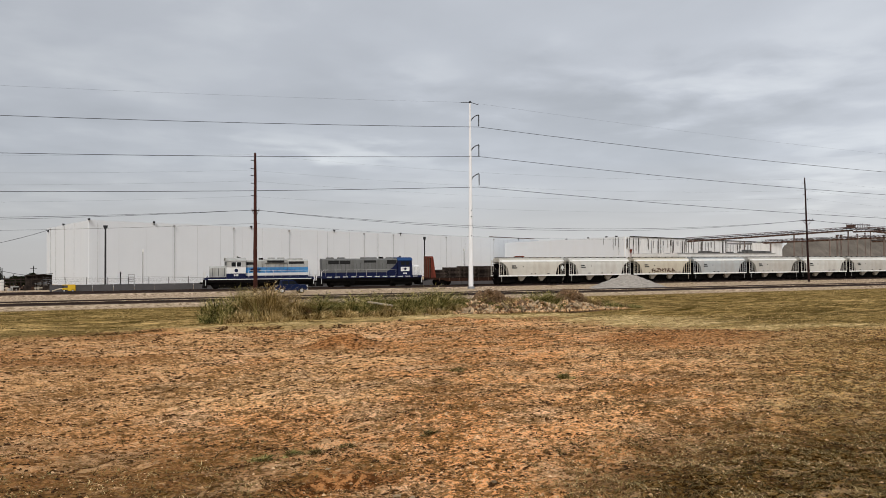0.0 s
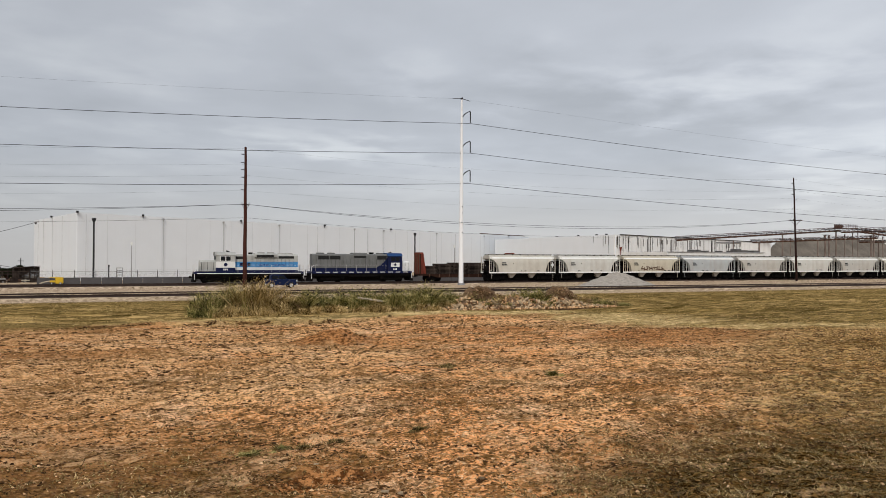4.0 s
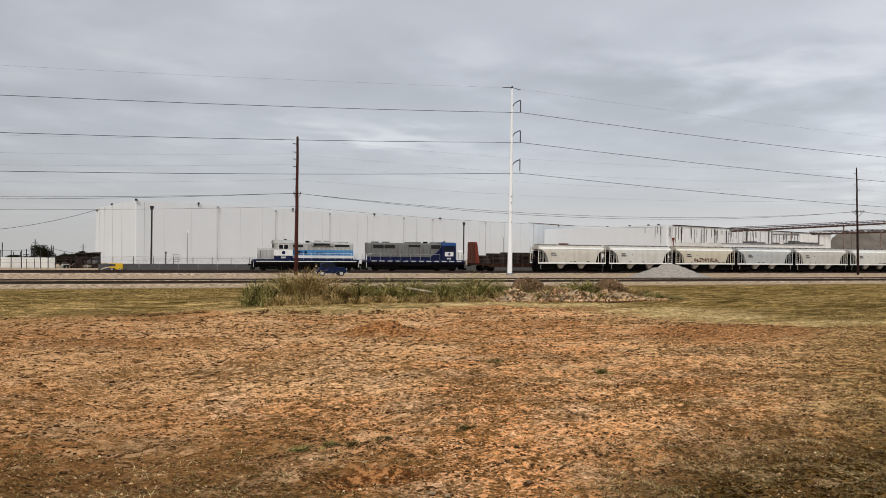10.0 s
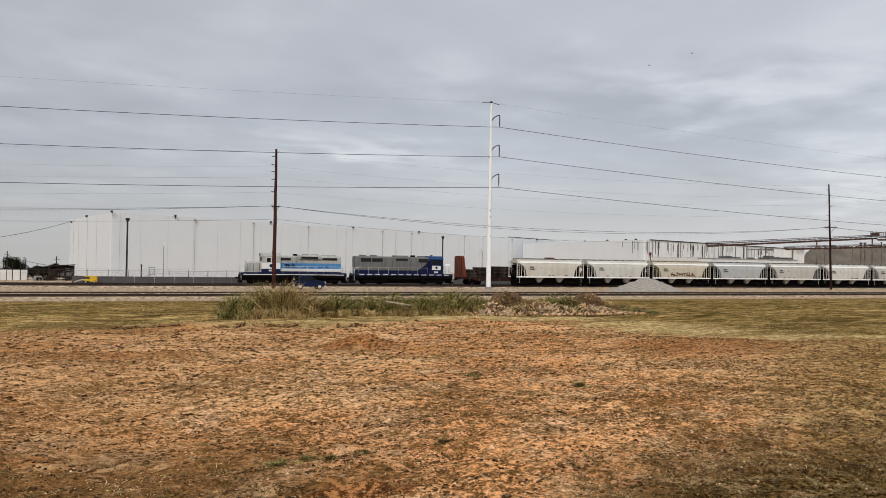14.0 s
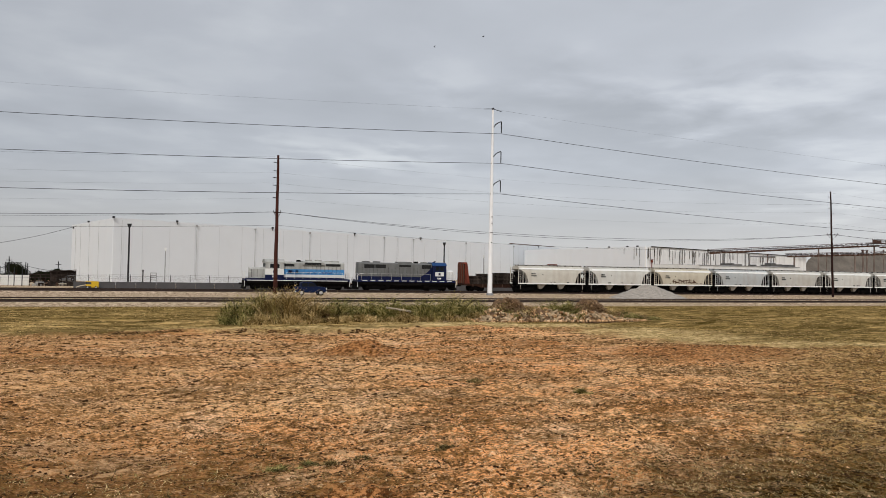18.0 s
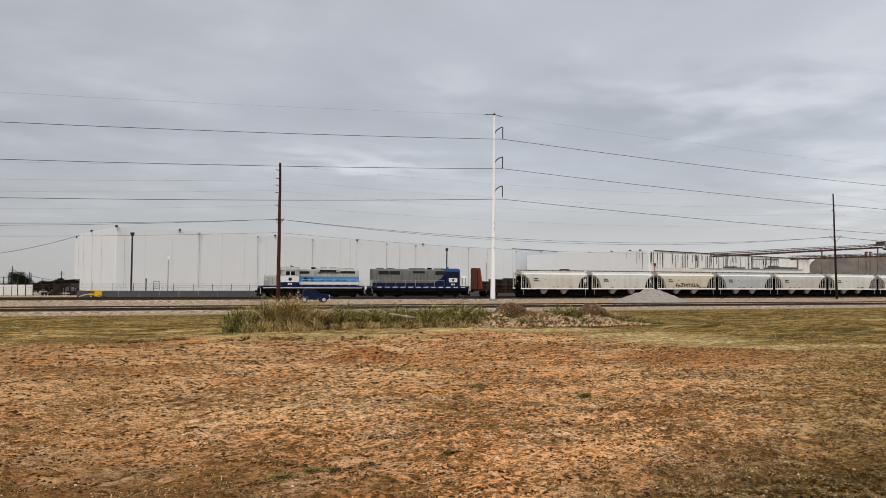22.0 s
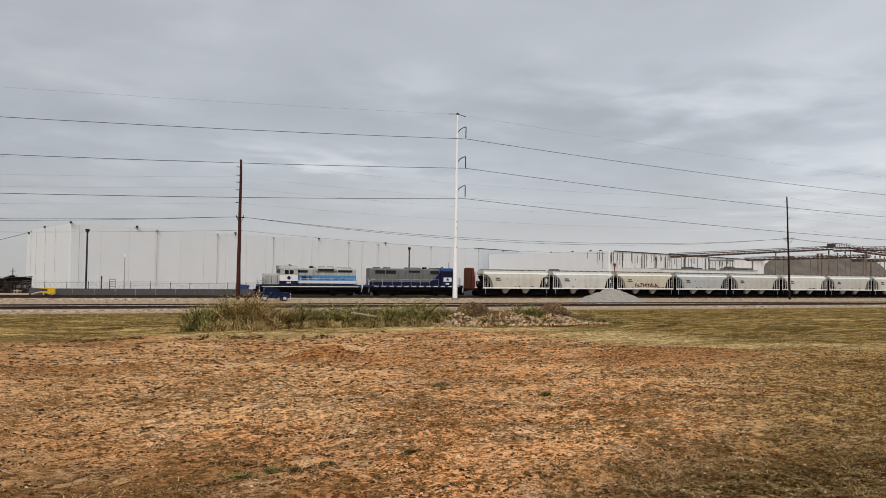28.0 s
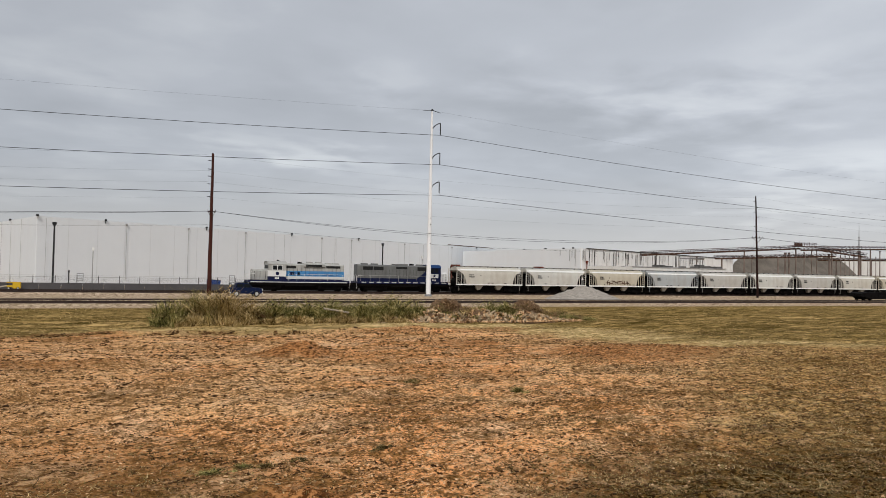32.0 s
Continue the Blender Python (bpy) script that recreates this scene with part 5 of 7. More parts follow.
light_pole(-4.85, 131.5, 10.5, 0.155, 0.32, "dark light mast with a square floodlight head")
light_pole(0.75, 131.5, 6.7, 0.085, 0.17, "slim lamp post with a pale head beside the fence")
light_pole(50.6, 132.5, 9.1, 0.15, 0.22, "dark slender mast behind the train")
light_pole(59.3, 133.5, 6.9, 0.09, 0.16, "short slim mast behind the train")
light_pole(-2.6, 130.9, 3.0, 0.11, 0.12, "short dark gate post at the yard wall")


def board(x, y):
    t = thing("notice_frame", pose(x, y, 1.0), "pale metal rack standing at the yard fence", "rack")
    for s in (-0.45, 0.45):
        bm = B()
        bx(bm, s - 0.05, s + 0.05, -0.05, 0.05, 0.0, 1.55)
        part("upright", bm, M_pipe, t)
    for z in (0.35, 0.75, 1.1, 1.5):
        bm = B()
        bx(bm, -0.5, 0.5, -0.06, 0.06, z - 0.06, z + 0.06)
        part("shelf", bm, M_pipe, t)
    return t


board(-1.0, 131.6)
board(22.6, 131.6)


# ---------------------------------------------------------------- fittings on the warehouse
def facade(r):
    """A point of the long facade in the bearing x / y = r."""
    s = (189 * r + 10.4) / (186.4 - 120 * r)
    return WC[0] + 186.4 * s, WC[1] + 120.0 * s


for r, k in ((-0.046, 0), (0.042, 1), (0.115, 1), (0.187, 1), (0.239, 0), (0.291, 1), (0.31, 0), (0.334, 1), (0.415, 1), (0.445, 0), (0.492, 1), (0.509, 0)):
    fx, fy = facade(r)
    bm = B()
    tube(bm, (fx + 0.12, fy - 0.25, 0), (fx + 0.12, fy - 0.25, WH_TOP - 0.4), 0.05 if k else 0.032, seg=6)
    part("downpipe", bm, M_pipe, warehouse)
    if k:
        bm = B()
        bx(bm, fx - 0.12, fx + 0.36, fy - 0.5, fy - 0.1, WH_TOP - 0.8, WH_TOP - 0.35)
        part("rainwater_head", bm, M_pipe, warehouse)
for r in (0.0187, 0.1378, 0.2492, 0.3451, 0.4532, 0.5342):
    fx, fy = facade(r)
    bm = B()
    bx(bm, fx - 0.26, fx + 0.26, fy - 0.6, fy + 0.2, WH_TOP - 0.05, WH_TOP + 0.38)
    tube(bm, (fx, fy, WH_TOP - 0.6), (fx, fy - 0.3, WH_TOP), 0.1, seg=6)
    part("roof_floodlight", bm, M_dark_metal, warehouse)
for f in (0.0, 0.55, 0.95):
    px, py = WC[0] + (WL[0] - WC[0]) * f, WC[1] + (WL[1] - WC[1]) * f
    bm = B()
    bx(bm, px - 0.26, px + 0.26, py - 0.7, py, WH_TOP - 0.1 if f < 0.9 else 13.3, WH_TOP + 0.35 if f < 0.9 else 13.8)
    part("roof_floodlight", bm, M_dark_metal, warehouse)
for i in range(1, 30):
    s = i / 30
    px, py = WC[0] + 186.4 * s, WC[1] + 120.0 * s
    bm = B()
    bx(bm, px - 0.025, px + 0.025, py - 0.06, py - 0.03, 0.1, WH_TOP - 0.1)
    part("panel_joint", bm, M_seam, warehouse)
for f in (0.28, 0.5, 0.72, 0.86):
    bm = B()
    px, py = WC[0] + (WL[0] - WC[0]) * f, WC[1] + (WL[1] - WC[1]) * f
    tube(bm, (px - 0.25, py - 0.2, 0), (px - 0.25, py - 0.2, WH_TOP - 0.2), 0.032, seg=5)
    part("downpipe", bm, M_pipe, warehouse)
bm = B()
tube(bm, (*facade(0.486), WH_TOP + 0.5), (*facade(0.562), WH_TOP + 0.4), 0.16, seg=5)
part("roof_rail", bm, M_rust, warehouse)
for q in ((148.6, 240), (148.3, 225), (148.4, 214), (148.2, 208)):
    bm = B()
    bx(bm, q[0] - 0.28, q[0] + 0.28, q[1] - 0.3, q[1] + 0.3, 12.2, 12.75)
    part("roof_floodlight", bm, M_dark_metal, plant)
rq = random.Random(5)
for i in range(110):
    s = rq.uniform(0.01, 0.98) ** 1.2
    px, py = PC[0] + 136 * s, PC[1] + 63 * s
    z1 = 12.2 - rq.uniform(0, 1.0)
    z0 = z1 - rq.uniform(1.5, 6.5)
    bm = B()
    bx(bm, px - rq.uniform(0.01, 0.12), px + 0.04, py - 0.22, py - 0.14, z0, z1)
    part("rust_run", bm, M_drip, plant)
bm = B()
tube(bm, (PC[0] + 3, PC[1] + 1.2, 12.4), (284, 265.8, 12.4), 0.16, seg=5)
part("roof_edge", bm, M_drip, plant)
for i in range(6):
    f = rq.uniform(0.0, 0.16)
    px, py = PC[0] + (145.2 - PC[0]) * f, PC[1] + (284 - PC[1]) * f
    z1 = 12.2 - rq.uniform(0, 0.5)
    bm = B()
    bx(bm, px - 0.2, px - 0.12, py - rq.uniform(0.02, 0.1), py + 0.02, z1 - rq.uniform(2.0, 6.0), z1)
    part("rust_run", bm, M_drip, plant)
bm = B()
tube(bm, (151, 203.9, 4.6), (151, 203.9, 7.2), 0.14, 0.14, 8)
tube(bm, (151, 203.9, 7.0), (151, 203.9, 8.2), 0.2, 0.5, 8)
part("vent_pipe", bm, M_red_car, plant)

# ---------------------------------------------------------------- works behind the hopper cars
low = thing("low_shed", pose(0, 0, 0), "low white shed with flat roof behind the hopper cars", "shed")
wall_run("wall", (106.0, 127.0), (135.0, 128.5), 0, 5.9, M_white_paint, 2.0, low, 0.04)
wall_run("wall", (104.0, 140.0), (106.0, 127.0), 0, 5.9, M_white_paint, 3.0, low, 0.04)
wall_run("wall", (135.0, 128.5), (136.0, 141.0), 0, 5.9, M_white_paint, 3.0, low, 0.04)
flat_roof("roof", [(103.8, 140), (105.8, 126.7), (135.3, 128.2), (136.3, 141)], 5.82, low, M_pipe, 0.12)
for (x, w, h) in ((115.8, 0.3, 0.5), (117.2, 0.35, 0.55), (123.5, 0.3, 0.35), (127.0, 0.25, 0.4), (128.6, 0.7, 0.8), (130.2, 1.0, 0.55), (134.0, 0.9, 0.5), (119.5, 0.3, 0.35)):
    bm = B()
    bx(bm, x - w, x + w, 129.5, 131.5, 5.9, 5.9 + h)
    bmesh.ops.bevel(bm, geom=list(bm.edges), offset=0.06, segments=1, affect="EDGES")
    part("roof_unit", bm, M_duct, low)
block = thing("white_block_house", pose(0, 0, 0), "white block building with dark stains beside the stockpile", "building")
wall_run("wall", (172.0, 172.0), (186.8, 175.0), 0, 9.5, M_streaked, 2.2, block, 0.05)
wall_run("wall", (186.8, 175.0), (185, 184), 0, 9.5, M_white_paint, 2.2, block, 0.05)
flat_roof("roof", [(172, 172), (186.8, 175), (185, 184), (170, 181)], 9.3, block, M_steel)

xs, ys = np.linspace(195, 310, 180), np.linspace(186, 214, 44)


def pile_z(x, y):
    u = np.clip((x - 1.04 * y) / 8, 0, 1) * np.clip((1.452 * y - x) / 20, 0, 1)
    v = np.clip((y - 188) / 15, 0, 1) * np.clip((214 - y) / 10, 0, 1)
    z = (11.0 + 1.6 * smooth(200, 262, x)) * np.minimum(u, v) ** 0.95
    return z + 0.35 * waves(x, y, 151, 9.0) * np.minimum(u, v) * 2 - 0.3


tagged(part("stockpile", grid_mesh("stockpile", xs, ys, pile_z, M_stock), None), "large grey-brown stockpile of crushed rock", "stockpile")


def gallery(p, q, h, label, n, legs=(), name="conveyor"):
    """An open truss conveyor: two chords each side, posts, diagonals, belt rollers."""
    t = thing(name, pose(0, 0, 0), label, "conveyor", "works conveyors")
    p, q = Vector(p), Vector(q)
    for dy in (-0.7, 0.7):
        for dz in (0, h):
            bm = B()
            tube(bm, p + Vector((0, dy, dz)), q + Vector((0, dy, dz)), 0.065, seg=5)
            part("chord", bm, M_conveyor, t)
        bm = B()
        for i in range(n):
            a, b = p.lerp(q, i / n) + Vector((0, dy, 0)), p.lerp(q, (i + 1) / n) + Vector((0, dy, h))
            tube(bm, a, b, 0.04, seg=4)
            tube(bm, a, a + Vector((0, 0, h)), 0.04, seg=4)
        tagged(part("lattice", bm, M_conveyor, t), kind="stuff")
    bm = B()
    for i in range(n):
        a = p.lerp(q, (i + 0.5) / n)
        bx(bm, a.x - 0.35, a.x + 0.35, a.y - 0.75, a.y + 0.75, a.z - 0.45, a.z - 0.05)
    tagged(part("idler_row", bm, M_rust, t), kind="stuff")
    bm = B()
    for s in (-0.5, 0.5):
        a, b = p + Vector((0, s, h * 0.5)), q + Vector((0, s, h * 0.5))
        tube(bm, a, b, 0.10, seg=4)
    part("belt", bm, M_trim, t)
    for f in legs:
        a = p.lerp(q, f)
        bm = B()
        bx(bm, a.x - 0.12, a.x + 0.12, a.y - 0.2, a.y + 0.2, -0.2, a.z)
        part("leg", bm, M_leg, t)
    return t


c1 = gallery((147, 172, 10.0), (214, 172, 14.0), 0.9, "long brown inclined conveyor gallery on posts", 32, (0.62, 0.97))
c2 = gallery((212, 170, 13.4), (262, 170, 15.2), 1.0, "brown conveyor gallery crossing the works", 24, (0.3, 0.7))
c3 = gallery((172, 168, 9.6), (226, 168, 11.7), 0.7, "lower brown conveyor beside the stockpile", 26, (0.05, 0.5, 0.95))
c4 = gallery((218, 169, 13.7), (243, 169, 11.9), 1.1, "short dark lattice boom sloping down", 14, (0.9,))
c5 = gallery((228, 176, 10.5), (275, 176, 11.4), 0.5, "low conveyor run behind the posts", 20, (0.2, 0.6, 0.98))


def trestle(x, y, z, w, label):
    t = thing("trestle_post", pose(x, y, 0), label, "steel post", "conveyor posts")
    bm = B()
    w *= 0.45
    bx(bm, -w, w, -w, w, -0.2, z)
    part("column", bm, M_leg, t)
    bm = B()
    bx(bm, -w * 2.4, w * 2.4, -w * 1.3, w * 1.3, z - 0.3, z)
    prism(bm, [(-w * 2.2, z - 0.3), (-w, z - 1.0), (w, z - 1.0), (w * 2.2, z - 0.3)], -w * 0.8, w * 0.8)
    part("head", bm, M_conveyor, t)
    return t


for r, tz, w in ((1.1155, 0.0424, 0.22), (1.204, 0.049, 0.42), (1.214, 0.049, 0.36), (1.256, 0.051, 0.22), (1.277, 0.0538, 0.20), (1.2915, 0.0565, 0.2), (1.3276, 0.0498, 0.34), (1.361, 0.0485, 0.2),
                (1.375, 0.048, 0.2), (1.388, 0.047, 0.16), (1.402, 0.047, 0.22), (1.4172, 0.058, 0.6), (1.483, 0.060, 0.26), (1.445, 0.047, 0.16), (1.47, 0.048, 0.16), (0.98, 0.036, 0.18)):
    trestle(r * 171.2, 171.2, 4.35 + tz * 171.2 - 0.5, w, "brown steel post carrying a conveyor")
deck = thing("drive_platform", pose(213.5, 171, 14.6), "railed drive platform on top of the conveyor", "platform")
bm = B()
bx(bm, -5.0, 6.0, -1.2, 1.2, -0.2, 0.0)
part("floor", bm, M_conveyor, deck)
rp = random.Random(3)
for i in range(14):
    bm = B()
    x = -4.8 + i * 0.8
    tube(bm, (x, -1.1, 0), (x + rp.uniform(-0.1, 0.1), -1.1, 1.1 + rp.uniform(-0.1, 0.35)), 0.07, seg=5)
    part("rail_post", bm, M_conveyor, deck)
bm = B()
tube(bm, (-4.8, -1.1, 1.05), (5.8, -1.1, 1.05), 0.06, seg=5)
tube(bm, (-4.8, -1.1, 0.55), (5.8, -1.1, 0.55), 0.05, seg=5)
part("railing", bm, M_conveyor, deck)
bm = B()
bx(bm, -2.6, -0.6, -0.8, 0.8, 0, 0.9)
part("drive_motor", bm, M_rust, deck)
mast = thing("radio_mast", pose(1.417 * 260, 260, 0), "slim lattice radio mast above the works", "mast")
bm = B()
tube(bm, (0, 0, 0), (0, 0, 26), 0.35, 0.25, 6)
part("lower_mast", bm, M_steel, mast)
bm = B()
tube(bm, (0, 0, 26), (0, 0, 32.3), 0.15, 0.08, 6)
for z in (21.0, 22.0, 26.0):
    tube(bm, (-0.6, 0, z), (0.6, 0, z), 0.2, seg=5)
part("antenna", bm, M_steel, mast)
tanks = thing("pale_silo_wall", pose(0, 0, 0), "pale distant plant wall behind the conveyors", "industrial building")
wall_run("wall", (330, 262), (470, 300), 0, 15.5, M_white_paint, 8, tanks, 0.05)

# low flat car on the siding
fc = thing("flat_car", pose(137.2, 91.5, RAIL_TOP + SIDING), "low dark flat car with dark load on siding", "freight car")
bm = B()
prism(bm, [(-9, 0.82), (-7.4, 0.62), (-5.5, 0.25), (5.5, 0.25), (7.4, 0.62), (9, 0.82), (9, 1.05), (-9, 1.05)], -1.4, 1.4)
part("deck", bm, M_black, fc)
bm = B()
prism(bm, [(-8.9, 1.05), (8.9, 1.05), (8.9, 1.62), (-6.9, 1.55), (-8.6, 1.28), (-8.9, 1.28)], -1.35, 1.35)
part("load", bm, M_black, fc, "low dark load on the deck")
for q in (-6.2, 6.2):
    bogie(fc, q, False, 1.78)
for s in (-1, 1):
    coupler(fc, s * 9.3, s)
for i in range(9):
    bm = B()
    bx(bm, -8 + 2 * i - 0.05, -8 + 2 * i + 0.05, -1.46, -1.4, 0.75, 1.2)
    part("stake_pocket", bm, M_black, fc)

# ---------------------------------------------------------------- clutter left of the warehouse
ww = thing("white_screen_wall", pose(0, 0, 0), "white painted screen wall beyond the tracks", "wall")
wall_run("wall", (-60, 141), (-20.4, 141), 0, 1.72, M_white_paint, 2.4, ww, 0.03)
sf = thing("post_fence", pose(0, 139.5, 0), "dark posts and wires before the white wall", "fence")
rf = random.Random(8)
xx = -48.0
while xx < -20:
    bm = B()
    h = rf.choice((1.5, 1.7, 1.6, 2.2, 3.0))
    tube(bm, (xx, 0, -0.1), (xx, 0, h), 0.07 if h > 2 else 0.05, seg=6)
    part("post", bm, M_dark_metal, sf)
    xx += rf.uniform(0.7, 1.7)
for z in (0.9, 1.35):
    bm = B()
    tube(bm, (-48, 0, z), (-20, 0, z), 0.018, seg=4)
    part("rail", bm, M_steel, sf)


def far_pole(x, y, h, arms, label="thin dark utility pole behind the yard"):
    t = thing("distant_pole", pose(x, y, gz(x, y)), label, "utility pole", "poles behind the yard")
    bm = B()
    tube(bm, (0, 0, -0.2), (0, 0, h), 0.12, 0.09, 7)
    part("shaft", bm, M_dark_metal, t)
    for z in arms:
        bm = B()
        bx(bm, -0.6, 0.6, -0.06, 0.06, h - z - 0.06, h - z + 0.06)
        part("crossarm", bm, M_dark_metal, t)


PX = ((-0.210, 7.3, (0.4,)), (-0.201, 7.0, ()), (-0.189, 5.0, ()), (-0.182, 5.0, ()), (-0.1755, 5.6, (1.2,)), (-0.170, 6.6, ()), (-0.1665, 7.8, (0.8, 1.6)), (-0.149, 6.6, ()), (-0.147, 6.4, ()),
      (-0.135, 5.0, ()), (-0.1145, 6.9, (0.7,)), (-0.1035, 4.6, ()), (-0.225, 6.0, (0.5,)), (-0.245, 7.2, ()))
for r, h, arms in PX:
    far_pole(r * 185, 185, h - 1.6, arms)
for a, b, z0, z1 in ((-0.36, -0.1755, 3.5, 2.5), (-0.1665, -0.1035, 4.0, 1.6), (-0.1755, -0.1665, 2.5, 3.8)):
    wire(span(a * 185, z0, b * 185, z1, 0.5, 185), 0.045, "slack wire between the thin poles")


def tree(x, y, h, w, seed, label):
    """A small dark tree: tapered trunk, limbs and a crown of many leaves."""
    t = thing("tree", pose(x, y, gz(x, y)), label, "tree", "trees behind the yard")
    rng = random.Random(seed)
    bm = B()
    tube(bm, (0, 0, -0.2), (0.1, 0, h * 0.5), 0.16, 0.09, 8)
    tips = []
    for i in range(9):
        a, z = rng.uniform(0, 6.28), h * rng.uniform(0.25, 0.5)
        e = (w * rng.uniform(0.3, 0.75) * math.cos(a), w * rng.uniform(0.3, 0.75) * math.sin(a), h * rng.uniform(0.5, 0.9))
        tube(bm, (0.05, 0, z), e, 0.06, 0.02, 5)
        tips.append(e)
    part("trunk", bm, M_wood_pole, t)
    n = 2400
    r2 = np.random.RandomState(seed)
    c = np.array(tips)[r2.randint(0, len(tips), n)] + r2.normal(0, 1, (n, 3)) * np.array([w * 0.22, w * 0.22, h * 0.12])
    c[:, 2] = np.clip(c[:, 2], h * 0.12, h * 1.05)
    me = blades("leaves", c, np.full(n, 0.26), np.full(n, 0.16) * r2.uniform(0.6, 1.6, n), 1.0, M_weedy, seed, 2)
    tagged(part("crown", me, None, t), kind="stuff")


M_weedy = material("dark_tree_leaves", (0.016, 0.018, 0.009), 0.9, vary=0.4, scale=1.2)
for i, (r, v, h, w) in enumerate(((-0.160, 190, 5.4, 2.4), (-0.152, 192, 4.4, 2.0), (-0.172, 192, 3.6, 2.0), (-0.130, 190, 4.2, 2.2), (-0.122, 192, 3.8, 2.6), (-0.112, 191, 4.0, 2.2), (-0.105, 192, 3.6, 1.8), (-0.19, 196, 3.4, 2.2), (-0.14, 194, 3.4, 2.0))):
    tree(r * v, v, h * (0.85 if i < 2 else 0.66), w * 0.75, 160 + i, "small dark scrub tree behind the yard")

for i, (x, y, h, w) in enumerate(((-17.9, 147, 2.3, 1.2), (-16.9, 148, 2.6, 1.1), (-15.8, 148, 2.2, 1.0), (-19.0, 147, 2.0, 1.0))):
    tree(x, y, h, w, 180 + i, "dark ragged scrub tree behind the scrap shed")


def hut(x, y, w, d, h, mat, label, seed):
    t = thing("yard_hut", pose(x, y, 0), label, "hut")
    bm = B()
    bx(bm, -w / 2, w / 2, -d / 2, d / 2, 0, h)
    part("walls", bm, mat, t)
    bm = B()
    prism(bm, [(-w / 2 - 0.2, h), (w / 2 + 0.2, h), (0, h + w * 0.32)], -d / 2 - 0.2, d / 2 + 0.2)
    part("roof", bm, M_steel, t)
    bm = B()
    bx(bm, -0.3, 0.3, -d / 2 - 0.03, -d / 2, 0, h * 0.75)
    part("door", bm, M_dark_metal, t)


lean_to = thing("scrap_shed", pose(-15.6, 143.5, 0), "low dark brown open shed beside the yard", "shed")
bm = B()
bx(bm, -2.0, 1.9, 0.9, 1.0, 0.0, 2.5)
part("back_wall", bm, M_tie, lean_to)
bm = B()
prism(bm, [(-2.1, 2.3), (2.0, 2.6), (2.0, 2.72), (-2.1, 2.42)], -1.0, 1.1)
part("roof", bm, M_tie, lean_to)
for x in (-1.9, -0.6, 0.7, 1.8):
    bm = B()
    bx(bm, x - 0.07, x + 0.07, -0.95, -0.81, 0, 2.3)
    part("post", bm, M_tie, lean_to)
hut(-15.0, 142, 1.7, 1.7, 1.0, M_conc, "small pale gabled hut by the scrub", 1)
crib = thing("timber_platform", pose(-18.2, 140.6, 0), "dark timber platform with rails and stacked scrap", "platform")
for i in range(9):
    bm = B()
    x = -2.1 + i * 0.78
    bx(bm, x - 0.08, x + 0.08, -0.1, 0.1, 0, 1.7 + 0.6 * (i % 3 == 0))
    part("post", bm, M_tie, crib)
for z in (0.25, 0.6, 1.3, 1.75):
    bm = B()
    bx(bm, -2.2, 4.2, -0.16, -0.1, z, z + 0.16)
    part("board", bm, M_tie if z > 0.5 else M_plaster, crib)
rj = random.Random(14)
for i in range(16):
    bm = B()
    s = rj.uniform(0.2, 0.55)
    bx(bm, -s, s, -s * 0.7, s * 0.7, 0, s * 1.3)
    o = part("scrap", bm, rj.choice((M_rust, M_steel, M_conc, M_tie)), crib)
    o.matrix_basis = pose(rj.uniform(-2.0, 4.5), rj.uniform(-1.6, -0.4), 0, 0, 0, rj.uniform(0, 90))

# ---------------------------------------------------------------- plants, stones and rubble in the field
def island_material(name, stops, rough=0.9):
    """Colours that differ from blade to blade."""
    m = bpy.data.materials.new(name)
    m.use_nodes = True
    n, l = m.node_tree.nodes, m.node_tree.links
    b = n["Principled BSDF"]
    b.inputs["Roughness"].default_value = rough
    b.inputs["Specular IOR Level"].default_value = 0.2
    g = n.new("ShaderNodeNewGeometry")
    r = n.new("ShaderNodeValToRGB")
    c = r.color_ramp
    c.interpolation = "LINEAR"
    while len(c.elements) < len(stops):
        c.elements.new(0.5)
    for i, (p, col) in enumerate(stops):
        c.elements[i].position, c.elements[i].color = p, (*col, 1)
    # whole tufts run darker or paler than their neighbours
    t = n.new("ShaderNodeTexNoise")
    t.inputs["Scale"].default_value, t.inputs["Detail"].default_value = 2.2, 2.0
    l.new(n.new("ShaderNodeTexCoord").outputs["Object"], t.inputs["Vector"])
    s = n.new("ShaderNodeMath")
    s.operation = "MULTIPLY_ADD"
    s.inputs[1].default_value, s.inputs[2].default_value = 1.5, -0.75
    l.new(t.outputs["Fac"], s.inputs[0])
    q = n.new("ShaderNodeMath")
    q.operation, q.use_clamp = "ADD", True
    l.new(s.outputs[0], q.inputs[0])
    l.new(g.outputs["Random Per Island"], q.inputs[1])
    l.new(q.outputs[0], r.inputs[0])
    l.new(r.outputs[0], b.inputs["Base Color"])
    return m


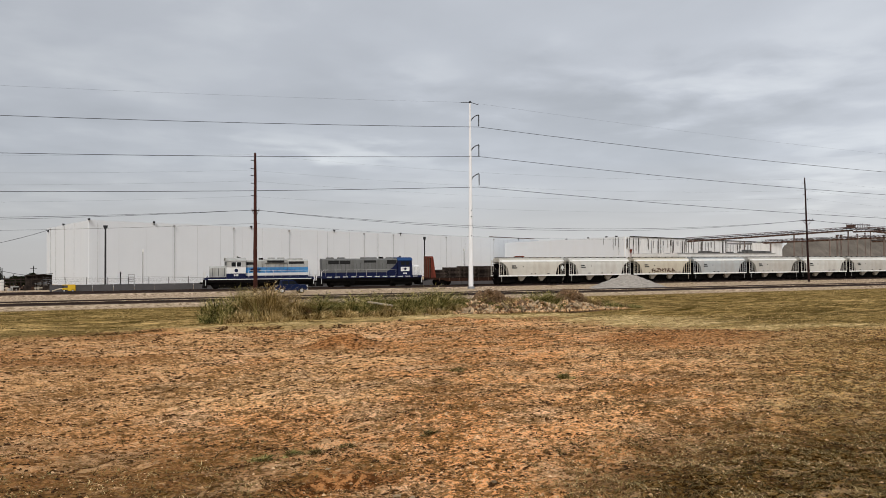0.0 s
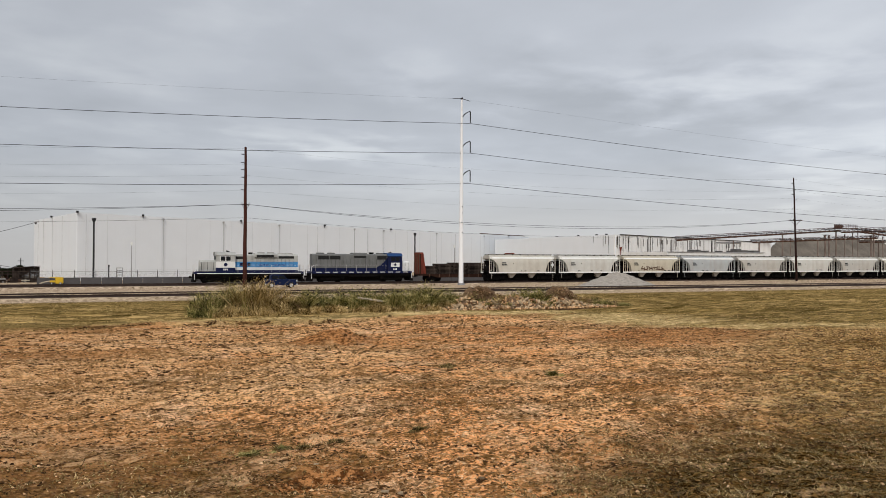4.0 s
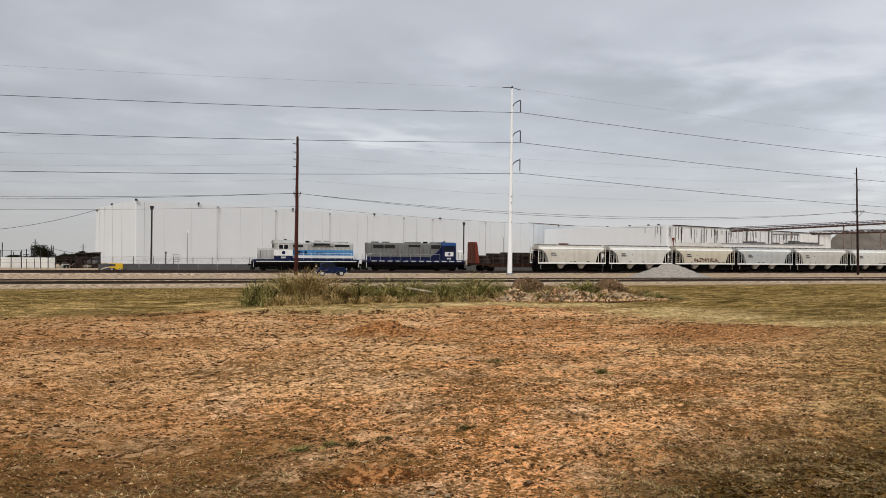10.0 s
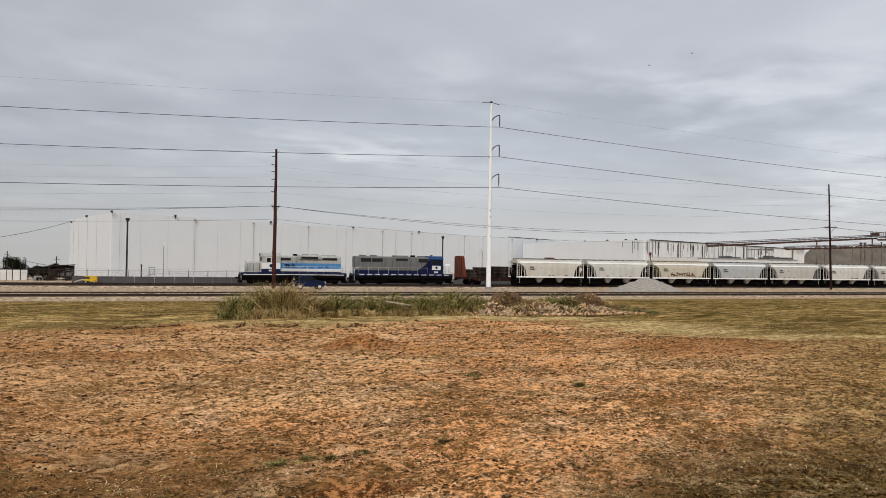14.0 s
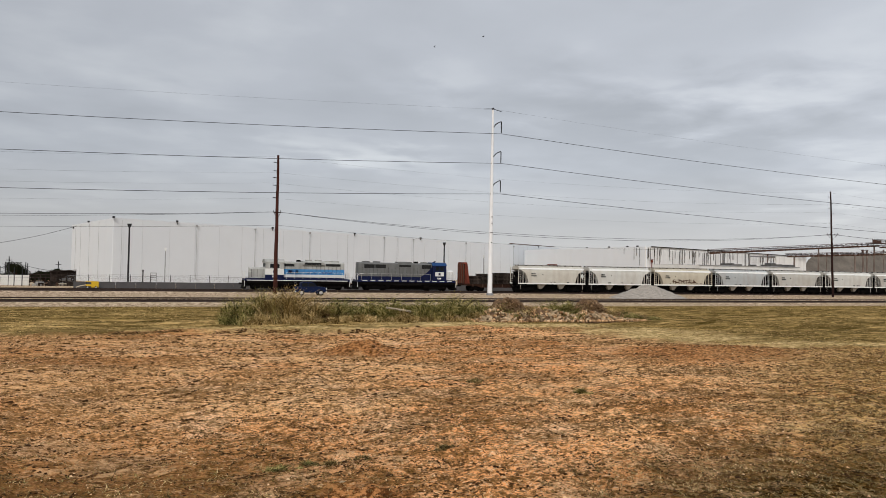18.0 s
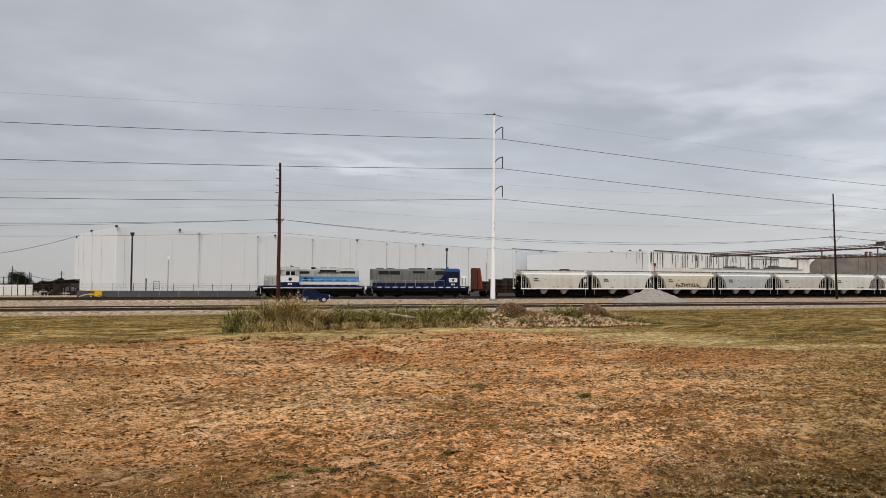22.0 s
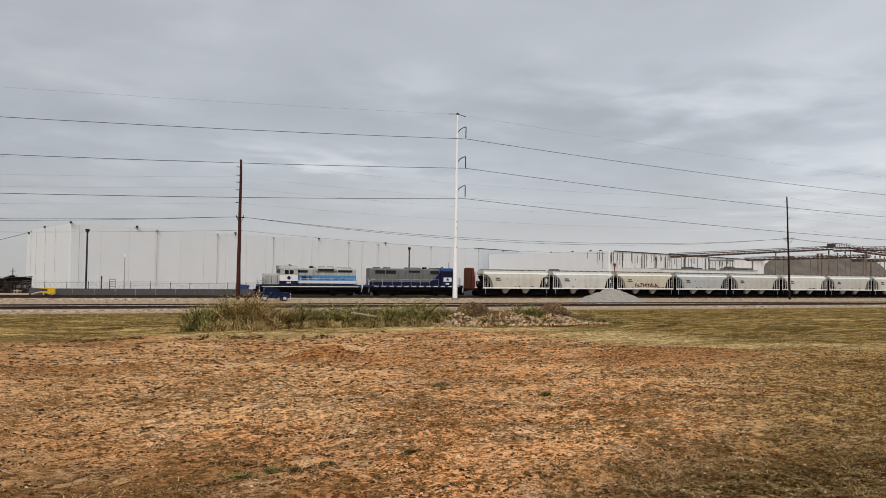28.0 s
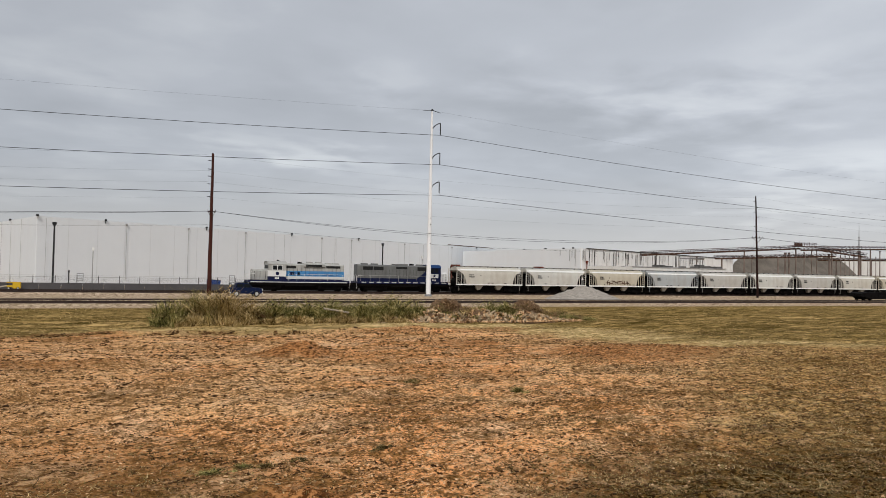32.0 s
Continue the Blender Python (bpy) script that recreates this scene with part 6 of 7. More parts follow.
M_dry = island_material("dry_grass", [(0.0, (0.022, 0.012, 0.003)), (0.4, (0.075, 0.043, 0.013)), (0.75, (0.20, 0.125, 0.042)), (1.0, (0.50, 0.34, 0.15))])
M_mown = island_material("mown_field_grass", [(0.0, (0.045, 0.031, 0.008)), (0.3, (0.15, 0.104, 0.030)), (0.65, (0.31, 0.216, 0.070)), (1.0, (0.60, 0.43, 0.18))])
# clod browns carry their shaded sides as well as the roots
M_clod = island_material("shade_dark_root_clods", [(0.0, (0.034, 0.015, 0.004)), (0.5, (0.088, 0.040, 0.011)), (0.85, (0.17, 0.084, 0.027)), (1.0, (0.27, 0.15, 0.06))])
M_lawn = island_material("worn_green_grass", [(0.0, (0.014, 0.010, 0.003)), (0.35, (0.06, 0.042, 0.013)), (0.65, (0.26, 0.175, 0.060)), (0.85, (0.24, 0.20, 0.065)), (1.0, (0.70, 0.52, 0.26))])
M_curl = island_material("pale_curled_grass", [(0.0, (0.05, 0.036, 0.012)), (0.4, (0.20, 0.145, 0.055)), (0.75, (0.42, 0.31, 0.135)), (1.0, (0.72, 0.56, 0.30))])
M_weed = island_material("green_weeds", [(0.0, (0.012, 0.013, 0.004)), (0.35, (0.085, 0.086, 0.022)), (0.7, (0.28, 0.245, 0.070)), (1.0, (0.62, 0.50, 0.20))])
M_straw = island_material("tall_straw_grass", [(0.0, (0.035, 0.022, 0.008)), (0.35, (0.22, 0.145, 0.05)), (0.75, (0.50, 0.36, 0.14)), (1.0, (0.78, 0.60, 0.30))])
M_pebble = island_material("pale_field_stones", [(0.0, (0.10, 0.048, 0.018)), (0.3, (0.34, 0.19, 0.09)), (0.7, (0.66, 0.40, 0.20)), (1.0, (0.84, 0.58, 0.34))])
M_brush = island_material("dead_brown_brush", [(0.0, (0.035, 0.02, 0.01)), (0.3, (0.20, 0.12, 0.06)), (0.7, (0.42, 0.26, 0.13)), (1.0, (0.6, 0.42, 0.24))])
M_rubble = material("broken_concrete", (0.43, 0.32, 0.20), 0.95, vary=0.35, scale=4, stain=(0.08, 0.055, 0.035), stain_amount=0.7, bump=0.6, bump_scale=14, piece=0.45)
M_plank = material("bleached_board", (0.40, 0.34, 0.25), 0.9, vary=0.2, scale=4)


def scatter(n, seed, v0, v1, r0=-0.34, r1=1.78):
    """Places over the field, thinning with distance from the road."""
    rng = np.random.RandomState(seed)
    v = np.exp(rng.uniform(math.log(v0), math.log(v1), n))
    r = rng.uniform(r0, r1, n)
    return r * v, v, rng


def tufts(n, seed, v0, v1, keep, h0, h1, mat, name, per=5, spread=0.035, lean=1.0, wide=1.0):
    x, y, rng = scatter(n, seed, v0, v1)
    ok = keep(x, y, rng)
    x, y = x[ok], y[ok]
    X = np.repeat(x, per) + rng.normal(0, 1, len(x) * per) * spread * (1 + np.repeat(y, per) * 0.03)
    Yy = np.repeat(y, per) + rng.normal(0, 1, len(x) * per) * spread * (1 + np.repeat(y, per) * 0.03)
    P = np.stack([X, Yy, ground_z(X, Yy) - 0.005], -1)
    H = rng.uniform(h0, h1, len(X)) * (1 + Yy * 0.012)
    W = (0.0055 + 0.0008 * Yy) * wide
    return blades(name, P, H, W, lean, mat, seed + 1)


def dry_keep(x, y, rng):
    p = 0.35 + 0.55 * waves(x, y, 31, 2.2) + 0.25 * waves(x, y, 33, 0.5, 2)
    return rng.uniform(0, 1, len(x)) < np.clip(p, 0.04, 1) * (1 - smooth(27, 32, y))


def lawn_amount(x, y):
    r = x / np.maximum(y, 1.0)
    a = smooth(0.42, 0.78, r + 0.07 * waves(x, y, 35, 2.0)) * (1 - smooth(5.0, 7.6, y))
    c = smooth(0.85, 1.2, r + 0.10 * waves(x, y, 36, 6.0))
    e = smooth(0.6, 1.3, waves(x, y, 37, 2.6)) * (1 - smooth(9, 16, y))
    e = np.maximum(e, (1 - smooth(0.02, 0.36, r + 0.06 * waves(x, y, 34, 1.5))) * (1 - smooth(6.3, 9.0, y)))
    return np.clip(np.maximum(np.maximum(a, c), e * 0.8), 0, 1)


def lawn_keep(x, y, rng):
    return rng.uniform(0, 1, len(x)) < lawn_amount(x, y) * (0.65 + 0.4 * waves(x, y, 38, 0.6, 2)) * (1 - smooth(30, 40, y))


def field_keep(x, y, rng):
    return rng.uniform(0, 1, len(x)) < smooth(-1.5, 2.5, sod_side(x, y) + 1.5 * waves(x, y, 39, 7.0)) * np.clip(0.55 + 0.6 * waves(x * 0.15, y, 40, 4.0), 0.1, 1)


tagged(part("dry_grass", tufts(20000, 51, 3.6, 31, dry_keep, 0.014, 0.036, M_dry, "dry_grass", 5, 0.028, 1.5, 1.9), None), "short dead grass over red earth", "grass", kind="stuff")
tagged(part("worn_grass", tufts(46000, 53, 3.5, 38, lawn_keep, 0.020, 0.055, M_lawn, "worn_grass", 5, 0.04, 1.6, 0.9), None), "low olive green grass at the road side", "grass", kind="stuff")
tagged(part("curled_grass", tufts(34000, 55, 3.4, 9.8, lawn_keep, 0.012, 0.03, M_curl, "curled_grass", 4, 0.05, 2.4, 0.7), None), "short curled pale grass blades over dark turf", "grass", kind="stuff")
tagged(part("field_grass", tufts(46000, 57, 17, 78, field_keep, 0.028, 0.062, M_mown, "field_grass", 4, 0.14, 1.5, 1.6), None), "mown yellow-green grass before the tracks", "grass", kind="stuff")


def clod_mesh(n, seed):
    """Ragged flat clods of dead root mat, thick in some patches; a row draws the sod edge's shadow."""
    x, y, rng = scatter(n, seed, 3.7, 31, -0.3, 1.55)
    k = rng.uniform(0, 1, n) < np.clip(0.40 + 0.26 * waves(x, y, 46, 3.4) + 0.65 * waves(x, y, 47, 0.8, 3), 0.04, 1)
    k &= sod_side(x, y) < 0
    ex = np.concatenate([rng.uniform(-1.5, 8.5, 1000), rng.uniform(-8, 16, 500)])
    ex = ex[waves(ex, 0 * ex, 48, 4.0, 3) > -0.1]
    x, y = np.concatenate([x[k], ex]), np.concatenate([y[k], sod_edge(ex) + rng.normal(-0.06, 0.07, len(ex))])
    n = len(x)
    s = (0.0036 + 0.00092 * y) * np.exp(np.clip(rng.normal(0, 0.45, n), -1, 0.8))
    m = 4
    a = np.arange(m)[None] * (2 * math.pi / m) + rng.uniform(-0.45, 0.45, (n, m)) + rng.uniform(0, 6.28, (n, 1))
    r = rng.uniform(0.4, 1.4, (n, m))
    st = rng.uniform(0.8, 2.0, (n, 1))
    ring = np.stack([r * np.cos(a) * st, r * np.sin(a), np.full((n, m), -0.1)], -1)
    up = np.stack([0.6 * r * np.cos(a) * st, 0.6 * r * np.sin(a), rng.uniform(0.1, 0.7, (n, m))], -1)
    V = np.concatenate([ring, up], 1) * s[:, None, None] + np.stack([x, y, ground_z(x, y)], -1)[:, None]
    F0 = []
    for i in range(m):
        j = (i + 1) % m
        F0 += [(i, j, m + j), (i, m + j, m + i)]
    F0 += [(m, m + i, m + i + 1) for i in range(1, m - 1)]
    F = (np.arange(n) * 2 * m)[:, None, None] + np.array(F0)[None]
    me = bpy.data.meshes.new("root_clods")
    me.from_pydata(V.reshape(-1, 3).tolist(), [], F.reshape(-1, 3).tolist())
    me.materials.append(M_clod)
    return me


def pebble_mesh(n, seed):
    x, y, rng = scatter(n, seed, 3.8, 26, -0.3, 1.6)
    k = rng.uniform(0, 1, n) < np.clip(0.55 + 0.5 * waves(x, y, 44, 3.0), 0.12, 1) * (1 - 0.55 * lawn_amount(x, y))
    x, y = x[k], y[k]
    n = len(x)
    s = 0.0055 + 0.013 * rng.power(0.22, n) + 0.00045 * y
    shape = np.array([(1, 0, 0.1), (0.5, 0.8, 0), (-0.5, 0.8, 0.05), (-1, 0, 0), (-0.45, -0.85, 0.05), (0.5, -0.8, 0), (0.3, 0.15, 0.75), (-0.3, -0.1, 0.7)])
    F0 = [(0, 1, 6), (1, 2, 6), (2, 7, 6), (2, 3, 7), (3, 4, 7), (4, 5, 7), (5, 6, 7), (5, 0, 6)]
    a = rng.uniform(0, 6.28, n)
    V = np.repeat(shape[None], n, 0) * (1 + rng.uniform(-0.25, 0.25, (n, 8, 3)))
    c, si = np.cos(a)[:, None], np.sin(a)[:, None]
    vx, vy = V[..., 0] * c - V[..., 1] * si, V[..., 0] * si + V[..., 1] * c
    V = np.stack([vx, vy, V[..., 2]], -1) * s[:, None, None] + np.stack([x, y, ground_z(x, y) - 0.002], -1)[:, None]
    F = (np.arange(n) * 8)[:, None, None] + np.array(F0)[None]
    me = bpy.data.meshes.new("pebbles")
    me.from_pydata(V.reshape(-1, 3).tolist(), [], F.reshape(-1, 3).tolist())
    me.materials.append(M_pebble)
    return me


tagged(part("root_clods", clod_mesh(130000, 63), None), "root clods with shade in their dark colour on red earth", "clods", kind="stuff")
tagged(part("pebbles", pebble_mesh(34000, 61), None), "pale pebbles strewn over bare earth", "pebbles", kind="stuff")


def clump(x, y, rx, ry, h, n, mat, label, seed, name="weed_clump", lean=0.5, w=0.046, leafy=True, lift=0.0):
    rng = np.random.RandomState(seed)
    # the stems stand in bunches that fan out, some bunches far taller than others
    k0 = max(5, int(rx * ry * 11))
    ba, br = rng.uniform(0, 6.28, k0), np.sqrt(rng.uniform(0, 1, k0))
    bh = rng.uniform(0.5, 1.15, k0) * (1 - 0.4 * br ** 2)
    j = rng.randint(0, k0, n)
    a, r = rng.uniform(0, 6.28, n), np.abs(rng.normal(0, 1, n))
    sp = 0.13 * min(1.0, rx)
    px, py = rx * br[j] * np.cos(ba[j]) + sp * r * np.cos(a), ry * br[j] * np.sin(ba[j]) + sp * r * np.sin(a)
    top = h * bh[j] * rng.uniform(0.35, 1.12, n)
    X, Yy = px + x, py + y
    P = np.stack([px, py, ground_z(X, Yy) - gz(x, y) - 0.02 + lift * (1 - np.minimum(1, (px / rx) ** 2 + (py / ry) ** 2) * 0.6)], -1)
    Wd = np.full(n, w) * rng.uniform(0.6, 1.5, n)
    away = a
    if leafy:
        # leaves and seed heads up the stems
        q = int(n * 2.6)
        k = rng.randint(0, n, q)
        f = rng.uniform(0.12, 0.92, q)
        Q = P[k] + np.stack([rng.normal(0, 0.15, q), rng.normal(0, 0.15, q), top[k] * f * 0.85], -1)
        LV = blades("leaves", Q, rng.uniform(0.08, 0.22, q), rng.uniform(0.025, 0.06, q), lean + 0.6, mat, seed + 2, 2, away[k])
    ob = thing(name, pose(x, y, gz(x, y)), label, "weeds", "weeds along the rubble")
    tagged(part("stalk_mass", blades("stalk_mass", P, top, Wd, lean, mat, seed + 1, 3 if lean > 0.7 else 2, away), None, ob), kind="stuff")
    if leafy:
        tagged(part("leaf_mass", LV, None, ob), kind="stuff")
    return ob


clump(5.9, 37.2, 1.7, 1.3, 2.2, 3600, M_straw, "tall straw-coloured grass clump in the weeds", 71, lean=0.85, w=0.036)
clump(7.3, 37.6, 1.2, 1.2, 1.1, 1400, M_straw, "ragged straw grass beside the tall clump", 72)
clump(4.6, 37.4, 1.6, 1.4, 1.9, 2000, M_weed, "dark green weeds at the end of the strip", 73)
clump(3.4, 37.0, 1.0, 0.9, 0.95, 700, M_weed, "low green weeds at the edge of the strip", 74)
clump(5.2, 36.2, 1.6, 0.8, 0.7, 600, M_straw, "low dry grass before the tall clump", 75)
for i in range(8):
    clump(8.6 + i * 0.92, 37.6 + 0.3 * math.sin(i * 2.1), 1.0, 1.3, 1.6 + 0.15 * math.sin(i * 1.7 + 1) + (0.3 if i > 4 else 0), 1700, M_weed, "knee-high green weeds along the old fence strip", 80 + i, lean=0.9, w=0.034)
for i in range(6):
    clump(8.2 + i * 1.25, 36.3 + 0.2 * math.sin(i * 3.3), 0.8, 0.6, 0.62 + 0.1 * math.sin(i * 2.7), 560, M_straw, "dry yellow grass in front of the weeds", 95 + i, lean=0.6)
clump(13.0, 36.7, 0.5, 0.4, 0.95, 260, M_straw, "pale feathery dry grass plume", 104, lean=0.35)
for i, (x, y, h) in enumerate(((15.6, 39.0, 1.5), (16.9, 38.9, 1.3), (18.4, 38.8, 1.1), (20.0, 38.6, 1.15), (21.8, 38.8, 1.35), (23.0, 38.8, 1.35), (24.6, 38.5, 0.9), (26.0, 38.2, 0.6), (27.4, 38.2, 0.45), (16.0, 37.9, 0.7), (19.2, 38.0, 0.7), (22.4, 38.0, 0.7))):
    clump(x, y, 1.1, 0.9, h * 1.2, 1300, M_weed if i % 3 else M_straw, "weeds growing through the rubble heap", 110 + i, lean=0.85, w=0.034)
# dead brush thrown on the soil behind the stones
for i, (x, y, rx, h, up) in enumerate(((18.1, 38.8, 0.7, 0.6, 0.6), (18.9, 38.8, 0.8, 0.7, 0.85), (19.8, 38.8, 0.7, 0.6, 0.5), (23.4, 38.8, 0.6, 0.6, 0.6), (24.2, 38.8, 0.8, 0.7, 0.95), (25.1, 38.8, 0.7, 0.6, 0.55),
                                       (26.4, 38.4, 0.9, 0.8, 0), (27.6, 38.4, 0.8, 0.5, 0), (4.2, 37.2, 0.7, 1.6, 0), (7.9, 37.5, 0.6, 1.2, 0))):
    clump(x, y, rx, 0.6, h, 800, M_brush, "dark brown dead brush thrown on soil", 140 + i, "brush_heap", lean=1.3, w=0.05, lift=up)
# two isolated tufts in the bare earth
clump(6.71, 11.0, 0.20, 0.17, 0.17, 900, M_weed, "small green tuft in bare earth", 121, "grass_tuft", 0.9, 0.010, False)
clump(5.62, 12.84, 0.24, 0.18, 0.17, 900, M_lawn, "small dark tuft in bare earth", 122, "grass_tuft", 0.9, 0.011, False)
# low turf that creeps over the earth close by
for i, (x, y, rx, ry, n) in enumerate(((1.32, 7.53, 0.34, 0.16, 1300), (1.83, 7.51, 0.40, 0.20, 1000), (2.85, 7.61, 0.34, 0.16, 700))):
    clump(x, y, rx, ry, 0.085, 2 * n, M_weed if i == 0 else M_lawn, "low creeping green turf on bare earth", 124 + i, "turf_patch", 1.2, 0.012, False)



def chunk_mesh(seed, flat=0.6):
    rng = random.Random(seed)
    bm = B()
    vs = []
    # a broken slab: two flat faces, four or five straight breaks
    k = 4 + seed % 2
    turn = rng.uniform(0, 6.28)
    for z in (-0.5, 0.5):
        for i in range(k):
            a = turn + 6.283 * (i + (0 if z < 0 else rng.uniform(-0.12, 0.12))) / k
            r = rng.uniform(0.75, 1.2)
            vs.append(bm.verts.new((1.15 * r * math.cos(a), r * 0.8 * math.sin(a), (z + rng.uniform(-0.1, 0.1)) * flat)))
    bmesh.ops.convex_hull(bm, input=vs)
    return mesh_of("stone", bm, M_rubble)


CHUNKS = [chunk_mesh(i, 0.5 + 0.12 * (i % 4)) for i in range(8)]


def dirt_bank(name, x, y, rx, ry, h, seed, label, flat=0.35, rough=0.11):
    me = heap_mesh(name, rx, ry, h, seed, M_bank, 110, 64, flat, rough)
    ob = part(name, me, None)
    ob.location = (x, y, gz(x, y))
    return tagged(ob, label, "dirt bank")


M_bank = material("dumped_brown_soil", (0.17, 0.105, 0.062), 0.95, vary=0.45, scale=2.5, stain=(0.035, 0.024, 0.014), stain_amount=0.7, bump=0.9, bump_scale=9)
dirt_bank("soil_mound", 18.9, 39.0, 2.0, 1.1, 1.25, 131, "ragged mound of dumped brown soil and roots", 0.30, 0.15)
dirt_bank("soil_mound", 22.6, 39.9, 4.2, 1.4, 0.7, 132, "bank of dumped brown soil behind rubble")
dirt_bank("soil_mound", 24.3, 39.0, 1.9, 1.1, 1.35, 133, "ragged reddish mound of dumped soil and roots", 0.25, 0.15)
dirt_bank("soil_mound", 10.6, 38.6, 5.8, 1.2, 0.45, 134, "low overgrown soil ridge under weeds")
rubble = thing("rubble_heap", pose(20.0, 37.6, gz(20.0, 37.6)), "long heap of broken concrete and pale stones", "rubble")
rr = random.Random(9)


def rubble_z(x, y):
    """Height of the heap's face over the ground, about its own origin."""
    crest = 0.62 * (1 - (abs(x) / 6.6) ** 2.4) * (0.8 + 0.25 * math.sin(x * 1.9 + 0.6) + 0.12 * math.sin(x * 4.3))
    if x < -3.2:
        crest *= 0.7
    return max(0.0, crest) * max(0.0, min(1.0, (y + 1.05) / 1.0)) * (1.0 if y < 0.2 else max(0.0, 1 - (y - 0.2) / 0.8))


SLOPE = (gz(20.0, 38.6) - gz(20.0, 36.6)) / 2
for i in range(290):
    x = rr.uniform(-5.6, 6.2)
    y = rr.uniform(-1.15, 0.35)
    s = rr.uniform(0.06, 0.115) * (1.5 if rr.random() < 0.15 else 1)
    o = part("stone", CHUNKS[i % 8], None, rubble)
    o.matrix_basis = pose(x, y, SLOPE * y + rubble_z(x, y) + s * rr.uniform(0.0, 0.35), rr.uniform(-70, 70), rr.uniform(-60, 60), rr.uniform(0, 360)) @ Matrix.Diagonal((s * rr.uniform(0.8, 1.6), s, s, 1))
SV, SF = [], []
for i in range(900):
    x, y, s = rr.uniform(-6.2, 6.8), rr.uniform(-1.5, 0.5), rr.uniform(0.03, 0.085)
    me = CHUNKS[i % 8]
    m = pose(x, y, SLOPE * y + rubble_z(x, y) + 0.02, rr.uniform(0, 360), rr.uniform(0, 360), 0)
    k = len(SV)
    SV += [tuple(m @ (v.co * s)) for v in me.vertices]
    SF += [tuple(k + q for q in p.vertices) for p in me.polygons]
# the soil that the stones lie on
xs, ys = np.linspace(-6.6, 6.6, 90), np.linspace(-1.4, 1.1, 26)
core = grid_mesh("soil_core", xs, ys, lambda x, y: np.vectorize(rubble_z)(x, y) - 0.10 + ground_z(20.0 + x, 37.6 + y) - gz(20.0, 37.6), M_bank)
part("soil_core", core, None, rubble, "dark soil between the stones")
me = bpy.data.meshes.new("rubble_fill")
me.from_pydata(SV, [], SF)
me.materials.append(M_pebble)
tagged(part("rubble_fill", me, None, rubble), "small broken stones filling the heap", kind="stuff")
slab = part("concrete_slab", bx(B(), -0.55, 0.55, -0.2, 0.2, -0.08, 0.08), M_rubble)
slab.matrix_basis = pose(14.2, 36.2, gz(14.2, 36.2) + 0.18, 6, -18, 14)
tagged(slab, "tilted pale slab of broken concrete", "slab")
slab2 = part("concrete_slab", CHUNKS[2], None)
slab2.matrix_basis = pose(14.1, 37.0, gz(14.1, 37.0) + 0.3, 10, 20, 30) @ Matrix.Diagonal((0.26, 0.22, 0.24, 1))
tagged(slab2, "single pale block beside the rubble", "slab")
plank = part("plank", bx(B(), -0.65, 0.65, -0.09, 0.09, -0.02, 0.02), M_plank)
plank.matrix_basis = pose(11.5, 36.5, gz(11.5, 36.5) + 0.62, 20, 9, -8)
tagged(plank, "bleached board lying in the weeds", "plank")
rs = random.Random(12)
for i, (x, y, s) in enumerate(((1.9, 5.62, 0.028), (2.0, 5.52, 0.026), (0.95, 5.4, 0.02), (0.5, 5.7, 0.024), (1.62, 6.75, 0.025), (8.2, 7.1, 0.03), (2.75, 5.6, 0.018), (1.35, 5.25, 0.018))):
    o = part("field_stone", CHUNKS[i % 8], None)
    o.matrix_basis = pose(x, y, gz(x, y) + s * 0.2, 0, 0, i * 50) @ Matrix.Diagonal((s * 1.3, s, s, 1))
    tagged(o, "single pale rounded stone on red earth", "stone", "pale field stones")


# ---------------------------------------------------------------- birds over the yard
M_bird = material("dark_plumage", (0.02, 0.019, 0.018), 0.8, vary=0.2, scale=8)
BIRDS = []


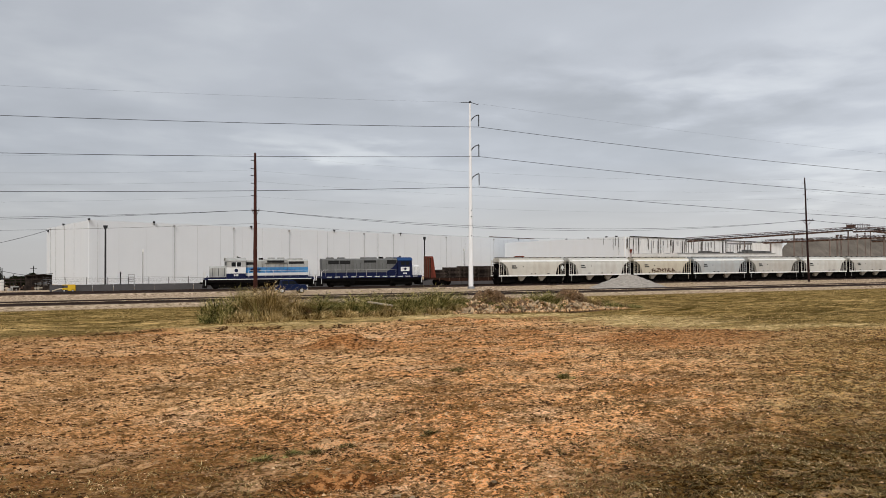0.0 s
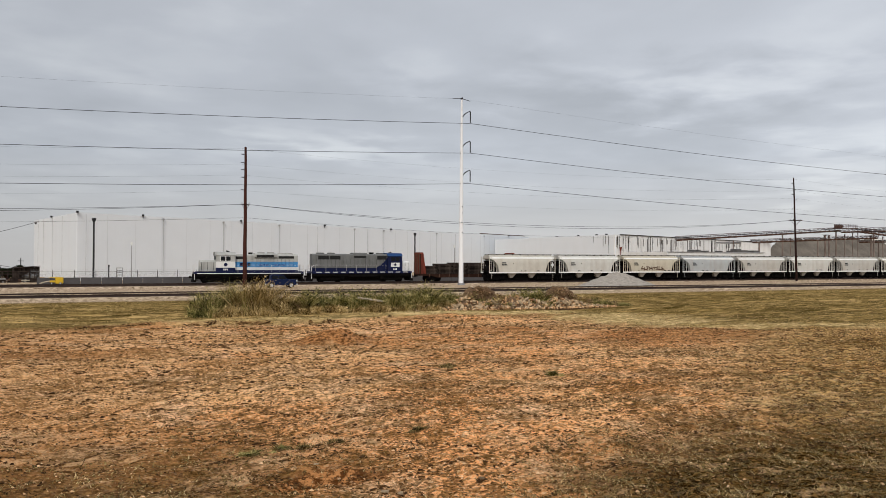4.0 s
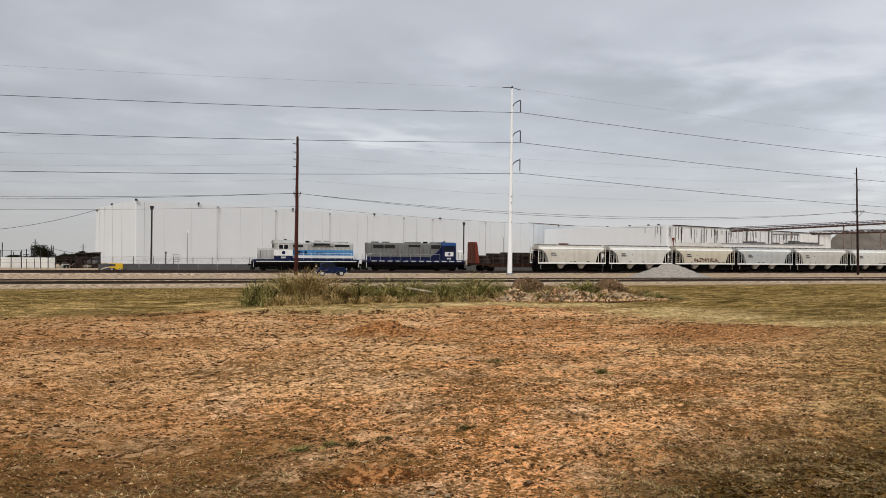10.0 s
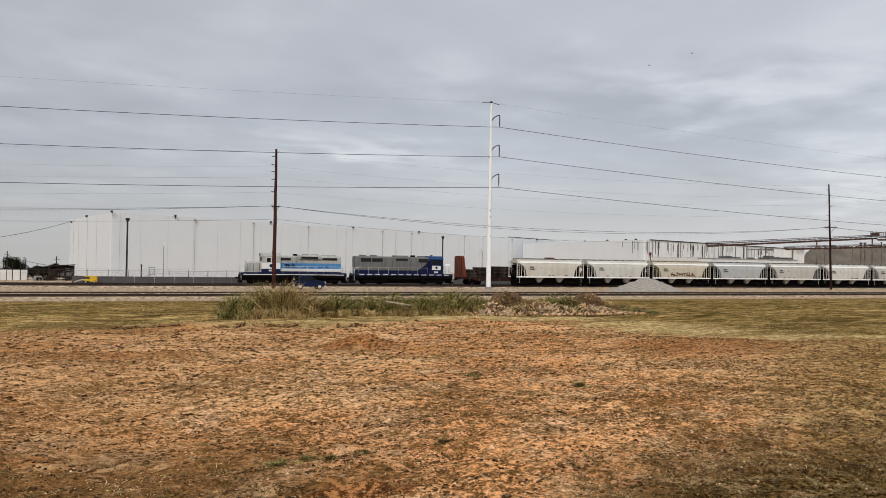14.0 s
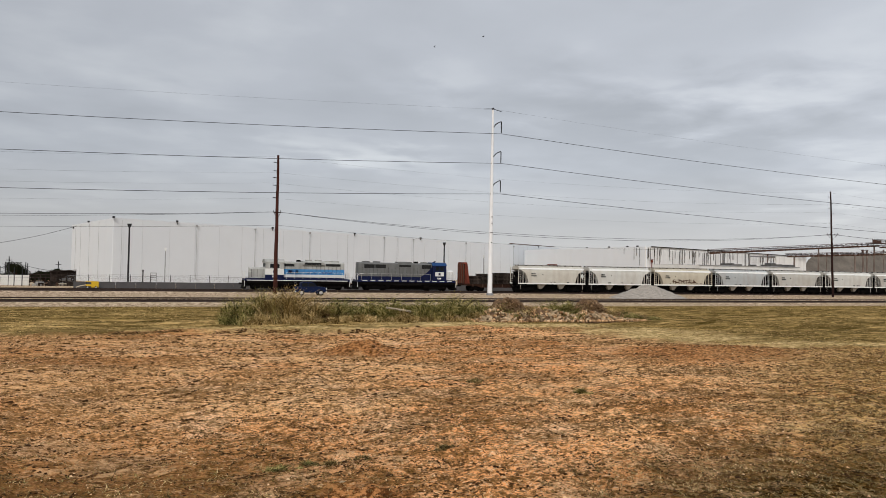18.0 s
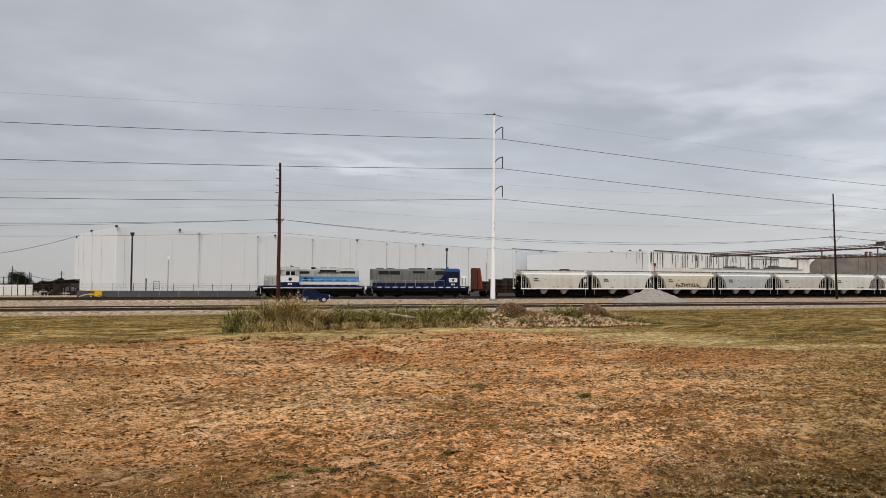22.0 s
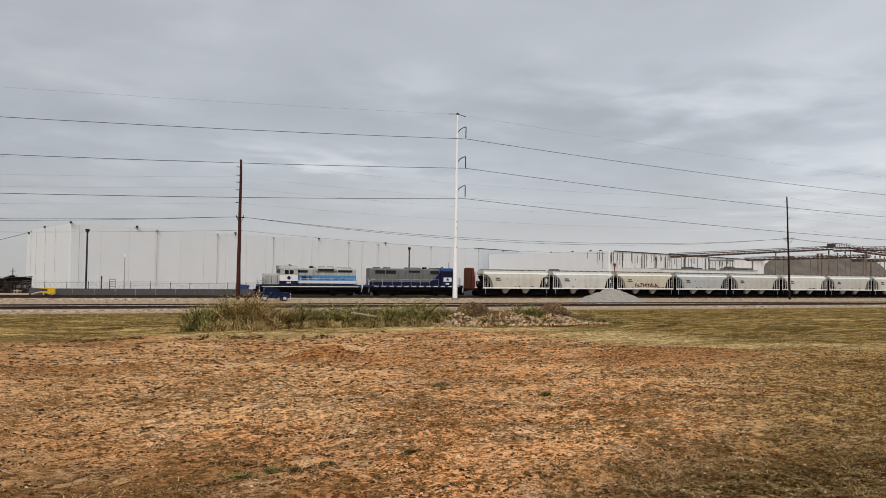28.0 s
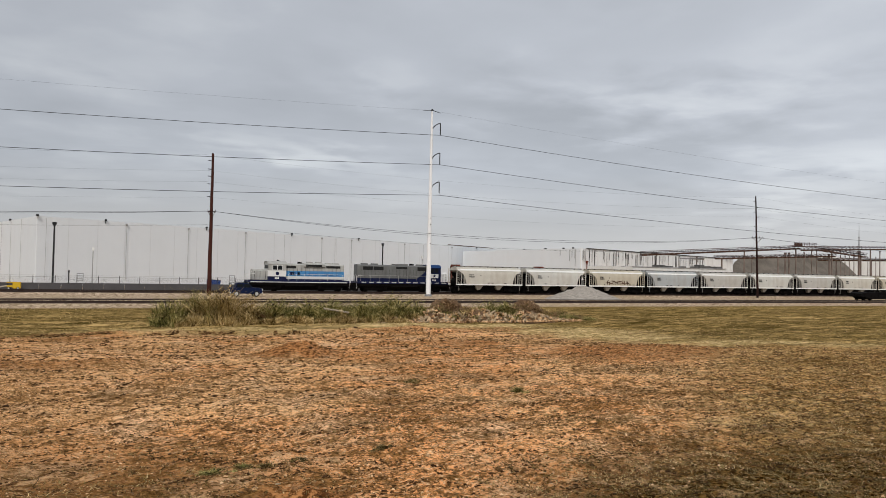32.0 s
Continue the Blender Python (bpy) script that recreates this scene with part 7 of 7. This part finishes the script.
def bird(rows):
    t = thing("bird", pose(*rows[0][1:]), "small dark bird gliding under the clouds", "bird", "birds over the yard")
    bm = B()
    bmesh.ops.create_uvsphere(bm, u_segments=10, v_segments=7, radius=1)
    for v in bm.verts:
        v.co = Vector((v.co.x * 0.24, v.co.y * 0.08, v.co.z * 0.08))
    part("body", bm, M_bird, t, smooth=True)
    bm = B()
    bmesh.ops.create_uvsphere(bm, u_segments=8, v_segments=6, radius=0.06)
    for v in bm.verts:
        v.co += Vector((-0.25, 0, 0.03))
    part("head", bm, M_bird, t, smooth=True)
    bm = B()
    prism(bm, [(0.18, -0.03), (0.42, -0.08), (0.42, 0.08), (0.18, 0.03)], -0.01, 0.01, "z")
    part("tail", bm, M_bird, t)
    for s in (-1, 1):
        bm = B()
        outline = [(-0.10, 0.05 * s), (-0.13, 0.30 * s), (-0.02, 0.58 * s), (0.08, 0.52 * s), (0.10, 0.25 * s), (0.09, 0.05 * s)]
        prism(bm, outline, -0.008, 0.008, "z")
        for v in bm.verts:
            v.co.z += abs(v.co.y) * 0.45
        part("wing", bm, M_bird, t)
    for part_ob in t.children:
        part_ob.data.transform(Matrix.Scale(0.5, 4))
    BIRDS.append((t, [(r[0], pose(*r[1:])) for r in rows]))


bird([(0, 420, 620, 120), (7, 240, 330, 75), (14.5, 68.0, 100, 36.7), (17, 45.9, 100, 36.7), (18.4, 32.1, 100, 35.9), (19.4, 22.9, 100, 36.8), (20, 17.6, 100, 37.8), (21, 9.0, 100, 40.5), (26, -38, 90, 62), (32, -100, 70, 90)])
bird([(0, 450, 640, 125), (7, 262, 345, 80), (14.5, 76.0, 100, 39.7), (17, 52.7, 100, 39.6), (18.4, 39.8, 100, 38.2), (19.4, 29.4, 100, 38.1), (20.4, 19.0, 100, 39.8), (21.4, 10.0, 100, 43.0), (26, -34, 90, 64), (32, -95, 70, 92)])


# ---------------------------------------------------------------- what moves
# seconds, metres that the train has rolled along its track
TRAVEL = [(0, 0), (7.4, 0), (8, 0.2), (8.5, 0.36), (9, 0.5), (9.5, 0.66), (10, 0.88), (10.5, 1.12), (11, 1.34), (11.5, 1.57), (12, 1.77), (12.5, 1.96),
          (13, 2.13), (13.5, 2.27), (14, 2.37), (14.5, 2.42), (16.5, 2.47), (17, 2.51), (17.5, 2.58), (18, 2.68), (18.5, 2.77), (19, 2.90), (19.5, 3.09),
          (20, 3.31), (20.5, 3.57), (21, 3.88), (21.5, 4.22), (22, 4.6), (22.5, 4.99), (23, 5.42), (23.5, 5.88), (24, 6.38), (24.5, 6.92), (25, 7.50), (25.5, 8.03),
          (26.2, 8.78), (26.9, 9.48), (27.5, 10.05), (28, 10.47), (28.5, 10.88), (29, 11.28), (29.5, 11.66), (30, 12.02), (30.5, 12.34), (31, 12.62), (31.5, 12.84), (32, 13.0)]


def motions():
    for ob, rows in BIRDS:
        walk(ob, rows)
    for ob, home in ROLLING:
        walk(ob, [(t, Matrix.Translation((s, 0, 0)) @ home) for t, s in TRAVEL])
    for ob, home, radius in WHEELS:
        walk(ob, [(t, home @ pose(0, 0, 0, 0, math.degrees(s / radius), 0)) for t, s in TRAVEL])


motions()
